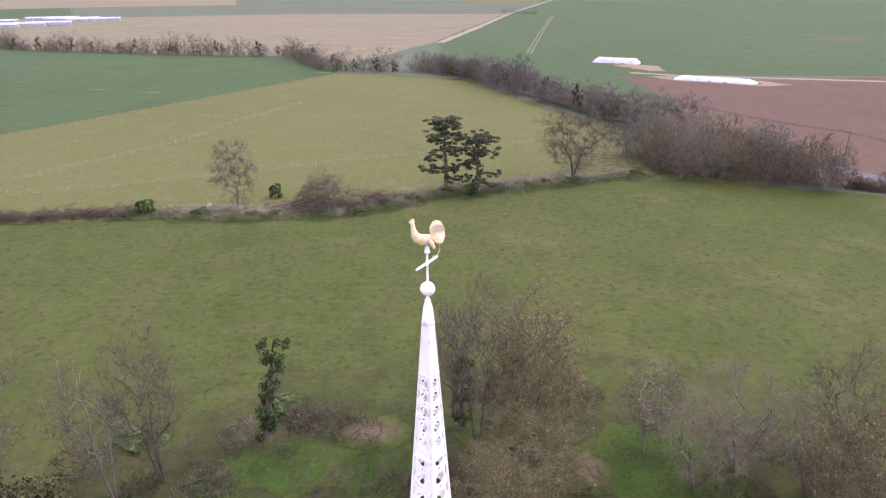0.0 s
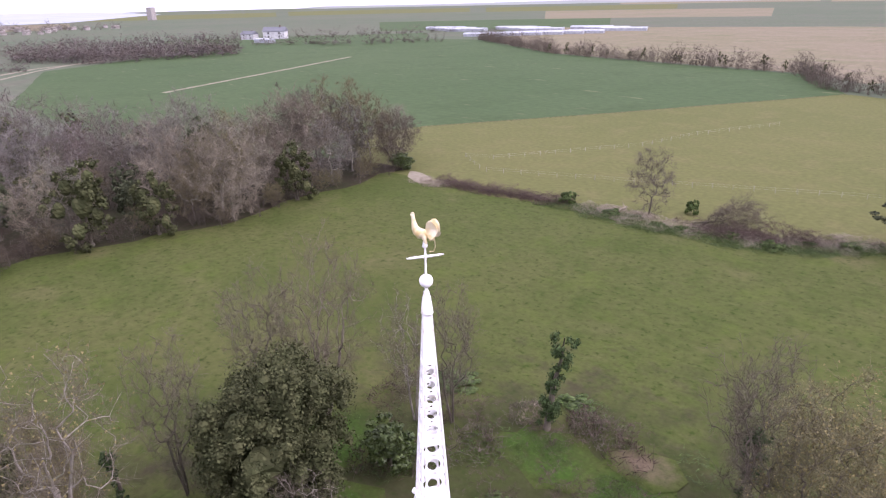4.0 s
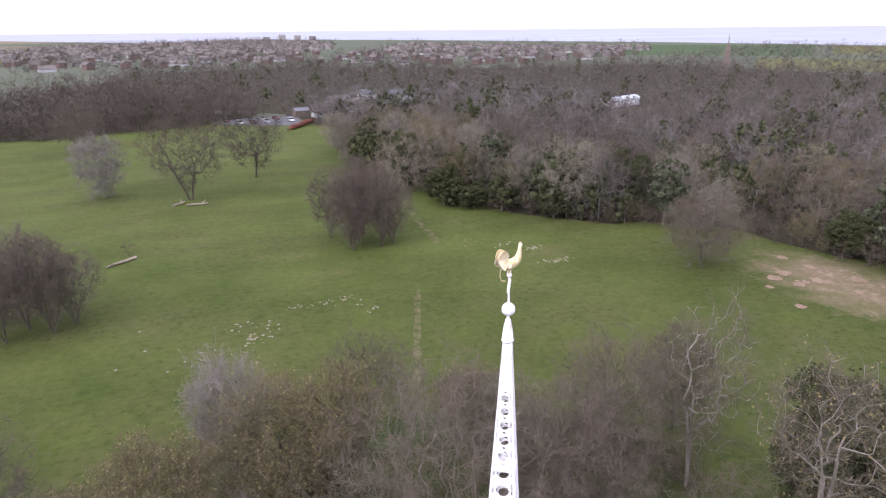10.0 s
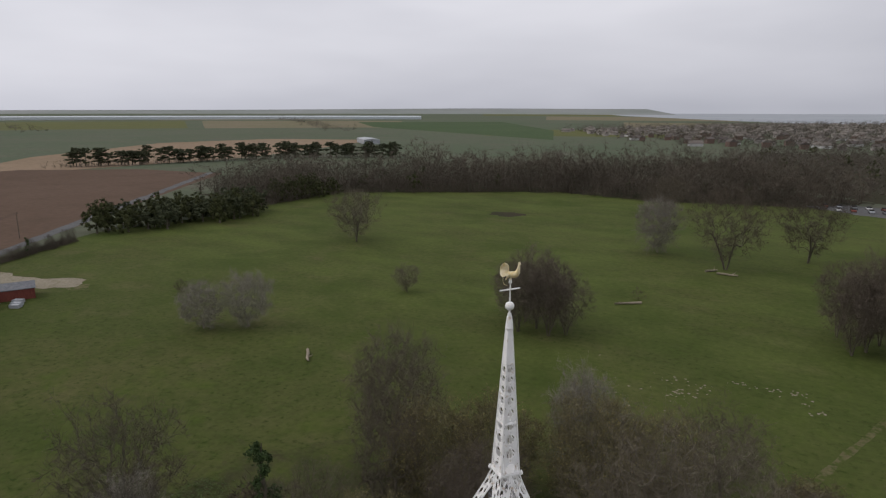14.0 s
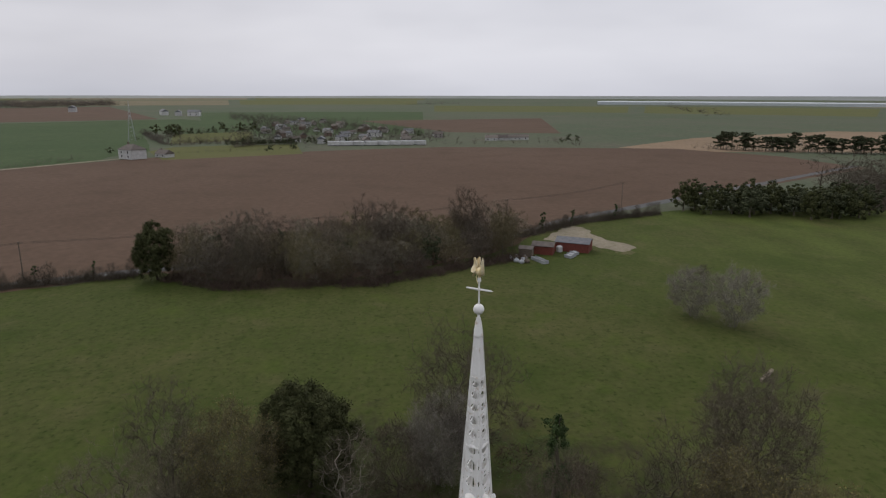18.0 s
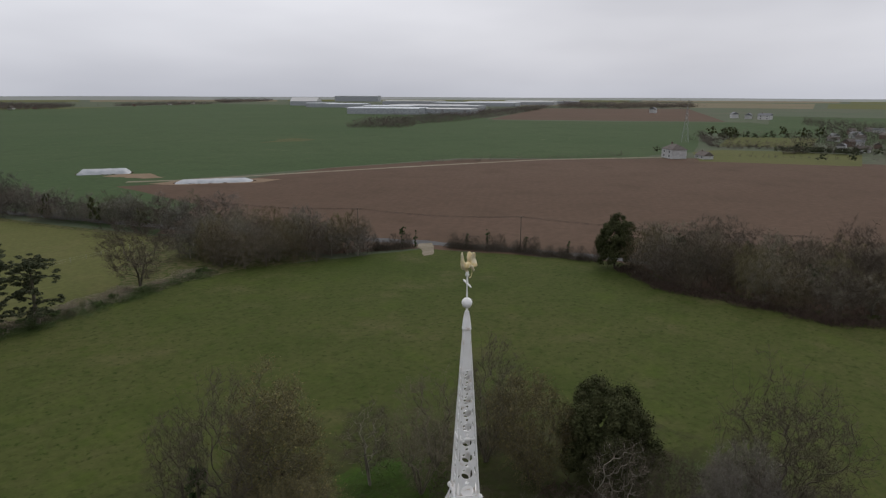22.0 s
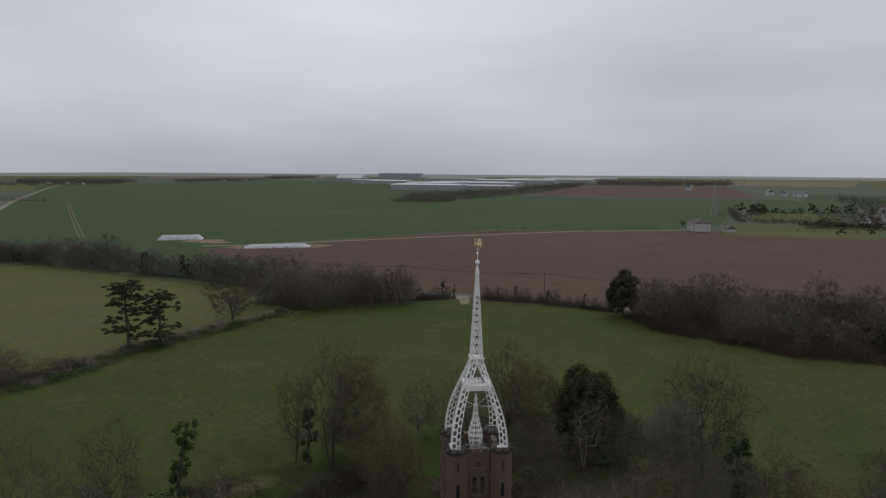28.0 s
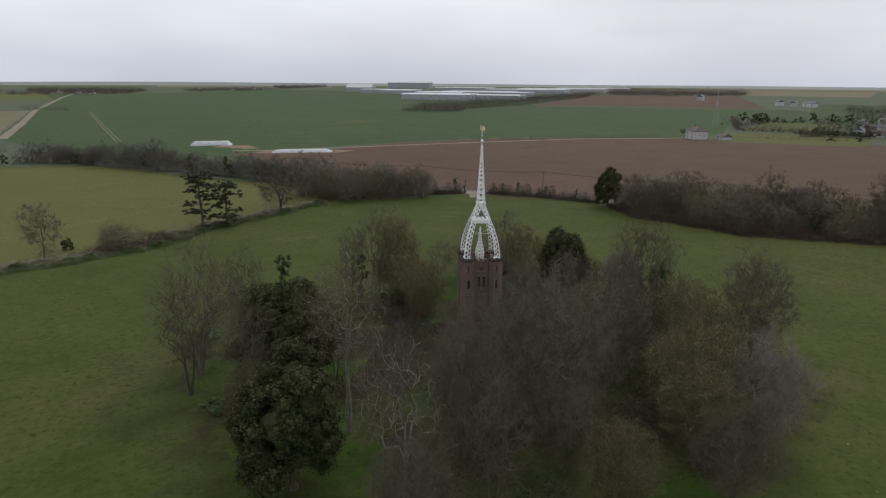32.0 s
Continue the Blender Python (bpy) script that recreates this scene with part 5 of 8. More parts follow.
bare_set("multi", 21, M_BARK, M_TWIGP, h=14, crown=0.36, base=0.16, stems=4, splay=0.14, tips=520, lobes=9, lobe=0.5, vase=0.45, twigs=3, sprays=3, length=0.08, twig_r=0.025, up=0.3, thin=True)
bare_set("willow", 24, M_PALEBARK, M_TWIGG, h=9, crown=0.48, base=0.05, stems=3, tips=800, lobes=10, lobe=0.6, vase=0.3, twigs=3, sprays=5, length=0.1, twig_r=0.017, up=0.4)
for i, (tone, cr) in enumerate(((M_WOODA, 0.40), (M_WOODB, 0.46), (M_TWIGY, 0.40), (M_WOODB, 0.42), (M_WOODG, 0.36))):
    bare_set("wood%d" % i, 40 + i, (M_BARK, M_BARK, M_PALEBARK, M_BARK, M_PALEBARK)[i], tone, h=14, crown=cr, base=0.08, tips=260, lobes=9, lobe=0.55, vase=0.3, twigs=3, sprays=3, length=0.085, twig_r=0.034, thin=True)
bare_set("scrub", 50, M_BARK, M_TWIG, h=9, crown=0.5, base=0.02, stems=3, tips=200, lobes=8, lobe=0.55, vase=0.1, twigs=3, sprays=3, length=0.1, twig_r=0.034, up=0.1, thin=True)
bare_set("scrub_b", 51, M_BARK, M_TWIGY, h=9, crown=0.5, base=0.02, stems=3, tips=200, lobes=8, lobe=0.55, vase=0.1, twigs=3, sprays=3, length=0.1, twig_r=0.034, up=0.1, thin=True)
bare_set("shrub", 53, M_BARK, M_BRAMBLE, h=3, crown=0.75, base=0.03, stems=4, tips=70, lobes=7, vase=0.1, twigs=2, sprays=2, length=0.14, twig_r=0.014, up=0.0, thin=True)
bare_set("shrub_pale", 54, M_PALEBARK, M_DEAD, h=3, crown=0.7, base=0.03, stems=4, tips=60, lobes=7, vase=0.3, twigs=2, sprays=2, length=0.14, twig_r=0.013, thin=True)


def leafy_set(name, seed, h, radius, low, leaf, bark, **kw):
    g = dense_crown(seed, h, radius, low, **kw)
    t = Geo()
    t.tube([(0, 0, -0.2), (0.1, 0, low * 0.6), (0, 0.1, low), (0.1, 0, (h + low) / 2)], [h * 0.035, h * 0.028, h * 0.022, 0.1], 7)
    LEAFY[name] = (t.mesh("trunk", bark, True), g.mesh("crown", leaf), h, radius)


def put_leafy(kind, x, y, h, turn, label, radius=0.0, group="", name="evergreen_tree", category="tree"):
    tr, cr, h0, r0 = LEAFY[kind]
    s = h / h0
    w = radius / r0 if radius else s
    t = thing(name, label, category, pose(x, y, 0, 0, 0, turn) @ Matrix.Diagonal((w, w, s, 1)), group)
    part("trunk", tr, None, t)
    part("crown", cr, None, t)
    return t


leafy_set("holm", 61, 12.5, 6.0, 0.0, M_HOLM, M_BARK, clumps=330, per=130, size=0.1, lobes=15)
leafy_set("holm_b", 63, 12, 4.6, 0.6, M_HOLM, M_BARK, clumps=270, per=130, size=0.105, lobes=12)
leafy_set("far_evergreen", 65, 12, 4.4, 0.5, M_HOLM, M_BARK, clumps=50, per=34, size=0.24, core=0.62, lobes=8)
leafy_set("far_evergreen_b", 66, 12, 3.8, 0.5, M_PINE, M_BARK, clumps=48, per=32, size=0.24, core=0.62, lobes=7)
leafy_set("tiny_evergreen", 69, 12, 4.2, 0.4, M_HOLM, M_BARK, clumps=20, per=13, size=0.42, core=0.65, lobes=5)
leafy_set("laurel", 67, 5.5, 2.4, 0.1, M_LAUREL, M_BARK, clumps=70, per=60, size=0.12, lobes=7)
leafy_set("weed_bush", 68, 1.6, 1.6, 0.0, M_WEED, M_BARK, clumps=40, per=26, size=0.13, core=0.3, lobes=6)


def pine(seed, h, plates, per=60, size=0.14):
    """A pine of flat spreading plates of needles on a bare, leaning trunk."""
    rng = random.Random(seed)
    t, n = Geo(), Geo()
    line = [Vector((0, 0, -0.2)), Vector((0.15, 0.1, h * 0.3)), Vector((-0.1, 0.25, h * 0.6)), Vector((0.1, 0.1, h * 0.93))]
    t.tube(line, [h * 0.026, h * 0.021, h * 0.015, 0.06], 8)
    blobs = []
    for z, a, reach_, wide in plates:
        a = radians(a)
        base = Vector((0, 0.15, z * h - reach_ * 0.25))
        tip = Vector((math.cos(a) * reach_, math.sin(a) * reach_, z * h))
        mid = base.lerp(tip, 0.5) + Vector((0, 0, 0.25))
        t.tube([base, mid, tip], [0.13, 0.09, 0.04], 5)
        for _ in range(18):
            q = base.lerp(tip, rng.uniform(0.4, 1.15)) + Vector((rng.uniform(-1, 1), rng.uniform(-1, 1), 0)) * wide * 1.15
            q.z = z * h + rng.uniform(-0.6, 0.6)
            blobs.append((q, wide * rng.uniform(0.2, 0.44)))
    g = leaf_cloud(rng, blobs, per, size, 0.5)
    for c, r in blobs:
        lump(g, rng, c, r * 0.35, 5, 3, 0.75)
    return t, g


PA = pine(71, 15, [(0.97, 20, 0.6, 1.7), (0.93, 160, 1.6, 1.5), (0.90, 300, 1.9, 1.5), (0.84, 70, 2.3, 1.5), (0.80, 215, 2.6, 1.6), (0.74, 340, 2.6, 1.4), (0.68, 120, 2.2, 1.2), (0.60, 250, 2.9, 1.5), (0.52, 20, 2.8, 1.3), (0.45, 140, 2.4, 1.2), (0.33, 190, 2.8, 1.4), (0.27, 60, 2.6, 1.3), (0.2, 300, 2.6, 1.3)])
PB = pine(73, 12, [(0.97, 0, 0.4, 1.5), (0.92, 140, 1.6, 1.4), (0.88, 280, 1.9, 1.4), (0.80, 40, 2.4, 1.5), (0.72, 200, 2.2, 1.3), (0.62, 330, 3.2, 1.5), (0.55, 100, 2.0, 1.2), (0.46, 20, 3.4, 1.4), (0.36, 230, 2.2, 1.2), (0.25, 120, 2.6, 1.3), (0.2, 330, 2.6, 1.3)])
for i, ((t, n), x, y, turn) in enumerate(((PA, -1.6, 108.8, 20), (PB, 5.0, 107.8, 130))):
    p = thing("pine_tree", ("tall" if i == 0 else "smaller") + " dark green pine with flat layered branches by the meadow", "tree", pose(x, y, 0, 0, 0, turn) @ Matrix.Diagonal((1.25, 1.25, 1.0, 1)), "pair of pines")
    part("trunk", t.mesh("trunk", M_BARK, True), None, p)
    part("crown", n.mesh("crown", M_PINE), None, p)


def ivy_tree(x, y, h, lean, seed, label):
    rng = random.Random(seed)
    t = Geo()
    pts = [Vector((lean * (max(z, 0) / h) ** 1.3, 0.2 * math.sin(z), z)) for z in (-0.2, h * 0.25, h * 0.5, h * 0.75, h)]
    t.tube(pts, [h * 0.035, h * 0.03, h * 0.022, h * 0.015, 0.04], 7)
    blobs = []
    for i in range(int(h * 4)):
        f = rng.uniform(0.08, 0.97)
        k = min(int(f * 4), 3)
        q = pts[k].lerp(pts[k + 1], f * 4 - k)
        w = 0.85 if f > 0.35 else 0.55
        blobs.append((q + Vector((rng.uniform(-1, 1), rng.uniform(-1, 1), rng.uniform(-0.3, 0.4))) * w * h * 0.12, rng.uniform(0.35, 0.75) * h * 0.08))
    g = leaf_cloud(rng, blobs, 90, 0.10)
    for c, r in blobs:
        lump(g, rng, c, r * 0.5, 5, 3)
    o = thing("ivy_clad_tree", label, "tree", pose(x, y, 0), "ivy-clad trees")
    part("trunk", t.mesh("trunk", M_BARK, True), None, o)
    part("ivy", g.mesh("ivy", M_IVY), None, o, "dark green ivy")


ivy_tree(-16.5, 31.4, 10.8, 1.6, 81, "leaning dead tree thickly clad in dark ivy")
ivy_tree(-36.8, -0.9, 5.4, -0.3, 82, "short trunk clad in dark ivy at the copse's edge")
ivy_tree(1.2, 33.5, 8.0, 0.3, 83, "slim trunk clad in dark ivy among the trees")

COPSE = [
    ("twin", -34, 18.3, 19, 10, 5.2), ("ash", -37, 13.5, 16.5, 120, 3.9), ("ash_b", -27, 23.9, 13.5, 200, 3.0), ("ash", -24, 26, 14.8, 30, 3.4), ("ash", -33.7, 3.4, 15.2, 77, 3.4),
    ("tall", -26, -6.8, 20.6, 60, 4.8), ("big", -4.8, -18.2, 18.5, 15, 8.6), ("oak_b", -13.5, -17, 16, 95, 6.2), ("ash_b", -28.6, -21, 18.4, 200, 4.2), ("oak", -20.5, -20.5, 17.5, 20, 5.4), ("ash", -23, -27.5, 13.5, 250, 3.8),
    ("budding", -13, -34, 8.4, 40, 3.6), ("oak", -4.5, -41, 10.4, 300, 4.8), ("willow", 9, -37.5, 12.4, 0, 4.3), ("budding", 5.5, -30, 12.6, 220, 5.4), ("budding", 14.5, -27, 12, 20, 4.8), ("budding", 0.5, -34.5, 10.6, 100, 4.6),
    ("oak_b", 27.2, -27, 16.8, 140, 5.4), ("ash", 21, -17, 14.2, 15, 3.8), ("budding", 19, -22, 12.6, 66, 4.8), ("oak_b", 11, -17, 12.8, 130, 4.8), ("oak", 38.5, -1.6, 16.4, 70, 5.9), ("willow", 35, 1, 10.4, 200, 3.8),
    ("budding", 30.5, 20, 11.4, 90, 4.6), ("oak", 31, 5, 9.2, 180, 3.4), ("ash_b", 28.5, 9.5, 9.5, 333, 3.0), ("ash", 32.5, 27, 13.2, 260, 3.6),
    ("ash", 2.7, 30, 17.2, 290, 3.7), ("budding_b", 7.4, 30.6, 15.7, 110, 4.6), ("ash", 0.5, 35.5, 12.6, 190, 3.0), ("ash_b", 17.7, 30.6, 8.6, 50, 3.1), ("twin", 25, 28.5, 10.2, 60, 5.0), ("twin", 20.6, 26, 9.2, 180, 4.0), ("twin", 29.6, 25.5, 10.6, 240, 4.2),
    ("budding", 6, 24.5, 8.2, 0, 4.6), ("budding", 3.5, 17.5, 9.6, 330, 3.7), ("ash_b", -20, 6.5, 9.2, 310, 3.0),
    ("oak", 23, -9, 11, 200, 4.2), ("oak_b", 5, -8.5, 12.2, 200, 4.8), ("ash", -21, -9.5, 12.5, 15, 3.0), ("oak", -13, -27.5, 11, 190, 4.6), ("budding", 16, -9, 10.5, 70, 4.2),
    ("oak_b", -33, -28.5, 12, 250, 4.0), ("ash", 17, 7, 10.5, 310, 3.6), ("budding", -36.5, -5.5, 11, 145, 3.0), ("oak", 12, 12, 9.5, 20, 3.8),
]
WORDS = {"ash": "slender leafless tree with grey-brown twigs", "ash_b": "leaning leafless tree with pale bark", "twin": "leafless tree forked low into twin stems", "tall": "tall leafless tree with pale bare trunk", "budding": "tree with yellowish opening buds", "budding_b": "tall narrow tree with greenish opening buds", "oak": "leafless spreading tree with brown twigs", "oak_b": "leafless tree with a dense purplish crown", "big": "broad leafless tree with purple-brown crown", "willow": "pale grey tree with dense fine twigs", "multi": "clump of leafless stems with purple-brown twigs"}
for kind, x, y, h, turn, radius in COPSE:
    put_bare(kind, x, y, h, turn, WORDS[kind] + " in the copse", radius, "trees of the copse")
put_leafy("holm", -26.0, 8.2, 14.4, 0, "large round holm oak with dark green leaves in the copse", 7.0, "evergreens of the copse")
put_leafy("holm_b", -35.8, -12.6, 14.7, 40, "dark evergreen oak with dense leaves in the copse", 5.6, "evergreens of the copse")
put_leafy("holm", 35, 14, 11.6, 100, "round dark evergreen oak in the copse", 5.3, "evergreens of the copse")
put_leafy("laurel", -23, 17, 5.8, 0, "glossy green laurel bush under the trees", 2.7, "evergreens of the copse", "laurel_bush")
ivy_tree(29.5, -10, 10.3, 0.4, 84, "slim leafless tree clad in dark ivy in the copse")
ivy_tree(8, -36, 7.5, -0.3, 85, "ivy-clad trunk beside the pale willow")
put_leafy("laurel", 13, -8, 3.5, 60, "dark laurel bush near the tower's foot", 2.4, "evergreens of the copse", "laurel_bush")
sheet("leaf_litter", [(-10.7, 32.5), (-8.3, 34.6), (-5.1, 35.1), (-3.0, 33.0), (-4.6, 30.2), (-7.6, 29.8), (-9.8, 30.5)], 0.16, M_DEADLEAF, "patch of dead leaves and bare earth in the copse", "ground", 0.5, 1.5)
sheet("leaf_litter", [(10.2, 31.2), (13.7, 30.5), (13.9, 27.0), (12.1, 24.9), (9.9, 25.6)], 0.164, M_DEADLEAF, "patch of dead leaves and bare earth in the copse", "ground", 0.5, 1.5)
for k, (x, y) in enumerate([(-18.2, 31.3), (-14.7, 29.8), (-22.3, 28.2), (-25.1, 26.7), (-19.5, 26.1), (-12.5, 33.9), (-9.4, 34.8), (-10.7, 25.0), (9.2, 28.1), (11.7, 25.4), (-4.3, 27.1), (-6.9, 25.1)]):
    put_bare("shrub", x, y, 1.6 + 0.35 * (k % 4), k * 83, "mound of reddish brown brambles at the copse's edge", 2.2 + 0.4 * (k % 3), "brambles of the copse", 0, "bramble_bush", None, "bush")
# undergrowth: brambles, dry stems and low green weeds
rng = random.Random(12)
UNDER = [(-45 + rng.uniform(0, 98), -42 + rng.uniform(0, 90)) for _ in range(95)]
for i, (x, y) in enumerate(UNDER):
    if math.hypot(x, y) < 6 or x < -36 + max(0.0, -10 - y) * 0.4 or math.hypot(x / 50, y / 44) > 1.0 or math.hypot(x + 26, y - 8.4) < 5 or any(math.hypot(x - a[0], y - a[1]) < max(4, a[2] * 0.8) for a in LUSH):
        continue
    r = rng.random()
    if r < 0.6:
        put_bare("shrub", x, y, rng.uniform(1.8, 4.4), rng.uniform(0, 360), "tangle of reddish brown bramble stems in the copse", rng.uniform(1.8, 3.4), "brambles of the copse", 0, "bramble_bush", None, "bush")
    elif r < 0.8:
        put_bare("shrub_pale", x, y, rng.uniform(1.6, 3.2), rng.uniform(0, 360), "pale dry leafless shrub in the copse", rng.uniform(1.0, 1.8), "dry shrubs of the copse", 0, "dry_shrub", None, "bush")
    else:
        put_leafy("weed_bush", x, y, rng.uniform(0.35, 0.8), rng.uniform(0, 360), "patch of low bright green plants under the trees", rng.uniform(1.5, 3.2), "green plants of the copse", "green_plants", "bush")
# a dense low tangle of stems and dead bracken fills the spaces between
TANGLE = []
for k in range(4):
    q = random.Random(300 + k)
    g = Geo()
    for _ in range(240):
        a, c = q.uniform(0, 6.283), q.random() ** 0.5
        p = Vector((2.2 * c * math.cos(a), 2.2 * c * math.sin(a), q.uniform(0, 1.7) * (1.1 - c)))
        d = Vector((q.uniform(-1, 1), q.uniform(-1, 1), q.uniform(-0.2, 1.1))).normalized() * q.uniform(0.4, 1.1)
        w = d.cross(Vector((q.uniform(-1, 1), q.uniform(-1, 1), q.uniform(-1, 1)))).normalized() * 0.03
        g.add([p + w, p - w, p + d], [(0, 1, 2)])
    TANGLE.append(g.mesh("tangle", M_BRAMBLE))

# ---- woods and hedges round the meadow ----
def inside(p, poly):
    x, y = p
    r = False
    for (x0, y0), (x1, y1) in zip(poly, poly[1:] + poly[:1]):
        if (y0 > y) != (y1 > y) and x < (x1 - x0) * (y - y0) / (y1 - y0) + x0:
            r = not r
    return r


def fill(poly, spacing, seed):
    r = random.Random(seed)
    xs, ys = [p[0] for p in poly], [p[1] for p in poly]
    y, out = min(ys), []
    while y < max(ys):
        x = min(xs) + r.uniform(0, spacing)
        while x < max(xs):
            p = (x + r.uniform(-0.35, 0.35) * spacing, y + r.uniform(-0.35, 0.35) * spacing)
            if inside(p, poly):
                out.append(p)
            x += spacing
        y += spacing * 0.9
    return out


def line_fill(pts, spacing, width, seed):
    r = random.Random(seed)
    out = []
    for (x0, y0), (x1, y1) in zip(pts, pts[1:]):
        n = max(1, int(math.hypot(x1 - x0, y1 - y0) / spacing))
        for i in range(n):
            t = (i + r.random()) / n
            out.append((x0 + (x1 - x0) * t + r.uniform(-width, width), y0 + (y1 - y0) * t + r.uniform(-width, width)))
    return out


def joined(name, meshes, places, mat, label, category="wood"):
    """ONE object of many trees too far off to pick apart: (mesh index, x, y, turn, height scale, width scale)."""
    tris, co = [], []
    for me in meshes:
        v = np.empty(len(me.vertices) * 3, dtype=np.float32)
        me.vertices.foreach_get("co", v)
        co.append(v.reshape(-1, 3))
        me.calc_loop_triangles()
        t = np.empty(len(me.loop_triangles) * 3, dtype=np.int32)
        me.loop_triangles.foreach_get("vertices", t)
        tris.append(t.reshape(-1, 3))
    V, T, k = [], [], 0
    for i, x, y, turn, hs, ws in places:
        c, s = math.cos(turn), math.sin(turn)
        v = co[i] * (ws, ws, hs)
        V.append(np.stack([v[:, 0] * c - v[:, 1] * s + x, v[:, 0] * s + v[:, 1] * c + y, v[:, 2]], 1))
        T.append(tris[i] + k)
        k += len(v)
    V, T = np.concatenate(V), np.concatenate(T)
    me = bpy.data.meshes.new(name)
    me.vertices.add(len(V))
    me.vertices.foreach_set("co", V.ravel())
    me.loops.add(len(T) * 3)
    me.loops.foreach_set("vertex_index", T.ravel().astype(np.int32))
    me.polygons.add(len(T))
    me.polygons.foreach_set("loop_start", np.arange(len(T), dtype=np.int32) * 3)
    me.update(calc_edges=True)
    me.materials.append(mat)
    return tagged(new(name, me), label, category, kind="stuff")


q = random.Random(14)
SPOTS = []
while len(SPOTS) < 330:
    x, y = q.uniform(-48, 52), q.uniform(-42, 48)
    e = math.hypot((x - 1) / 48, (y - 1) / 43)
    if e < 0.94 and noise.noise((x / 9, y / 9, 0.7)) > -0.05 and x > -36 + max(0.0, -10 - y) * 0.4 and math.hypot(x, y) > 4.5 and q.random() < 1.15 - e * 0.6 and all(math.hypot(x - a[0], y - a[1]) > max(4.2, a[2] * 0.85) for a in LUSH):
        SPOTS.append((x, y))
for i, (tone_, label) in enumerate(((M_BRAMBLE, "dense dark tangle of brambles and dead stems under the trees"), (M_WOODTWIG, "grey-brown brushwood filling the copse's floor"), (M_WEED, "low green growth among the brushwood of the copse"))):
    joined(("bramble_tangle", "brushwood", "low_growth")[i], TANGLE, [(q.randrange(4), x, y, q.uniform(0, 6.28), q.uniform(0.6, 1.7) * (1.0, 1.15, 0.35)[i], q.uniform(0.7, 1.4)) for x, y in SPOTS[i::3]], tone_, label, "undergrowth")
joined("clearing_weeds", TANGLE, [(q.randrange(4), a[0] + q.gauss(0, a[2] * 0.4), a[1] + q.gauss(0, a[3] * 0.4), q.uniform(0, 6.28), q.uniform(0.15, 0.45), q.uniform(0.4, 0.8)) for a in LUSH for _ in range(9)], M_WEED, "low lush green plants of the clearings", "plants")


def far_tree(seed, tips, twigs, sprays, r):
    """A far leafless tree: a stick, and branches and twigs all of slivers."""
    wood, tw, bd = bare_tree(seed, h=12, crown=0.42, base=0.03, tips=tips, lobes=6, lobe=0.6, vase=0.15, twigs=twigs, sprays=sprays, length=0.11, twig_r=r, girth=0.02, up=0.1, thin=True)
    if tips > 20:
        tw.tube([(0, 0, 0), (0, 0, 6.5)], [0.2, 0.08], 3, False)
    return tw


FAR_MESHES = [far_tree(90 + i, 48, 2, 2, 0.05).mesh("far_tree", M_TWIGF) for i in range(4)]
FAR_LOW = [far_tree(95 + i, 14, 2, 1, 0.17).mesh("farther_tree", M_TWIGF) for i in range(3)]


def places(points, seed, n, h0, h1, w0=0.9, w1=1.2, base=12.0):
    r = random.Random(seed)
    return [(r.randrange(n), x, y, r.uniform(0, 6.28), r.uniform(h0, h1) / base * (0.92 + 0.5 * noise.noise((x / 32, y / 32, 0.3))), r.uniform(w0, w1) * (h0 + h1) / 2 / base) for x, y in points]


WEST_WOOD = [(-104, 94), (-102, 66), (-98, 45), (-106, 13), (-100, -3), (-94, -23), (-92, -41), (-95, -56), (-90, -79), (-69, -93), (-54, -107), (-43, -122), (-50, -190), (-60, -225), (-150, -200), (-300, -190), (-330, -40), (-260, 40), (-170, 62), (-125, 92)]
sheet("west_wood_floor", WEST_WOOD, 0.08, M_WOODFLOOR, "leaf-strewn floor of the wood", "ground", 2.0)
rng = random.Random(5)
pts = fill(WEST_WOOD, 8.8, 7)
FRONT = [(-104, 94), (-102, 66), (-98, 45), (-106, 13), (-100, -3), (-94, -23), (-92, -41), (-95, -56), (-90, -79), (-69, -93), (-54, -107), (-43, -122), (-50, -190)]


def edge_distance(p):
    best = 1e9
    for (x0, y0), (x1, y1) in zip(FRONT, FRONT[1:]):
        dx, dy = x1 - x0, y1 - y0
        t = max(0, min(1, ((p[0] - x0) * dx + (p[1] - y0) * dy) / (dx * dx + dy * dy)))
        best = min(best, math.hypot(p[0] - x0 - dx * t, p[1] - y0 - dy * t))
    return best


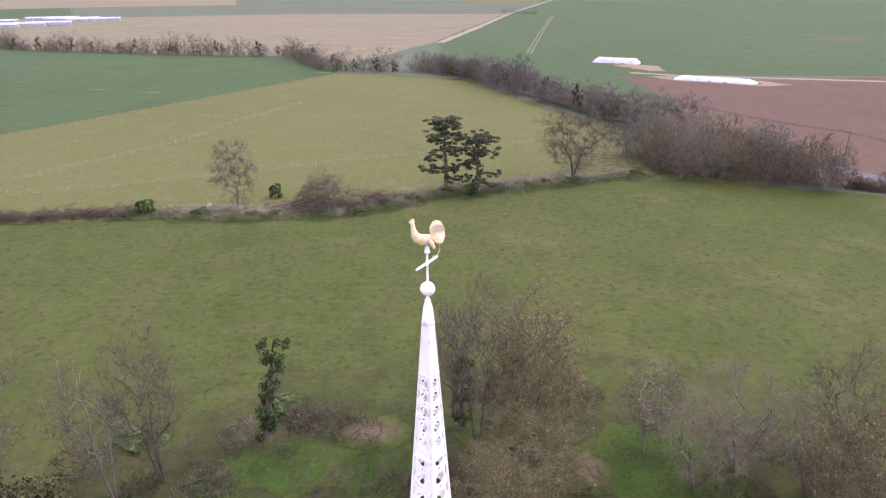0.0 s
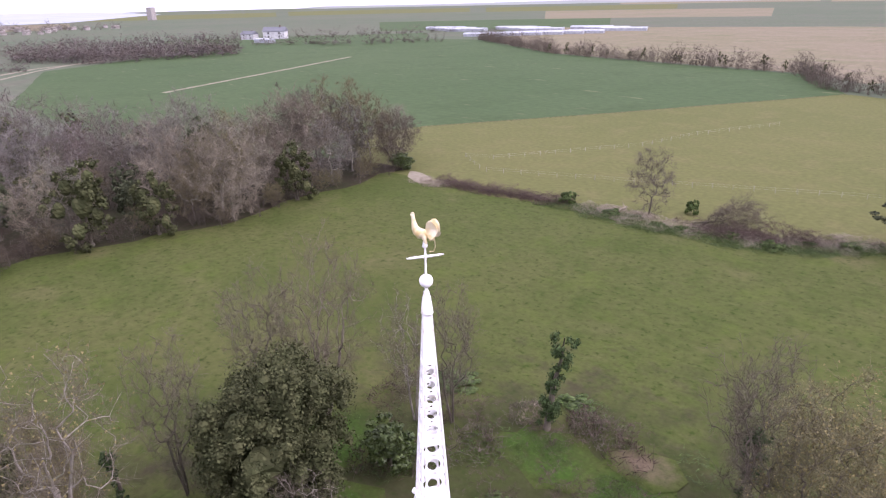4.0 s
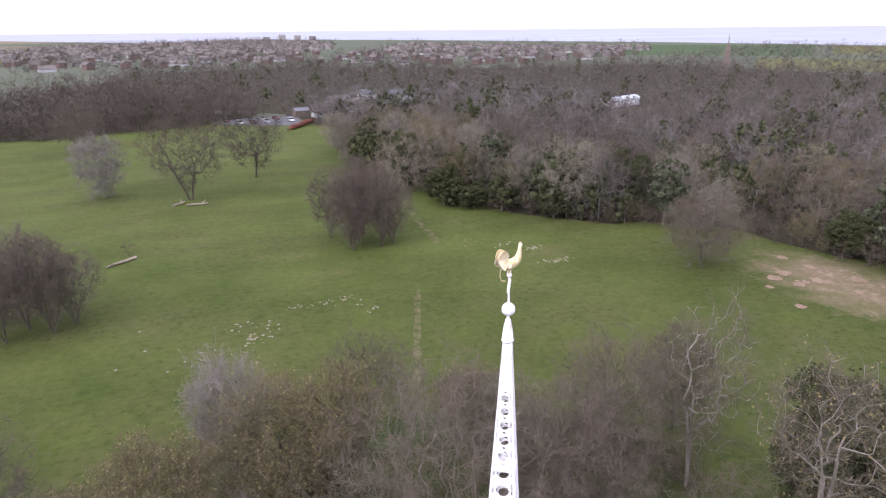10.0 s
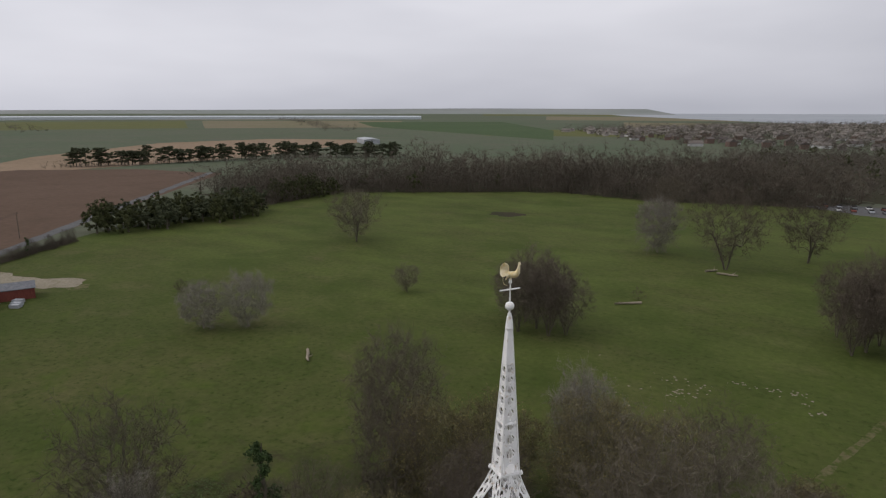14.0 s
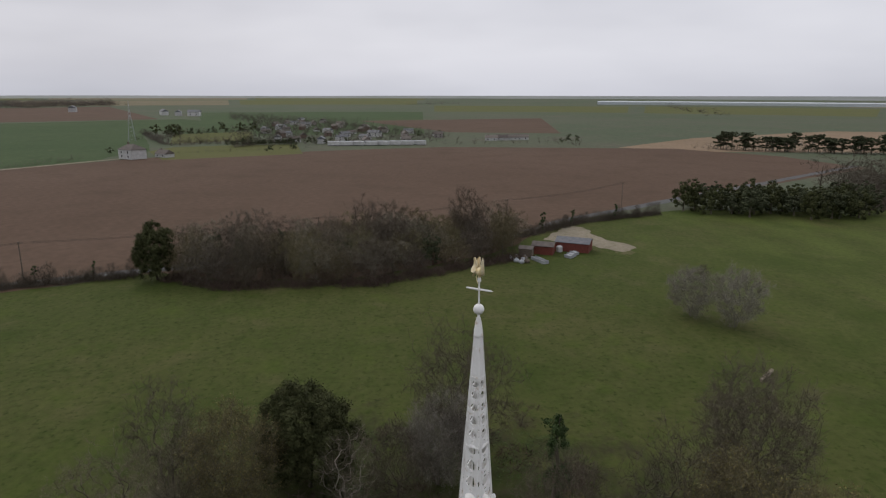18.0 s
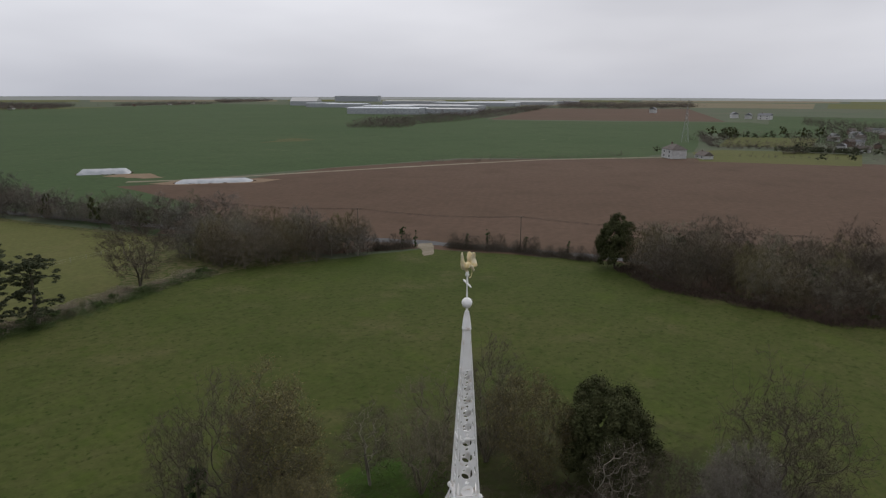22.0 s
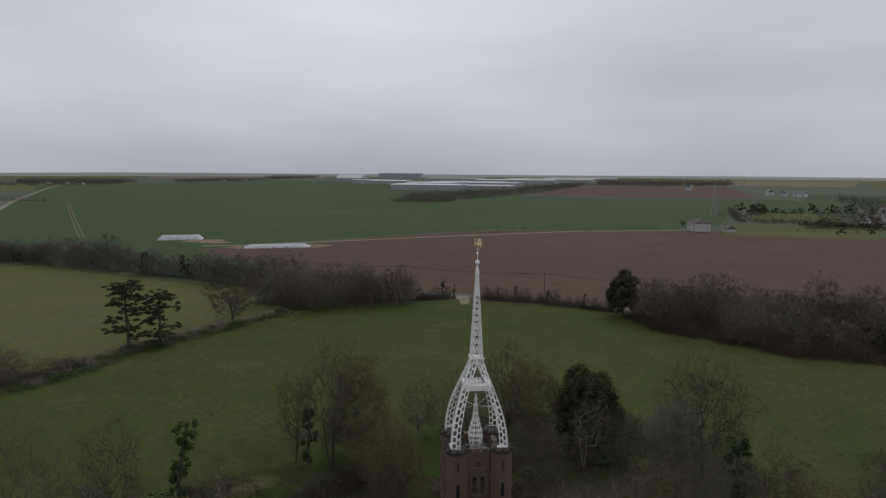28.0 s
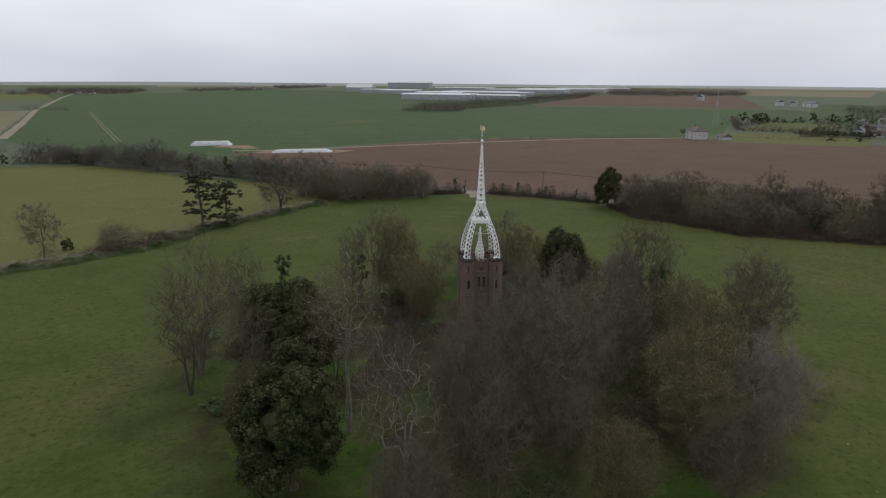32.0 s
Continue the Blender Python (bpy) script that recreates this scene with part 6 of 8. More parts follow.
near = sorted((p for p in pts), key=edge_distance)
deep = near[150:]
for x, y in near[:150]:
    r = rng.random()
    h = rng.uniform(9.5, 17.5) * (1.22 if y > 35 else 1.0)
    if r < 0.3:
        put_leafy(rng.choice(["far_evergreen", "far_evergreen_b"]), x, y, h * 0.9, rng.uniform(0, 360), "dark evergreen tree at the wood's edge", 0, "evergreens of the west wood")
    else:
        put_bare("wood%d" % rng.randrange(5), x, y, h, rng.uniform(0, 360), "leafless tree with brown twigs at the wood's edge", 0, "trees of the west wood")
WOODM = [BARE["wood%d" % i][1] for i in range(5)]
tone = [[], [], [], [], []]
ever = []
for x, y in deep:
    if rng.random() < 0.14 + 0.25 * noise.noise((x / 40, y / 40, 0.9)):
        ever.append((rng.randrange(2), x, y, rng.uniform(0, 6.28), rng.uniform(0.7, 1.08), rng.uniform(0.9, 1.3)))
    elif math.hypot(x, y) < 150:
        tone[rng.randrange(5)].append((0, x, y, rng.uniform(0, 6.28), rng.uniform(0.8, 1.25), rng.uniform(0.9, 1.2)))
    else:
        tone[rng.choice((0, 0, 1, 1, 2, 3, 3, 4))].append((1 + rng.randrange(4), x, y, rng.uniform(0, 6.28), rng.uniform(1.0, 1.4), rng.uniform(1.0, 1.25)))
for i, name in enumerate(("grey_canopy", "russet_canopy", "olive_canopy", "brown_canopy", "pale_canopy")):
    joined(name, [WOODM[i]] + FAR_MESHES, tone[i], M_CANOPY[i], "leafless crowns deep in the west wood")
joined("woodland_evergreens", [LEAFY["tiny_evergreen"][1]] * 2, ever, M_HOLM, "dark evergreen crowns scattered through the west wood")
joined("wood_edge_brush", FAR_MESHES, places(line_fill(FRONT, 2.6, 2.5, 32), 33, 4, 2.5, 6.5, 0.8, 1.2), M_WOODTWIG, "dense brown brushwood along the wood's edge")
# broad evergreen domes standing among the leafless trees
for k, (x, y, h, w) in enumerate(((-41.5, -146, 13.5, 6.5), (-50, -127, 13, 6.0), (-61, -105, 14, 6.0), (-42, -120, 9.5, 4.4), (-36, -154, 13, 5.6), (-45, -139, 12.5, 5.5), (-79, -102, 13, 5.6), (-43, -117.5, 6.5, 3.6), (-52, -110, 8.5, 4.2), (-60, -101, 8, 3.8), (-67, -97, 10, 4.4), (-72, -93.5, 7, 3.6), (-47, -114, 6, 3.6), (-56, -113, 9.5, 4.6), (-84, -90, 8, 4), (-96, -60, 8.5, 4.2), (-97, -48, 9.5, 4.4), (-101, -30, 9, 4.4))):
    put_leafy("far_evergreen" if k % 3 else "holm_b", x, y, h, k * 47, "broad dark evergreen oak at the wood's edge", w, "evergreens of the west wood")
# the low bushy skirt of the wood
for x, y in line_fill(FRONT, 5.0, 1.0, 31):
    put_bare(rng.choice(["scrub", "scrub_b"]), x - 1.5, y, rng.uniform(3, 6.5), rng.uniform(0, 360), "leafless bush at the foot of the wood", 0, "bushes of the wood's edge", 0, "scrub_bush", None, "bush")

SOUTH_WOOD = [(193, -148), (199, -206), (155, -238), (110, -268), (66, -262), (0, -280), (-20, -310), (60, -350), (120, -350), (190, -300), (250, -230), (246, -165)]
joined("south_evergreens", [LEAFY["tiny_evergreen"][1]], [(0, x, y, x, rng.uniform(0.5, 0.9), rng.uniform(0.5, 0.9)) for x, y in fill(SOUTH_WOOD, 34, 19)], M_HOLM, "dark evergreens scattered through the south wood")
sheet("south_wood_floor", SOUTH_WOOD, 0.08, M_WOODFLOOR, "leaf-strewn floor of the wood", "ground", 2.0)
joined("south_wood", FAR_MESHES, places(fill(SOUTH_WOOD, 7.0, 9), 41, 4, 12, 20, 1.0, 1.3) + places(line_fill([(193, -150), (199, -206), (155, -238), (110, -268), (66, -262), (0, -280)], 2.0, 3, 47), 48, 4, 4, 9, 0.8, 1.1), M_WOODTWIG, "tall leafless trees of the wood across the meadow")
PARK = [(-60, -225), (-36, -262), (-30, -300), (0, -330), (100, -420), (60, -640), (-100, -690), (-260, -560), (-420, -560), (-480, -330), (-440, -240), (-330, -150), (-300, -190), (-150, -200)]
sheet("park_floor", PARK, 0.06, M_WOODFLOOR, "leaf-strewn floor of the parkland", "ground", 2.0, 15)
joined("park_woodland", FAR_MESHES[:1] + FAR_LOW, places([p for p in fill(PARK, 13, 15) if math.hypot(p[0] + 95, p[1] + 322) > 17 and math.hypot(p[0] + 187, p[1] + 262) > 22], 42, 4, 10, 15, 1.0, 1.5), M_TWIGF, "leafless trees of the parkland stretching to the town")
joined("park_grove", FAR_MESHES, places(fill([(-56, -226), (-40, -258), (-40, -278), (-70, -290), (-112, -302), (-150, -300), (-175, -250), (-150, -205)], 8.5, 251), 252, 4, 12, 17, 1.1, 1.5), M_CANOPY[0], "leafless trees of the grove before the great house")
joined("park_grove_evergreens", [LEAFY["tiny_evergreen"][1]], [(0, x, y, x, rng.uniform(0.8, 1.25), rng.uniform(1.0, 1.5)) for x, y in fill([(-50, -226), (-38, -262), (-66, -292), (-112, -304), (-150, -296), (-150, -210)], 19, 253)], M_HOLM, "dark evergreens of the grove before the great house")
joined("park_evergreens", [LEAFY["tiny_evergreen"][1]] * 2, [(rng.randrange(2), x, y, rng.uniform(0, 6), rng.uniform(0.5, 0.95), rng.uniform(0.7, 1.0)) for x, y in fill(PARK, 48, 16)], M_HOLM, "dark evergreens among the parkland trees")
EAST_SCRUB = [(112, 58), (104, 45), (107, 14), (129, -19), (150, -22), (150, 10), (138, 40), (128, 60)]
for i, (x, y) in enumerate(fill(EAST_SCRUB, 5.2, 11)):
    r = rng.random()
    if r < 0.12:
        put_leafy("far_evergreen_b", x, y, rng.uniform(5, 8), i * 40, "dark ivied evergreen of the thicket", 2.6, "evergreens of the east thicket")
    else:
        put_bare(rng.choice(["scrub", "scrub_b", "wood0", "wood2", "wood1", "wood3"]), x, y, rng.uniform(5.5, 11.5), rng.uniform(0, 360), "leafless scrubby tree of the thicket", rng.uniform(3.2, 5.2), "trees of the east thicket")
joined("thicket_brush", FAR_MESHES, places(fill([(112, 56), (106, 45), (109, 14), (130, -17), (148, -20), (148, 8), (136, 40), (127, 58)], 4.2, 12), 45, 4, 3.0, 6.0, 1.1, 1.5), M_WOODTWIG, "dense dark brushwood filling the thicket")
joined("thicket_foot", TANGLE, [(i % 4, x, y, i * 1.7, rng.uniform(0.8, 1.5), rng.uniform(0.8, 1.2)) for i, (x, y) in enumerate(line_fill([(112, 58), (105, 45), (107, 14), (128, -19)], 0.7, 1.4, 46))], M_BRAMBLE, "dark brambles along the thicket's foot", "brambles")
put_bare("wood1", 126, 16, 15.5, 100, "taller leafless round tree in the thicket", 6.0)
put_leafy("holm_b", 111, 60, 12.3, 30, "round dark evergreen tree at the field's edge", 4.6)
put_bare("oak_far", 141, -8, 15.5, 30, "tall leafless tree in the thicket", 4.5)
for x, y in fill([(181, -92), (174, -128), (184, -150), (200, -140), (200, -92), (190, -78)], 6.5, 3):
    put_leafy(rng.choice(["far_evergreen", "far_evergreen_b"]), x, y, rng.uniform(7, 11.5), rng.uniform(0, 360), "dark evergreen tree at the meadow's edge", 4.6, "evergreens by the meadow")
for x, y in fill([(200, -145), (205, -200), (190, -215), (196, -150)], 9, 6):
    put_leafy("far_evergreen", x, y, rng.uniform(8, 12), 0, "dark evergreen tree at the wood's corner", 4.4, "evergreens by the meadow")
for i, (x, y) in enumerate(fill([(44, 119), (66, 111), (78, 109), (82, 116), (70, 126), (60, 150), (40, 138)], 4.6, 4)):
    put_bare(rng.choice(["wood0", "wood1", "wood2", "wood4", "scrub_b"]), x, y, rng.uniform(6.5, 11.5), rng.uniform(0, 360), "leafless hedgerow tree beside the field", rng.uniform(3.4, 5.0), "trees of the north hedge")
HEDGE = line_fill([(80, 112), (90, 108)], 0.5, 0.9, 24) + line_fill([(97, 101), (106, 86), (113, 66)], 0.5, 0.8, 25) + line_fill([(152, -24), (172, -45), (186, -74)], 0.5, 1.0, 26)
joined("field_hedge", [TANGLE[0], BARE["scrub"][1]], [(0, x, y, x * 3, rng.uniform(0.8, 1.7), rng.uniform(0.5, 0.9)) for x, y in HEDGE] + [(1, x, y, x * 3, rng.uniform(0.25, 0.5), 0.35) for x, y in HEDGE[::6]], M_WOODTWIG, "low leafless hedge beside the road", "hedge")
for k, (x, y, h) in enumerate(((91, 107, 4.6), (88.5, 109.5, 5.5), (100, 97, 4.4), (103.5, 93, 5.0), (108, 84, 4.0), (112, 74, 4.0), (158, -31, 6.0), (168, -42, 5.0), (178, -58, 5.0))):
    ivy_tree(x, y, h, 0.2, 130 + k, "narrow ivy-clad stump rising out of the hedge")
joined("hedge_brush", FAR_MESHES, places(fill([(44, 121), (66, 113), (78, 110), (82, 115), (70, 126), (60, 150), (44, 140)], 3.6, 13), 49, 4, 3, 5.5, 1.0, 1.4), M_WOODTWIG, "dense brown brushwood of the north hedge", "hedge")
NEARB = places(line_fill([(62, 158), (52, 172), (36, 212), (14, 258), (2, 285), (-16, 300)], 2.4, 5, 21), 43, 5, 6.5, 13, 1.0, 1.5, 14.0)
for i in range(5):
    joined("boundary_trees", [WOODM[i]], [(0,) + p[1:] for p in NEARB if p[0] == i], M_CANOPY[i], "leafless trees along the paddock's boundary")
joined("field_boundary_trees", FAR_MESHES, places(line_fill([(2, 285), (-30, 296), (-60, 300), (-92, 362), (-200, 385), (-280, 408), (-448, 518)], 2.0, 6, 22), 44, 4, 6, 13, 0.9, 1.3), M_WOODTWIG, "leafless trees and bushes of the field boundary")
joined("boundary_brush", FAR_LOW, places(line_fill([(62, 158), (52, 172), (36, 212), (14, 258), (2, 285), (-16, 300), (-60, 300), (-92, 362), (-200, 385), (-280, 408), (-448, 518)], 1.3, 5, 29), 30, 3, 3, 7, 0.9, 1.3), M_WOODTWIG, "low brushwood under the field boundary trees", "hedge")
joined("boundary_evergreens", [LEAFY["tiny_evergreen"][1]], [(0, x, y, x, rng.uniform(0.4, 0.8), rng.uniform(0.35, 0.6)) for x, y in line_fill([(50, 175), (14, 260), (-50, 300), (-92, 362), (-280, 408)], 16, 3, 28)], M_HOLM, "small evergreens in the field boundary")
# single trees and clumps of the meadow
put_bare("oak_far", 25.5, 118.5, 14, 20, "leafless spreading tree at the meadow's edge", 8.4)
for x, y, h, k in ((34.5, -79.5, 15.5, 0), (31, -77, 14, 1), (38, -82, 14, 2), (41.5, -83.5, 11, 3), (28.5, -79, 11.5, 4), (36.5, -76, 12.5, 5), (33.5, -84, 12, 6)):
    put_bare("multi", x, y, h, k * 57, "leafless tree of a round clump in the meadow", 4.6, "trees of the meadow clump")
for x, y, h, k in ((-17, -99, 17, 0), (-20.5, -96, 15, 1), (-12.5, -105, 14, 2), (-23, -97, 13, 3), (-19, -104, 15, 4), (-15, -96, 13, 5), (-22, -101, 15.5, 6), (-16, -102, 15, 7)):
    put_bare("multi", x, y, h, k * 71, "leafless tree of a dense clump by the wood", 4.6, "trees of the clump by the wood")
put_bare("oak_far", -107, 93, 13, 40, "leafless spreading tree at the corner of the wood", 7.0)
put_bare("wood1", -113, 99, 13, 140, "leafless round tree at the corner of the wood", 6.0)
put_bare("wood0", -120, 104, 13, 220, "leafless round tree at the corner of the wood", 6.0)
for k, (x, y) in enumerate(fill([(-34, -128), (-30, -160), (-30, -200), (-60, -215), (-52, -190), (-46, -130)], 7.0, 18)):
    if k % 3 == 2:
        put_leafy("far_evergreen", x, y, 9.5 + k % 4, k * 50, "dark evergreen tree at the wood's eastern end", 0, "evergreens of the west wood")
    else:
        put_bare("wood%d" % (k % 5), x, y, 11 + 1.3 * (k % 4), k * 61, "leafless tree at the wood's eastern end", 0, "trees of the west wood")
put_bare("oak_b", -69, -66, 13.5, 70, "leafless round tree with red-brown twigs by the wood", 7.0)
for x, y, h, kind, r in ((13.4, -147, 21, "oak_far", 10), (-3.5, -167, 18, "oak_far", 9.5), (33.5, -158, 15, "willow_far", 7), (48, -226, 15, "oak_far", 8), (114.5, -122, 16, "oak_far", 9), (119, -127, 15, "wood0", 5), (80, -51, 10.0, "willow_far", 4.6), (86, -45.5, 8.8, "willow_far", 4.4), (150, -242, 6, "scrub", 2.5)):
    put_bare(kind, x, y, h, (x * 37) % 360, "leafless tree standing alone in the meadow", r)
put_bare("multi", 69, -86, 6.3, 0, "small dark leafless bush in the meadow", 3.2, "", 0, "meadow_bush", None, "bush")
put_bare("scrub", 110, -58, 3, 0, "small dark leafless bush in the meadow", 1.6, "", 0, "meadow_bush", None, "bush")
put_bare("shrub", 24, -108, 3, 0, "low brown bush beside a fallen log", 1.8, "", 0, "meadow_bush", None, "bush")
# the meadow's north edge: fallen tree, bramble bank, rough weeds
put_bare("oak", -31, 96.5, 13, -62, "fallen leafless tree lying at the meadow's edge", 3.0, "", 1.2, "fallen_tree", -80)
put_bare("ash", -30, 97.5, 11, -40, "fallen dead tree lying beside another", 2.6, "", 1.0, "fallen_tree", -74)
put_bare("shrub", -21, 99, 3.4, 10, "heap of brown fallen branches at the meadow's edge", 3.6, "", 0, "fallen_branches", None, "bush")
for x, y, h_, r_ in ((-26, 97.5, 3.2, 4.2), (-22.5, 96.5, 2.6, 3.8), (-13, 102, 2.4, 3.4), (-18, 98, 3.4, 4.0)):
    put_bare("shrub", x, y, h_, x * 41, "heap of brown fallen branches at the meadow's edge", r_, "fallen branches of the bank", 0, "fallen_branches", None, "bush")
put_bare("shrub", -17, 100.5, 3.0, 100, "heap of brown fallen branches at the meadow's edge", 3.4, "", 0, "fallen_branches", None, "bush")
put_bare("wood0", -40.5, 98, 12.6, 10, "leafless tree at the meadow's edge", 4.6)
for i, (x, y) in enumerate(line_fill([(-87, 90), (-72, 91), (-57, 95)], 0.9, 1.6, 61) + line_fill([(-30, 96), (-20, 98), (-12, 103)], 0.9, 2.0, 62)):
    put_bare("shrub", x, y, rng.uniform(1.0, 2.4), i * 77, "dark bramble bush of the bank", 2.4, "brambles of the bank", 0, "bramble_bush", None, "bush")
joined("bank_tangle", TANGLE, [(i % 4, x, y, i * 1.3, rng.uniform(0.3, 0.95), rng.uniform(0.6, 1.2)) for i, (x, y) in enumerate(line_fill([(-88, 90), (-72, 91), (-56, 95)], 0.7, 2.2, 64) + line_fill([(-34, 97), (-20, 98), (-12, 102)], 0.9, 2.2, 65) + line_fill([(-6, 108), (6, 110), (22, 116)], 2.6, 2.2, 68))], M_BRAMBLE, "dark tangle of brambles along the meadow's north bank", "brambles")
joined("bank_grass", TANGLE, [(i % 4, x, y, i * 1.7, rng.uniform(0.3, 0.6), rng.uniform(0.6, 1.2)) for i, (x, y) in enumerate(line_fill([(-92, 88), (-86, 89)], 0.5, 2.0, 69) + line_fill([(-52, 95), (-36, 95), (-16, 99), (-4, 108), (16, 115), (40, 122)], 0.5, 3.2, 66))], M_DEAD, "pale dry grass along the meadow's north bank", "grass")
joined("bank_weeds", TANGLE, [(i % 4, x, y, i * 1.9, rng.uniform(0.25, 0.55), rng.uniform(0.6, 1.2)) for i, (x, y) in enumerate(line_fill([(-60, 93), (-50, 93), (-36, 92), (-16, 96), (-4, 105), (16, 112), (40, 120)], 0.4, 2.2, 67))], M_WEED, "lush green weeds along the meadow's north bank", "weeds")
for i, (x, y) in enumerate(line_fill([(-50, 93), (-36, 93), (-16, 97), (-4, 107), (16, 114), (40, 121)], 3.0, 1.6, 63)):
    if i % 2 == 0:
        put_bare("shrub_pale", x, y, rng.uniform(1.0, 2.0), i * 31, "pale dry stems along the meadow's edge", rng.uniform(1.2, 2.2), "dry stems of the bank", 0, "dry_shrub", None, "bush")
    else:
        put_leafy("weed_bush", x, y, rng.uniform(0.5, 1.1), i * 50, "low green weeds along the meadow's edge", rng.uniform(1.2, 2.4), "green weeds of the bank", "green_weeds", "bush")
put_leafy("weed_bush", -35, 104, 2.6, 20, "olive green bush beside the bank", 1.6, "", "green_bush", "bush")
put_leafy("weed_bush", -57, 95, 2.2, 20, "olive green bush beside the bank", 2.2, "", "green_bush", "bush")
put_leafy("laurel", -103, 92, 4.5, 0, "bright green bush at the corner of the wood", 3.4, "", "green_bush", "bush")
put_leafy("laurel", 3.6, 105.6, 2.0, 40, "small round dark bush under the pines", 1.2, "", "round_bush", "bush")

# ---- fences, sheds and farm things ----
def fence(name, line, spacing, label, h=1.15, post=0.035, wires=(0.6, 1.1), wood=M_FENCE):
    t = thing(name, label, "fence", pose(line[0][0], line[0][1], 0))
    pts = []
    for (x0, y0), (x1, y1) in zip(line, line[1:]):
        n = max(1, int(math.hypot(x1 - x0, y1 - y0) / spacing))
        pts += [(x0 + (x1 - x0) * i / n, y0 + (y1 - y0) * i / n) for i in range(n)]
    pts.append(line[-1])
    g = Geo()
    g.add([(-post, -post, -0.1), (post, -post, -0.1), (post, post, -0.1), (-post, post, -0.1), (-post, -post, h), (post, -post, h), (post, post, h), (-post, post, h), (0, 0, h + 0.05)], [(0, 1, 5, 4), (1, 2, 6, 5), (2, 3, 7, 6), (3, 0, 4, 7), (4, 5, 8), (5, 6, 8), (6, 7, 8), (7, 4, 8)])
    me = g.mesh("post", wood)
    ox, oy = line[0]
    for x, y in pts:
        o = part("post", me, None, t)
        o.location = (x - ox, y - oy, 0)
    for z in wires:
        g = Geo()
        g.tube([(x - ox, y - oy, z) for x, y in pts], [0.012] * len(pts), 3)
        part("tape", g.mesh("tape", wood), None, t)


fence("paddock_fence", [(-89, 105), (-100, 112), (-93, 115), (-84, 130), (-71, 153), (-66, 177), (-53, 207)], 4.0, "line of pale posts and tape across the paddock")
fence("paddock_fence", [(-86, 104), (-54, 117), (-17, 134), (8, 144), (21, 151), (40, 158)], 4.0, "pale posts and tape along the paddock's near side")
fence("meadow_fence", [(113, 57), (106, 46), (106, 30), (109, 14), (120, -6), (128, -18)], 3.0, "dark posts and wire along the thicket", 1.0, 0.05, (0.6, 1.0), M_POST)


def gable_house(w, d, h, rise, wall, roof, chimney=True, hip=0.0):
    """Meshes of a house: walls, roof with eaves, chimney."""
    g = Geo()
    g.add([(-w, -d, 0), (w, -d, 0), (w, d, 0), (-w, d, 0), (-w, -d, h), (w, -d, h), (w, d, h), (-w, d, h), (-w * (1 - hip), 0, h + rise), (w * (1 - hip), 0, h + rise)], [(0, 1, 5, 4), (1, 2, 6, 5), (2, 3, 7, 6), (3, 0, 4, 7), (4, 8, 7), (5, 6, 9)])
    r = Geo()
    e, t = 0.35, 0.18
    a, b = w + e, d + e
    k = h - rise * e / d
    ridge = a * (1 - hip * 1.05)
    r.add([(-a, -b, k), (a, -b, k), (a, b, k), (-a, b, k), (-ridge, 0, h + rise), (ridge, 0, h + rise), (-a, -b, k + t), (a, -b, k + t), (a, b, k + t), (-a, b, k + t), (-ridge, 0, h + rise + t), (ridge, 0, h + rise + t)], [(6, 7, 11, 10), (8, 9, 10, 11), (9, 6, 10), (7, 8, 11), (0, 1, 7, 6), (1, 2, 8, 7), (2, 3, 9, 8), (3, 0, 6, 9)])
    c = Geo()
    c.box(w * 0.45, -0.35, h, w * 0.45 + 0.7, 0.35, h + rise + 1.0)
    c.box(w * 0.45 - 0.06, -0.41, h + rise + 1.0, w * 0.45 + 0.76, 0.41, h + rise + 1.12)
    wn = Geo()
    wn.box(-0.55, -0.03, 0, 0.55, 0.02, 1.15)
    return g.mesh("wall", wall), r.mesh("roof", roof), c.mesh("chimney", M_BRICK) if chimney else None, wn.mesh("window", M_DARK), (w, d, h)


HOUSES = [gable_house(5, 3.6, 4.8, 2.6, M_WALLR, M_ROOFR), gable_house(6.5, 4, 2.8, 2.8, M_RENDER, M_ROOFR), gable_house(4.2, 3.8, 5.0, 2.4, M_BRICK, M_ROOFR), gable_house(7.5, 4, 5.0, 2.6, M_RENDER, M_LEAD), gable_house(6.0, 4.5, 5.2, 2.6, M_RENDER, M_ROOFR, True, 0.55)]


def put_house(i, x, y, turn, label, group="", scale=1.0, windows=True, name="house"):
    wall, roof, ch, win, (w, d, h) = HOUSES[i]
    t = thing(name, label, "house", pose(x, y, 0, 0, 0, turn) @ Matrix.Scale(scale, 4), group)
    part("wall", wall, None, t)
    part("roof", roof, None, t)
    if ch:
        part("chimney", ch, None, t)
    if windows:
        for k in (-1, 1):
            for z in ((0.9, 3.2) if h > 4 else (0.9,)):
                for side in (-1, 1):
                    o = part("window", win, None, t)
                    o.matrix_basis = pose(k * w * 0.5, side * d, z, 0, 0, 0 if side < 0 else 180)
    return t


put_house(4, 371, 179, 55, "large cream house with hipped tiled roof by the ploughed field", "", 1.1)
put_house(1, 381, 164, 55, "low white outbuilding beside the large house", "", 0.8)
HR = random.Random(31)
for k, (x, y) in enumerate(fill([(494, 145), (492, 111), (484, 62), (478, 0), (574, -18), (640, 30), (786, 95), (900, 180), (760, 190), (600, 170)], 34, 51)):
    put_house(HR.randrange(4), x, y, HR.uniform(0, 180), "small house in the village across the fields", "houses of the village", HR.uniform(0.6, 0.8), k < 24)
for k in range(4):
    put_house(1, 526 + k * 3, -52 - k * 9, 80 + k * 4, "white cottage with dark gables beyond the ploughed field", "white cottages", 0.8)
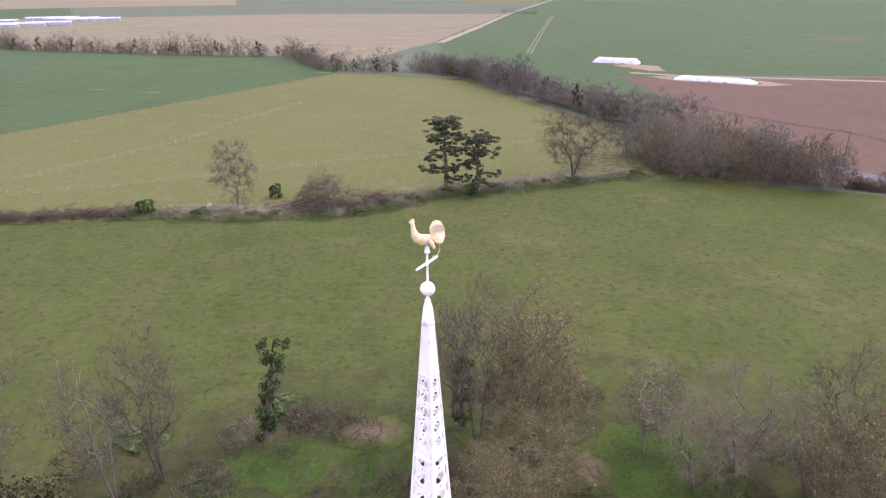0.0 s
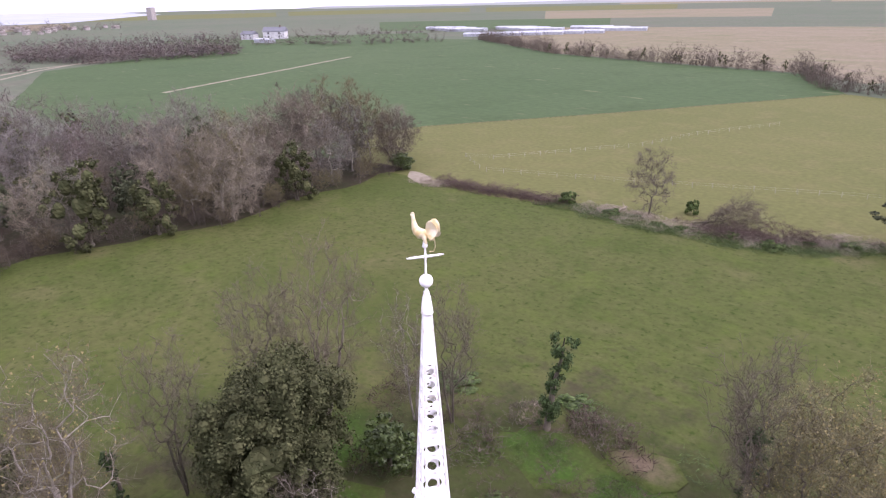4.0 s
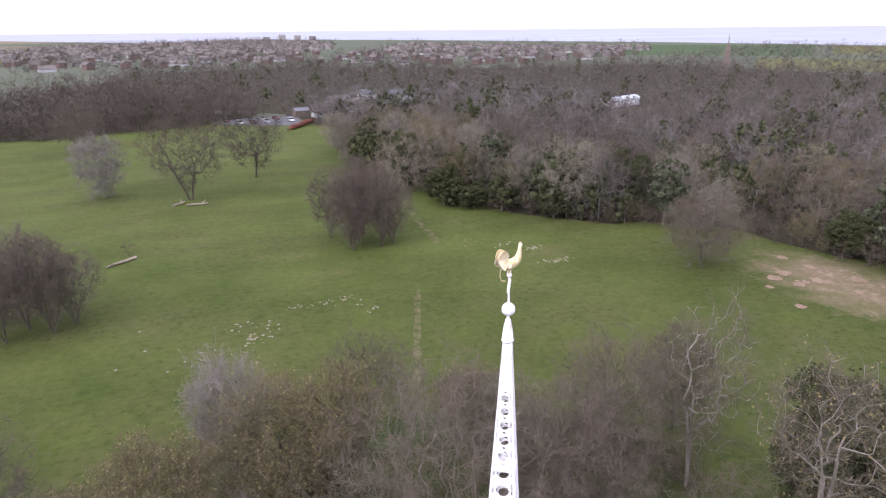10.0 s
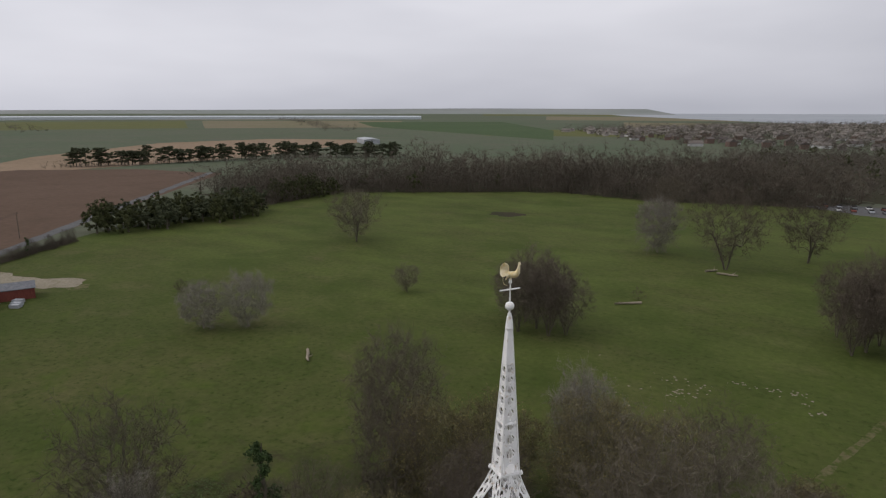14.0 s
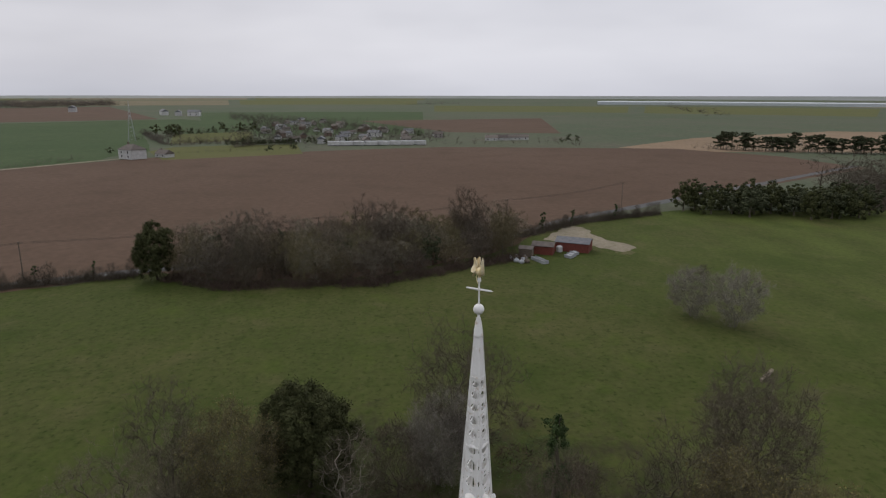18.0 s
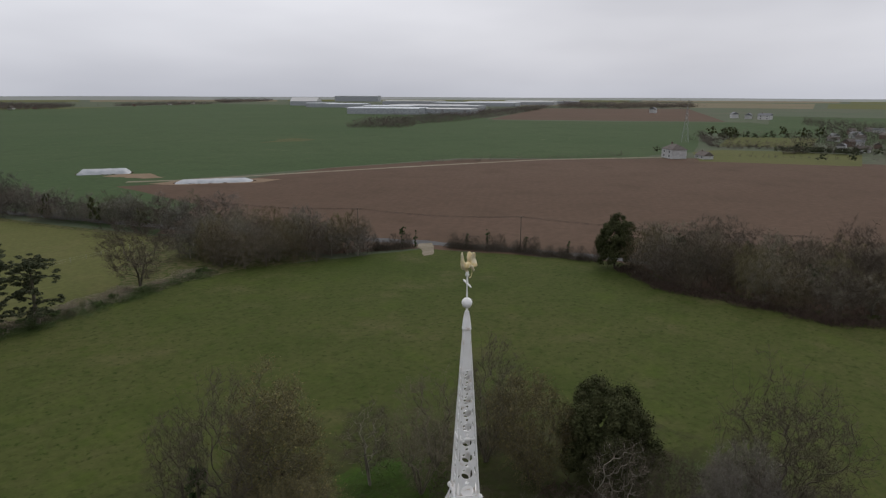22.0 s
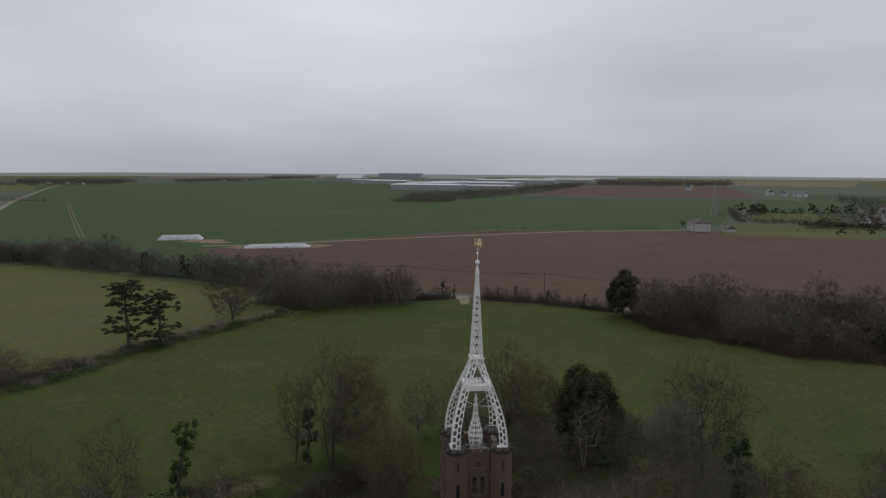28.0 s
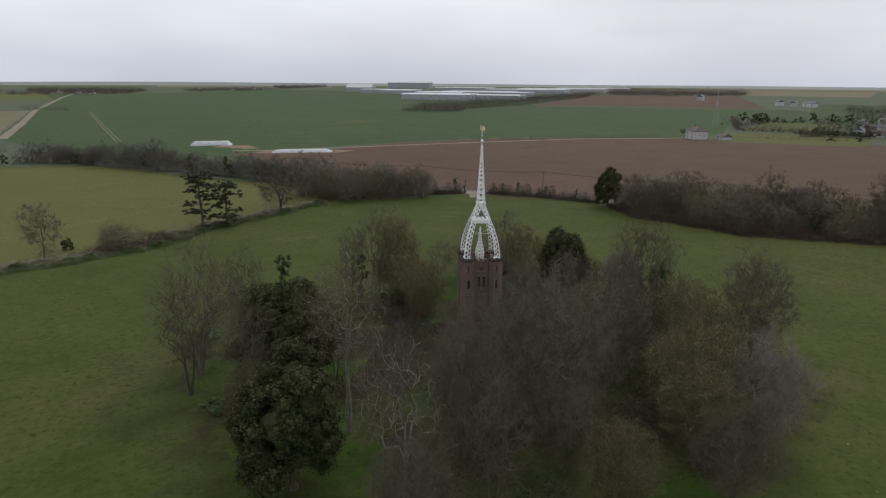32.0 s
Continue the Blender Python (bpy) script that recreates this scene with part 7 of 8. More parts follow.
for x, y, s in ((1281, 693, 1.6), (1113, 451, 1.3), (1095, 420, 1.2), (1079, 388, 1.3), (-681, 423, 1.7), (-700, 400, 1.2)):
    put_house(3, x, y, x % 90, "white farm building far across the fields", "far farm buildings", s)


def caravan(x, y, turn, k):
    t = thing("caravan", "white static caravan at the village edge", "caravan", pose(x, y, 0, 0, 0, turn), "caravans")
    g = Geo()
    g.box(-4.5, -1.6, 0.4, 4.5, 1.6, 3.0)
    part("body", g.mesh("body", M_RENDER), None, t)
    g = Geo()
    g.add([(-4.6, -1.7, 3.0), (4.6, -1.7, 3.0), (4.6, 1.7, 3.0), (-4.6, 1.7, 3.0), (-4.6, 0, 3.5), (4.6, 0, 3.5)], [(0, 1, 5, 4), (2, 3, 4, 5), (0, 4, 3), (1, 2, 5), (3, 2, 1, 0)])
    part("roof", g.mesh("roof", M_METALR), None, t)
    g = Geo()
    g.box(-4.2, -1.4, 0, 4.2, 1.4, 0.4)
    part("skirt", g.mesh("skirt", M_DARK), None, t)
    g = Geo()
    for q in (-3, -0.5, 2):
        g.box(q, -1.63, 1.4, q + 1.2, -1.58, 2.3)
    part("window_strip", g.mesh("window_strip", M_DARK), None, t)


for k in range(8):
    caravan(468 + k * 1.2, 72 - k * 9.2, 82 + HR.uniform(-12, 12), k)


def low_shed(name, x, y, turn, w, d, h, wall, roof, label, category="shed", pitch=0.35):
    t = thing(name, label, category, pose(x, y, 0, 0, 0, turn))
    g = Geo()
    g.add([(-w, -d, 0), (w, -d, 0), (w, d, 0), (-w, d, 0), (-w, -d, h), (w, -d, h), (w, d, h), (-w, d, h), (-w, 0, h + pitch * d), (w, 0, h + pitch * d)], [(0, 1, 5, 4), (1, 2, 6, 5), (2, 3, 7, 6), (3, 0, 4, 7), (4, 8, 7), (5, 6, 9)])
    part("wall", g.mesh("wall", wall), None, t)
    for s in (-1, 1):
        g = Geo()
        e = 0.25
        a = [(-w - e, s * (d + e), h - pitch * e), (w + e, s * (d + e), h - pitch * e), (w + e, 0, h + pitch * d), (-w - e, 0, h + pitch * d)]
        g.add(a + [(p[0], p[1], p[2] + 0.12) for p in a], [(0, 1, 2, 3), (4, 7, 6, 5), (0, 4, 5, 1), (1, 5, 6, 2), (2, 6, 7, 3), (3, 7, 4, 0)])
        part("roof_slope", g.mesh("roof_slope", roof), None, t)
    return t


s = low_shed("stable", 136.5, -35.5, 66, 4.2, 2.6, 2.4, M_REDSHED, M_LEAD, "red-brown boarded stable with grey felt roof")
for k in (-1.8, 1.2):
    g = Geo()
    g.box(k, -2.66, 0.1, k + 1.1, -2.6, 2.1)
    part("door", g.mesh("door", M_DARK), None, s, "dark open stable door")
g = Geo()
g.box(4.2, -0.9, 0.9, 4.26, 0.4, 1.9)
part("side_window", g.mesh("side_window", M_DARK), None, s)
s = low_shed("stable", 133.5, -27.2, 70, 2.6, 2.0, 2.2, M_REDSHED, M_ROOFR, "smaller red-brown stable with brown roof")
low_shed("garden_shed", 130.5, -22.4, 70, 1.6, 1.3, 2.1, M_POST, M_ROOFR, "old brown timber shed with pale doors")
g = Geo()
for k in (-0.75, 0.05):
    g.box(k, -1.36, 0.1, k + 0.7, -1.3, 1.95)
o = thing("shed_doors", "pair of pale shed doors standing ajar", "door", pose(129.2, -22.8, 0, 0, 0, 70))
part("door", g.mesh("door", M_FENCE), None, o)
t = thing("water_tank", "white plastic tank standing between the stables", "tank", pose(134.6, -31.4, 0))
g = Geo()
g.lathe([(0.75, 0), (0.8, 0.1), (0.8, 1.3), (0.7, 1.5), (0.3, 1.6)], 14)
part("body", g.mesh("body", M_RENDER), None, t)
g = Geo()
g.lathe([(0.3, 1.6), (0.3, 1.7), (0.1, 1.75)], 10)
part("lid", g.mesh("lid", M_RENDER), None, t)
for k, (x, y, turn) in enumerate(((125.0, -24.8, 25), (130.0, -33.5, 30), (131.8, -34.6, 30), (128.6, -32.6, 30))):
    t = thing("trough", "grey galvanised trough on the grass by the stables", "trough", pose(x, y, 0.05, 0, 0, turn), "troughs")
    L, W, H = (2.6, 0.8, 0.7) if k == 0 else (1.0, 0.7, 0.7)
    g = Geo()
    g.box(-L, -W, 0, L, W, 0.06)
    for a in ((-L, -W, L, -W + 0.06), (-L, W - 0.06, L, W), (-L, -W, -L + 0.06, W), (L - 0.06, -W, L, W)):
        g.box(a[0], a[1], 0.06, a[2], a[3], H)
    part("tub", g.mesh("tub", M_METALR), None, t)
    g = Geo()
    g.box(-L + 0.07, -W + 0.07, 0.061, L - 0.07, W - 0.07, H * 0.8)
    part("filling", g.mesh("filling", M_SHEET if k else M_LEAD), None, t)
JR = random.Random(4)
for k in range(10):
    x, y = JR.uniform(123, 128), JR.uniform(-22, -17.5)
    t = thing("rubbish_sack", "white sack of rubbish heaped beside the thicket", "sack", pose(x, y, 0.05, 0, 0, JR.uniform(0, 360)), "rubbish by the thicket")
    g = Geo()
    r = JR.uniform(0.4, 0.8)
    g.lathe([(r * 0.6, 0), (r, r * 0.3), (r * 0.9, r * 0.8), (r * 0.5, r * 1.15), (r * 0.12, r * 1.3)], 9)
    part("body", g.mesh("body", M_SHEET if k % 3 else M_POST, True), None, t)
    g = Geo()
    g.lathe([(r * 0.14, r * 1.25), (r * 0.1, r * 1.35), (r * 0.22, r * 1.55)], 8)
    part("neck", g.mesh("neck", M_SHEET), None, t)
for k, (x, y, L) in enumerate(((25, -104, 3.0), (-46, 98, 1.6), (60, -46, 2.5), (12, -141, 2.4), (16, -143, 1.8))):
    t = thing("fallen_log", "pale barkless fallen log lying in the grass", "log", pose(x, y, 0.3, 0, 0, 40 + k * 47), "fallen logs")
    g = Geo()
    g.tube([(-L, 0, 0), (-L * 0.3, 0.1, 0.02), (L * 0.4, -0.05, 0), (L, 0.15, 0.05)], [0.28, 0.27, 0.22, 0.15], 8)
    part("trunk", g.mesh("trunk", M_DEAD, True), None, t)
    g = Geo()
    g.tube([(L * 0.4, 0, 0.1), (L * 0.7, 0.6, 0.5), (L * 0.8, 0.9, 0.9)], [0.12, 0.08, 0.03], 6)
    part("limb", g.mesh("limb", M_DEAD, True), None, t)


def heap(x0, y0, x1, y1, w, h, label):
    """A long clamp under white plastic sheeting, with a ragged lower edge."""
    L = math.hypot(x1 - x0, y1 - y0) / 2
    t = thing("covered_heap", label, "heap", pose((x0 + x1) / 2, (y0 + y1) / 2, 0, 0, 0, math.degrees(math.atan2(y1 - y0, x1 - x0))), "covered heaps")
    g, r, n, m = Geo(), random.Random(int(x0)), 26, 13
    for i in range(n + 1):
        u = 2 * i / n - 1
        for j in range(m + 1):
            q = 2 * j / m - 1
            z = h * min(1, (1 - abs(u)) * 5.0) * max(0, 1 - abs(q) ** 2.6) + r.uniform(-0.12, 0.12) * (abs(q) < 0.95)
            g.v.append((u * L, q * w * min(1, 0.55 + (1 - abs(u)) * 4), max(0.0, z)))
    for i in range(n):
        for j in range(m):
            a = i * (m + 1) + j
            g.f.append((a, a + m + 1, a + m + 2, a + 1))
    part("sheeting", g.mesh("sheeting", M_SHEET, True), None, t)
    g = Geo()
    for i in range(30):
        a = r.uniform(0, 6.283)
        px, py = math.cos(a) * L * 1.02, math.sin(a) * w * 1.05
        k = r.uniform(0.3, 0.7)
        g.box(px - k, py - k * 0.6, 0, px + k, py + k * 0.6, k * 0.5)
    o = part("weighting_soil", g.mesh("weighting_soil", M_PLOUGH), None, t)


heap(72, 338, 94, 327, 5.0, 2.4, "long white plastic-covered heap at the wheat's edge")
heap(94, 273, 124, 257, 4.5, 1.5, "low white plastic-covered heap on the ploughed field")
sheet("heap_apron", [(84, 280), (92, 266), (124, 249), (136, 254), (128, 264), (100, 280)], 0.075, M_SANDB, "pale trodden soil round the covered heap", "ground", 1.0, 4)
sheet("heap_apron", [(78, 322), (90, 300), (98, 296), (100, 318), (90, 324)], 0.075, M_SANDB, "pale trodden soil below the covered heap", "ground", 1.0, 4)
sheet("bare_hollow", [(255, 470), (275, 462), (300, 475), (290, 500), (268, 492), (262, 480), (240, 470)], 0.06, M_DIRT, "bare pale patch in the wheat", "ground", 2.0, 6)
# poles and wires along the road
WIRE = []
for k, (x, y) in enumerate(((62, 172), (88, 128), (112, 89), (140, 30), (168, -22), (205, -68))):
    t = thing("telegraph_pole", "dark wooden telegraph pole beside the road", "pole", pose(x, y, 0, 0, 0, -50), "telegraph poles")
    g = Geo()
    g.tube([(0, 0, -0.2), (0, 0, 4), (0, 0, 8.2)], [0.15, 0.13, 0.1], 7)
    part("pole", g.mesh("pole", M_POST), None, t)
    g = Geo()
    g.box(-0.8, -0.05, 7.7, 0.8, 0.05, 7.82)
    part("crossarm", g.mesh("crossarm", M_POST), None, t)
    for q in (-0.7, 0.7):
        g = Geo()
        g.lathe([(0.04, 7.82), (0.06, 7.9), (0.04, 8.0)], 6, q, 0)
        part("insulator", g.mesh("insulator", M_DARK), None, t)
    WIRE.append((x, y))
t = thing("overhead_wires", "thin dark overhead wires between the poles", "wire", pose(WIRE[0][0], WIRE[0][1], 0))
for side in (-0.6, 0.6):
    g = Geo()
    for (x0, y0), (x1, y1) in zip(WIRE, WIRE[1:]):
        L = [(x0 - WIRE[0][0] + (x1 - x0) * i / 8 + side, y0 - WIRE[0][1] + (y1 - y0) * i / 8 + side * 0.4, 7.95 - 0.9 * (1 - (2 * i / 8 - 1) ** 2)) for i in range(9)]
        g.tube(L, [0.03] * 9, 3, False)
    part("wire", g.mesh("wire", M_DARK), None, t)


def pylon(x, y, h):
    t = thing("pylon", "grey steel lattice electricity pylon in the fields", "pylon", pose(x, y, 0, 0, 0, 30), "pylons")
    q = h / 40
    for sx in (-1, 1):
        for sy in (-1, 1):
            g = Geo()
            g.tube([(sx * 3.4 * q, sy * 3.4 * q, 0), (sx * 1.2 * q, sy * 1.2 * q, 24 * q), (0, 0, h)], [0.08, 0.07, 0.05], 4)
            part("leg", g.mesh("leg", M_METALR), None, t)
    g = Geo()
    for k in range(7):
        z0, z1 = k * 4 * q, (k + 1) * 4 * q
        a, b = (3.4 - 2.2 * min(1, z0 / (24 * q))) * q, (3.4 - 2.2 * min(1, z1 / (24 * q))) * q
        for r in range(4):
            m = Matrix.Rotation(r * math.pi / 2, 4, "Z")
            for s in (-1, 1):
                g.tube([m @ Vector((a, s * a, z0)), m @ Vector((b, -s * b, z1))], [0.035, 0.035], 3, False)
    part("bracing", g.mesh("bracing", M_METALR), None, t)
    for z, w in ((24, 6), (29, 7.5), (34, 5)):
        g = Geo()
        g.tube([(-w * q, 0, z * q), (0, 0, (z + 1.6) * q), (w * q, 0, z * q)], [0.06, 0.12, 0.06], 4)
        g.tube([(-w * q, 0, z * q), (w * q, 0, z * q)], [0.12, 0.12], 4)
        part("arm", g.mesh("arm", M_METALR), None, t)


pylon(509, 240, 32)


def hangar(x, y, turn, L, W, H, wall, roof, label, bays=1, pitch=0.12, group="far sheds"):
    t = thing("warehouse", label, "warehouse", pose(x, y, 0, 0, 0, turn), group)
    g = Geo()
    g.box(-L, -W, 0, L, W, H)
    part("wall", g.mesh("wall", wall), None, t)
    for b in range(bays):
        y0, y1 = -W + 2 * W * b / bays, -W + 2 * W * (b + 1) / bays
        g = Geo()
        c = (y0 + y1) / 2
        r = H + (y1 - y0) / 2 * pitch
        g.add([(-L - 0.5, y0, H + 0.02), (L + 0.5, y0, H + 0.02), (L + 0.5, c, r), (-L - 0.5, c, r), (L + 0.5, y1, H + 0.02), (-L - 0.5, y1, H + 0.02)], [(0, 1, 2, 3), (3, 2, 4, 5), (0, 3, 5), (1, 4, 2), (0, 5, 4, 1)])
        part("roof", g.mesh("roof", roof), None, t)


for x, y, L, W, H, wall, roof, bays in ((815, 1010, 62, 24, 9, M_METALR, M_GLASSH, 3), (900, 930, 46, 20, 8, M_METALR, M_RENDER, 3), (1090, 1110, 60, 26, 9, M_METALR, M_METALR, 4), (1010, 1240, 50, 24, 8, M_METALR, M_GLASSH, 3), (1180, 1290, 80, 30, 8, M_METALR, M_RENDER, 5), (1110, 1560, 48, 20, 8, M_METALR, M_GLASSH, 2), (1070, 1640, 30, 18, 9, M_METALR, M_METALR, 2), (1600, 1830, 90, 30, 10, M_METALR, M_RENDER, 4), (1560, 1470, 110, 30, 9, M_METALR, M_GLASSH, 5), (1840, 1560, 130, 36, 9, M_METALR, M_RENDER, 6), (2120, 1640, 120, 36, 9, M_METALR, M_METALR, 5)):
    hangar(x, y, -60, L * 1.2, W * 1.6, H * 1.25, wall, roof, "pale warehouse of the industrial estate far off", bays)
hangar(1180, 1900, -50, 45, 30, 14, M_METALR, M_RENDER, "white gabled arena far off", 1, 0.4)
hangar(2000, 2720, -50, 110, 40, 26, M_METALR, M_METALR, "blue-grey industrial hall on the horizon", 2)
for k in range(6):
    a = -0.32 - 0.115 * k
    hangar(2350 * math.cos(a), 2350 * math.sin(a), math.degrees(a) + 90, 150, 60, 9, M_GLASSH, M_GLASSH, "long white greenhouse on the horizon", 8, 0.2, "greenhouses")
hangar(470, -560, -40, 24, 9, 5, M_METALR, M_METALR, "grey barn behind the tan field")
hangar(-1038, -346, 20, 34, 18, 11, M_METALR, M_RENDER, "white industrial shed near the coast", 2)
hangar(-992, -420, 20, 40, 16, 8, M_METALR, M_RENDER, "white industrial shed near the coast", 2)
hangar(-1060, -250, 10, 46, 14, 8, M_METALR, M_GLASSH, "pale industrial shed near the coast", 2)
hangar(-1000, -150, 5, 40, 14, 8, M_METALR, M_METALR, "pale industrial shed near the coast", 2)
for k in range(9):
    hangar(-640 + 30 * k, 668 + 14 * k - 26 * (k % 3), 24, 26, 9, 3.2, M_METALR, M_METALR, "low pale polytunnel beyond the boundary trees", 3, 0.3, "polytunnels")
for k in range(6):
    hangar(-480 + 14 * k, 560 + 20 * k, 24, 20, 7, 3.0, M_METALR, M_METALR, "low pale polytunnel beyond the boundary trees", 2, 0.3, "polytunnels")
hangar(-622, 372, 10, 11, 5, 3.6, M_METALR, M_METALR, "pale low shed beside the far wood", 1, 0.2)
hangar(-187, -262, 22, 15, 3, 3.8, M_RENDER, M_GLASSH, "long white glasshouse among the park trees", 1, 0.4, "park buildings")
# country house and cottages in the park
for x, y, i, s, turn in ((-92, -318, 3, 1.0, 15), (-108, -326, 4, 0.9, 15), (-78, -340, 3, 0.8, 100), (-60, -330, 1, 0.9, 20), (-45, -288, 1, 1.0, 8), (-62, -300, 1, 1.1, 10), (-130, -345, 2, 1.0, 50)):
    put_house(i, x, y, turn, "pale building of the great house among trees", "buildings of the great house", s)
low_shed("long_stable", -42, -291, 8, 11, 3, 3.0, M_POST, M_LEAD, "long low green-grey stable by the lawn")
sheet("car_park", [(-12, -268), (-30, -262), (-34, -290), (-10, -296), (6, -284)], 0.1, M_ROAD, "grey car park between meadow and wood", "car park", 0.6, 4)
t = thing("clipped_hedge", "low clipped russet beech hedge", "hedge", pose(-30, -259, 0, 0, 0, 58))
CH = random.Random(2)
g = leaf_cloud(CH, [(Vector((-11 + k * 0.9, CH.uniform(-0.2, 0.2), 1.0)), 1.1) for k in range(25)], 60, 0.22)
for k in range(25):
    lump(g, CH, Vector((-11 + k * 0.9, 0, 1.0)), 1.0, 6, 4)
part("foliage", g.mesh("foliage", material("russet_leaves", (0.16, 0.06, 0.04), (0.22, 0.09, 0.06), 1.0, island=0.3)), None, t)
t = thing("stone_obelisk", "tall pale stone monument rising above the woods", "monument", pose(-409, -430, 0))
g = Geo()
g.lathe([(3.2, 0), (3.2, 9), (2.8, 9.5), (2.6, 17), (2.9, 17.5), (2.2, 18.5), (1.2, 22)], 4, 0, 0, 0.4)
part("shaft", g.mesh("shaft", M_STONE), None, t)
g = Geo()
g.lathe([(0.5, 22), (0.25, 27), (0.05, 31)], 6)
part("spike", g.mesh("spike", M_STONE), None, t)


def car(x, y, turn, tone, label):
    t = thing("car", label, "car", pose(x, y, 0.1, 0, 0, turn), "parked cars")
    g = Geo()
    p = [(-2.1, 0.35), (-2.1, 0.8), (-1.9, 0.9), (1.0, 0.95), (2.0, 0.8), (2.15, 0.35)]
    n = len(p)
    g.add([(a, -0.85, z) for a, z in p] + [(a, 0.85, z) for a, z in p], [tuple(range(n)), tuple(range(2 * n - 1, n - 1, -1))] + [(i, n + i, n + (i + 1) % n, (i + 1) % n) for i in range(n)])
    part("body", g.mesh("body", tone), None, t)
    g = Geo()
    p = [(-1.8, 0.9), (-1.4, 1.4), (0.3, 1.42), (1.0, 0.95)]
    g.add([(a, -0.75, z) for a, z in p] + [(a, 0.75, z) for a, z in p], [(0, 1, 2, 3), (7, 6, 5, 4), (0, 4, 5, 1), (1, 5, 6, 2), (2, 6, 7, 3)])
    part("cabin", g.mesh("cabin", M_DARK), None, t)
    for a in (-1.35, 1.35):
        for b in (-0.86, 0.86):
            g = Geo()
            g.lathe([(0.3, -0.1), (0.32, 0), (0.3, 0.1)], 10)
            o = part("wheel", g.mesh("wheel", M_DARK), None, t)
            o.matrix_basis = pose(a, b, 0.3, 90, 0, 0)


for k in range(12):
    car(-28 + (k % 6) * 5.4 + HR.uniform(-0.5, 0.5), -276 - (k // 6) * 9, 100 + HR.uniform(-6, 6), (M_RENDER, M_LEAD, M_METALR, M_REDSHED)[k % 4], ("white", "dark grey", "silver", "dark red")[k % 4] + " car in the car park")
# pines along the far side of the ploughed field
for k, (x, y) in enumerate(line_fill([(436, -205), (425, -240), (400, -300), (379, -345), (340, -385), (300, -400)], 4.2, 6, 55)):
    if k == 0:
        FARP = []
        for q in (171, 173):
            ft, fn = pine(q, 13, [(0.97, 20, 0.6, 1.9), (0.92, 160, 1.9, 1.7), (0.88, 300, 2.2, 1.7), (0.80, 70, 2.6, 1.7), (0.72, 215, 2.8, 1.6), (0.62, 330, 2.6, 1.5), (0.5, 120, 2.6, 1.5), (0.36, 250, 2.4, 1.4), (0.25, 20, 2.2, 1.3)], 9, 0.5)
            FARP.append((ft.mesh("trunk", M_BARK), fn.mesh("crown", M_PINE)))
    o = thing("pine_tree", "dark flat-topped pine beyond the ploughed field", "tree", pose(x, y, 0, 0, 0, k * 67) @ Matrix.Diagonal((HR.uniform(0.9, 1.4), HR.uniform(0.9, 1.4), HR.uniform(0.65, 1.0), 1)), "pines beyond the field")
    part("trunk", FARP[k % 2][0], None, o)
    part("crown", FARP[k % 2][1], None, o)
joined("far_thickets", FAR_LOW, places(line_fill([(440, -195), (380, -350), (345, -390), (300, -405)], 1.3, 6, 71), 72, 3, 4, 8) + places(fill([(485, 140), (480, 0), (575, -20), (650, 30), (790, 95), (930, 190), (1080, 330), (940, 290), (760, 200), (600, 190)], 10, 73), 74, 3, 6, 10) + places(line_fill([(400, 176), (446, 80)], 3, 1.5, 75), 76, 3, 2, 4) + places(line_fill([(478, 154), (482, 82)], 4, 3, 77), 78, 3, 5, 8) + places(line_fill([(535, 250), (478, 156)], 5, 3, 79), 80, 3, 4, 7) + places(fill([(419, 596), (660, 870), (760, 790), (1450, 1110), (1500, 1180), (1000, 900), (780, 760), (700, 760)], 15, 81), 82, 3, 6, 10) + places(line_fill([(475, -10), (500, -100), (460, -115)], 6, 3, 97), 98, 3, 4, 7), M_TWIGF, "leafless hedges and thickets of the farmland")
joined("village_evergreens", [LEAFY["tiny_evergreen"][1]], [(0, x, y, x, HR.uniform(0.35, 0.7), HR.uniform(0.5, 0.9)) for x, y in line_fill([(478, 150), (484, 62)], 7, 3, 83) + line_fill([(560, 240), (600, 200)], 8, 3, 84) + [(494, -110), (498, -118), (490, -104), (560, -10), (556, 10), (590, 150), (396, 204), (413, 107), (418, 92), (589, 244), (596, 239), (603, 236), (624, 199), (633, 183), (640, 172), (650, 160), (646, 150)]], M_PINE, "dark evergreens of the village")
FARWOODS = line_fill([(1480, 1180), (1580, 1096), (1730, 815)], 12, 30, 85) + line_fill([(2110, 60), (2200, -100)], 10, 20, 86) + line_fill([(335, 2000), (480, 1900)], 12, 30, 87) + line_fill([(770, 2230), (1300, 2750)], 20, 20, 88) + line_fill([(-600, 350), (-556, 372), (-500, 420), (-465, 470)], 3.5, 16, 89) + line_fill([(-650, 436), (-628, 540), (-600, 640)], 6, 16, 90) + line_fill([(-605, -180), (-685, -26), (-695, 136), (-640, 300)], 7, 5, 91) + line_fill([(-564, -345), (-637, -190)], 6, 5, 92) + fill([(-420, -560), (-900, -900), (-1060, -650), (-700, -420), (-500, -330)], 26, 93) + line_fill([(760, -820), (1300, -1300), (1750, -1600)], 14, 30, 94) + line_fill([(1100, -500), (1900, -700)], 22, 20, 95)
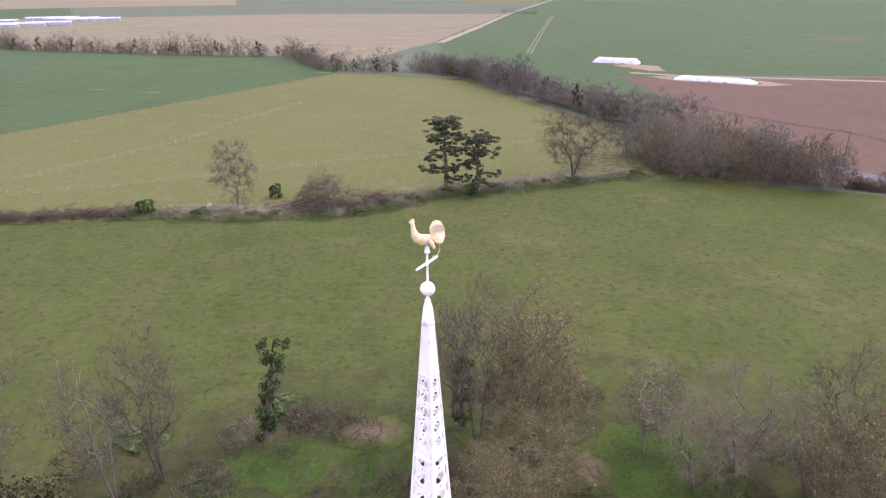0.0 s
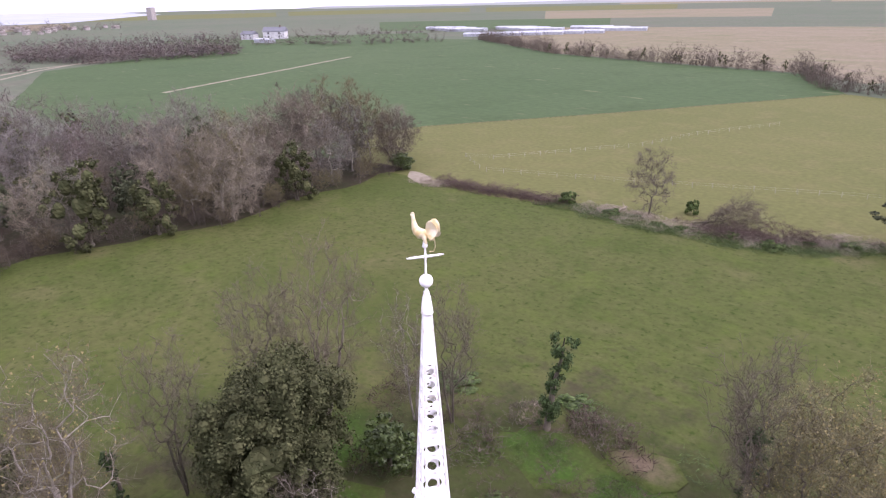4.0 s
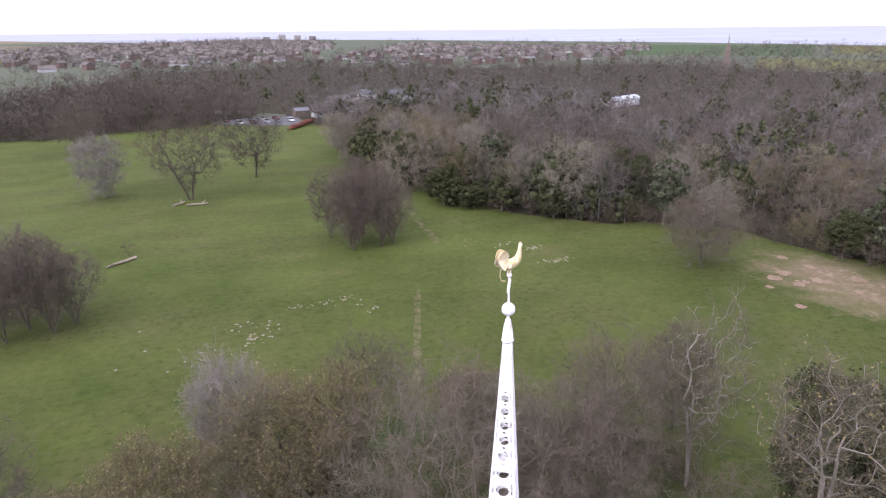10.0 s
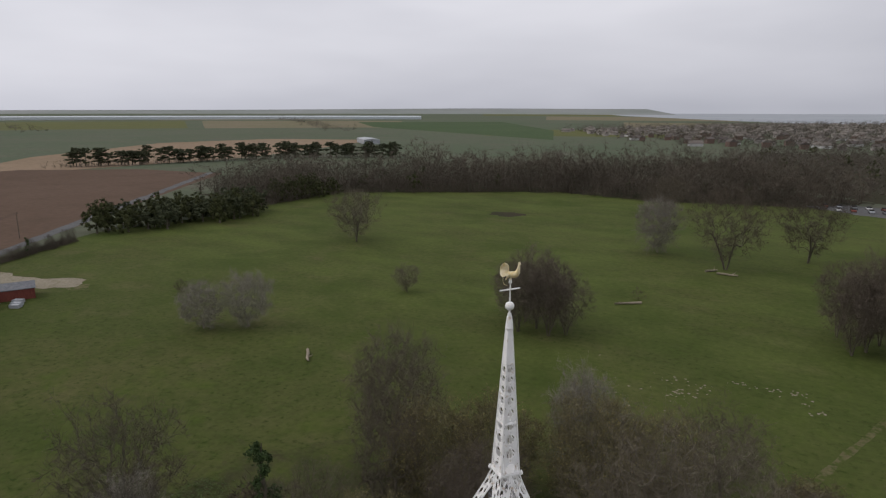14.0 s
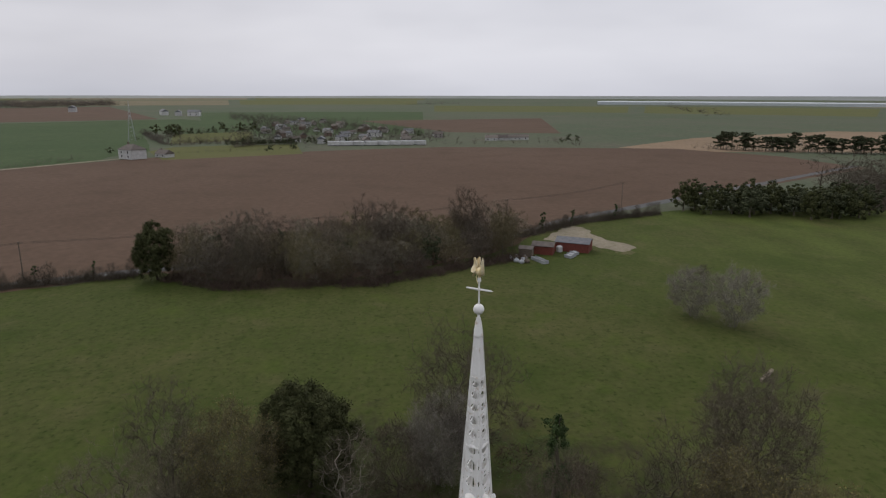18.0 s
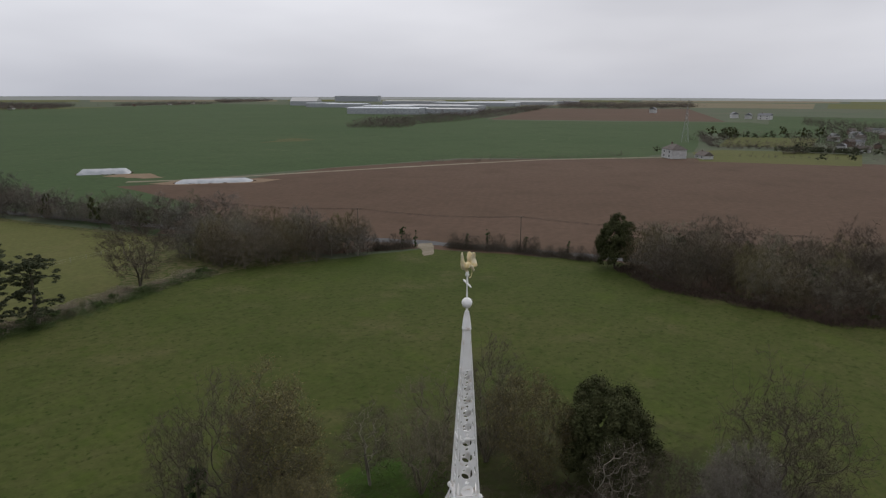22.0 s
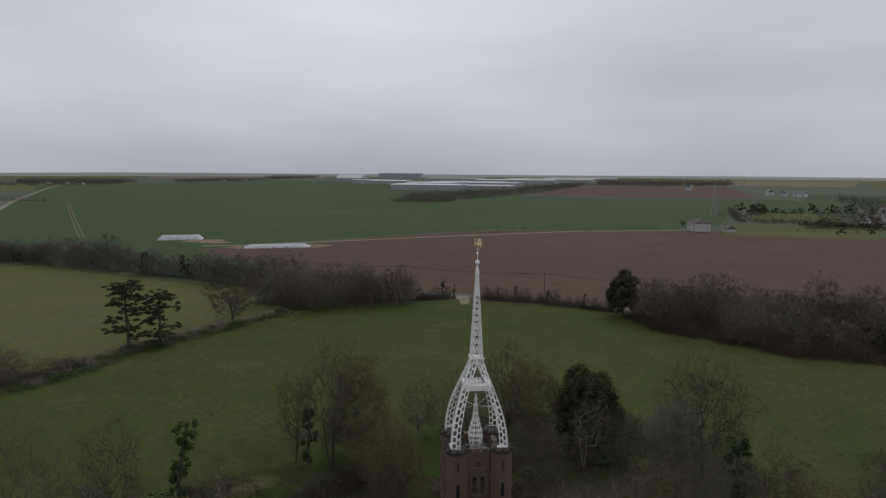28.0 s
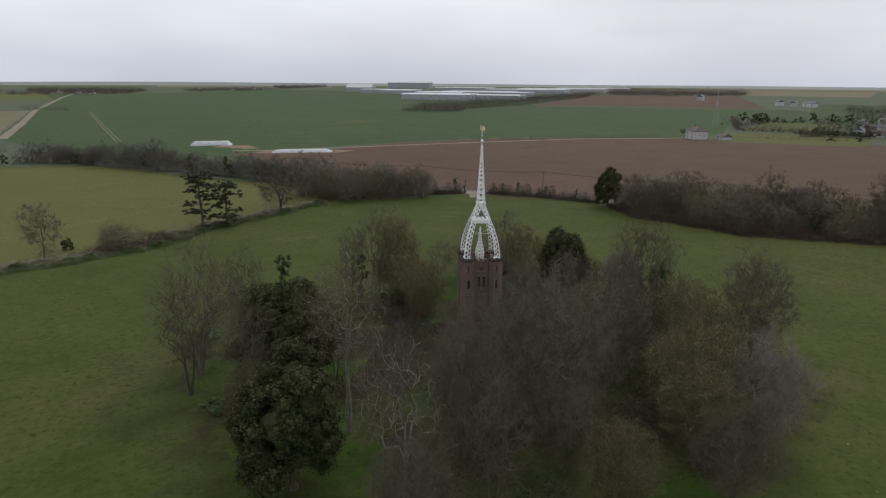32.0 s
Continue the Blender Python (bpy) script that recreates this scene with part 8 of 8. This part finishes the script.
joined("farm_hedges", FAR_LOW, places(line_fill([(449, 142), (474, 129), (481, 102)], 1.6, 2, 201) + line_fill([(469, 196), (489, 157)], 2.5, 2, 202) + line_fill([(521, 227), (603, 234), (633, 183)], 4, 4, 203) + line_fill([(60, 927), (100, 865)], 4, 3, 204) + line_fill([(437, 620), (478, 575), (520, 621), (633, 658), (829, 752), (1374, 1066)], 3.0, 12, 205), 206, 3, 4.5, 8, 1.6, 2.2) + places(line_fill([(1542, 1135), (1553, 972), (1733, 956), (1999, 950)], 4, 40, 207) + line_fill([(120, 2000), (199, 1744), (290, 1765), (426, 1850)], 6, 40, 208) + line_fill([(650, 2139), (803, 2075), (1084, 2381)], 8, 40, 209), 210, 3, 9, 14, 1.8, 2.4), M_WOODTWIG, "dark leafless hedges and woods of the farmland")
joined("hedges_beyond_the_field", FAR_LOW, places(line_fill([(232, 261), (292, 236), (362, 205)], 3.0, 1.5, 221), 222, 3, 2.5, 4.5, 1.4, 2.0) + places(line_fill([(594, 266), (524, 228), (475, 200), (513, 154)], 1.8, 2, 223), 224, 3, 4, 6.5, 1.4, 1.9), M_TWIGF, "leafless hedges beyond the ploughed field", "hedge")
joined("conifer_hedge", [LEAFY["tiny_evergreen"][1]], [(0, x, y, x, 0.42, 0.42) for x, y in line_fill([(459, 150), (471, 123), (477, 102)], 1.6, 0.6, 225)], M_PINE, "tall dark trimmed conifer hedge by the village", "hedge")
joined("round_evergreens", [LEAFY["tiny_evergreen"][1]], [(0, x, y, x, 0.95, 1.25) for x, y in ((578, 248), (577, 236), (572, 229), (586, 231), (630, 204), (619, 184), (640, 176))], M_HOLM, "round dark evergreens along the village hedges")
joined("wood_by_the_estate", FAR_LOW, places(fill([(433, 620), (453, 570), (754, 739), (1521, 1150), (1700, 1300), (925, 922), (557, 727)], 13, 226), 227, 3, 7, 11, 1.6, 2.2) + places(fill([(1540, 1136), (1881, 888), (2200, 1060), (1960, 1420)], 24, 228), 229, 3, 13, 19, 1.8, 2.4), M_CANOPY[3], "brown leafless woods round the industrial estate")
joined("wood_beyond_the_wheat", FAR_LOW, places(fill([(-576, 125), (-505, 156), (-486, 264), (-555, 299), (-600, 228), (-638, 141)], 8.5, 230), 231, 3, 12, 17, 1.5, 2.0) + places(line_fill([(-653, -136), (-624, -38), (-658, 51), (-657, 139)], 2.6, 7, 232), 233, 3, 9, 14, 1.5, 2.1) + places(fill([(-489, 80), (-484, 113), (-511, 119), (-523, 86)], 6, 234), 235, 3, 6, 9, 1.3, 1.7), M_CANOPY[3], "leafless woods and tree belts beyond the western wheat")
ribbon("field_path", [(-434, 64), (-444, 85), (-488, 118), (-528, 158)], 3.2, 0.07, M_TRACK, "pale path round the far copse", "path")
joined("distant_woods", FAR_LOW, places(FARWOODS, 96, 3, 8, 12.5, 1.7, 2.4), M_TWIGF, "distant leafless woods and hedgerows")
joined("village_beyond_the_wheat", FAR_LOW, places(fill([(205, 1905), (415, 1845), (575, 2225), (470, 2500), (260, 2450)], 17, 241), 242, 3, 9, 15, 1.5, 2.2) + places(fill([(625, 2070), (745, 2110), (965, 2385), (1110, 2460), (1000, 2560), (700, 2260)], 18, 243), 244, 3, 8, 13, 1.5, 2.2) + places(fill([(1145, 2430), (1660, 3000), (1900, 3400), (1500, 3300)], 26, 245), 246, 3, 10, 17, 1.7, 2.4), M_CANOPY[3], "dark leafless trees of the villages beyond the wheat")
for k, (x, y) in enumerate([(300, 1865), (330, 1850), (378, 1850), (262, 1890), (880, 2290), (930, 2330), (1000, 2380), (1060, 2420), (690, 2080)]):
    put_house(k % 3, x, y, 20 + 31 * k, "small pale house beyond the wheat", "houses beyond the wheat", 1.2, False)
# the town towards the sea
TOWN = fill([(455, -1081), (139, -693), (-95, -745), (-300, -1500), (-146, -2000), (235, -1653)], 36, 101) + fill([(-100, -745), (-251, -600), (-451, -640), (-700, -900), (-408, -1319)], 40, 102) + fill([(-960, -190), (-1100, 200), (-1340, 521), (-1700, 300), (-1300, -420), (-1020, -380)], 52, 103)
TOWN.sort(key=lambda p: math.hypot(*p))
for k, (x, y) in enumerate(TOWN[:170]):
    put_house(HR.randrange(3), x + HR.uniform(-9, 9), y + HR.uniform(-9, 9), HR.choice([20, 110, 40, 130]) + HR.uniform(-6, 6), "small house of the seaside town", "houses of the town", HR.uniform(0.85, 1.15), False)
rest = [(HR.randrange(3), x + HR.uniform(-9, 9), y + HR.uniform(-9, 9), HR.uniform(0, 6.28), 1.0, HR.uniform(0.9, 1.4)) for x, y in TOWN[170:]]
joined("town_walls", [h[0] for h in HOUSES[:3]], rest, M_WALLR, "pale walls of the farther town houses", "town")
joined("town_roofs", [h[1] for h in HOUSES[:3]], rest, M_ROOFR, "brown tiled roofs of the farther town houses", "town")
joined("town_trees", FAR_LOW, places([(x + HR.uniform(-18, 18), y + HR.uniform(-18, 18)) for x, y in TOWN * 4], 104, 3, 10, 16, 1.1, 1.7), M_TWIGF, "leafless garden trees of the town")
for k in range(4):
    hangar(-330 + k * 46, -2040 + k * 9, 10, 9, 5, 11 + 3 * (k % 3), M_WALLR, M_METALR, "pale block of flats on the sea front", 1, 0.02, "blocks of flats")
hangar(-1950, 820, 20, 9, 8, 34, M_WALLR, M_METALR, "tall block of flats on the horizon", 1, 0.02, "blocks of flats")
# low hills on the horizon, their pale grey mixed to imitate distance haze
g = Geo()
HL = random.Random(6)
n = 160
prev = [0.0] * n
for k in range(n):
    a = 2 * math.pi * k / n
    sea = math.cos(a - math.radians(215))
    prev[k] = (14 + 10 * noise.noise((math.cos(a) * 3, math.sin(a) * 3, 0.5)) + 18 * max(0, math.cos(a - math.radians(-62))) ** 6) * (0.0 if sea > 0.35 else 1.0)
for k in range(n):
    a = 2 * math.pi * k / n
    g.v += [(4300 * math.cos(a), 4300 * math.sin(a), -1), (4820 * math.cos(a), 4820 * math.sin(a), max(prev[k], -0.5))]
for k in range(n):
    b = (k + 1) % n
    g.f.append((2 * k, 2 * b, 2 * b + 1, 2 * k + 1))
tagged(new("far_hills", g.mesh("far_hills", material("haze_tinted_upland", (0.16, 0.18, 0.16), (0.20, 0.21, 0.20), 0.002))), "low upland on the horizon, coloured pale as if in haze", "hills", kind="structure")
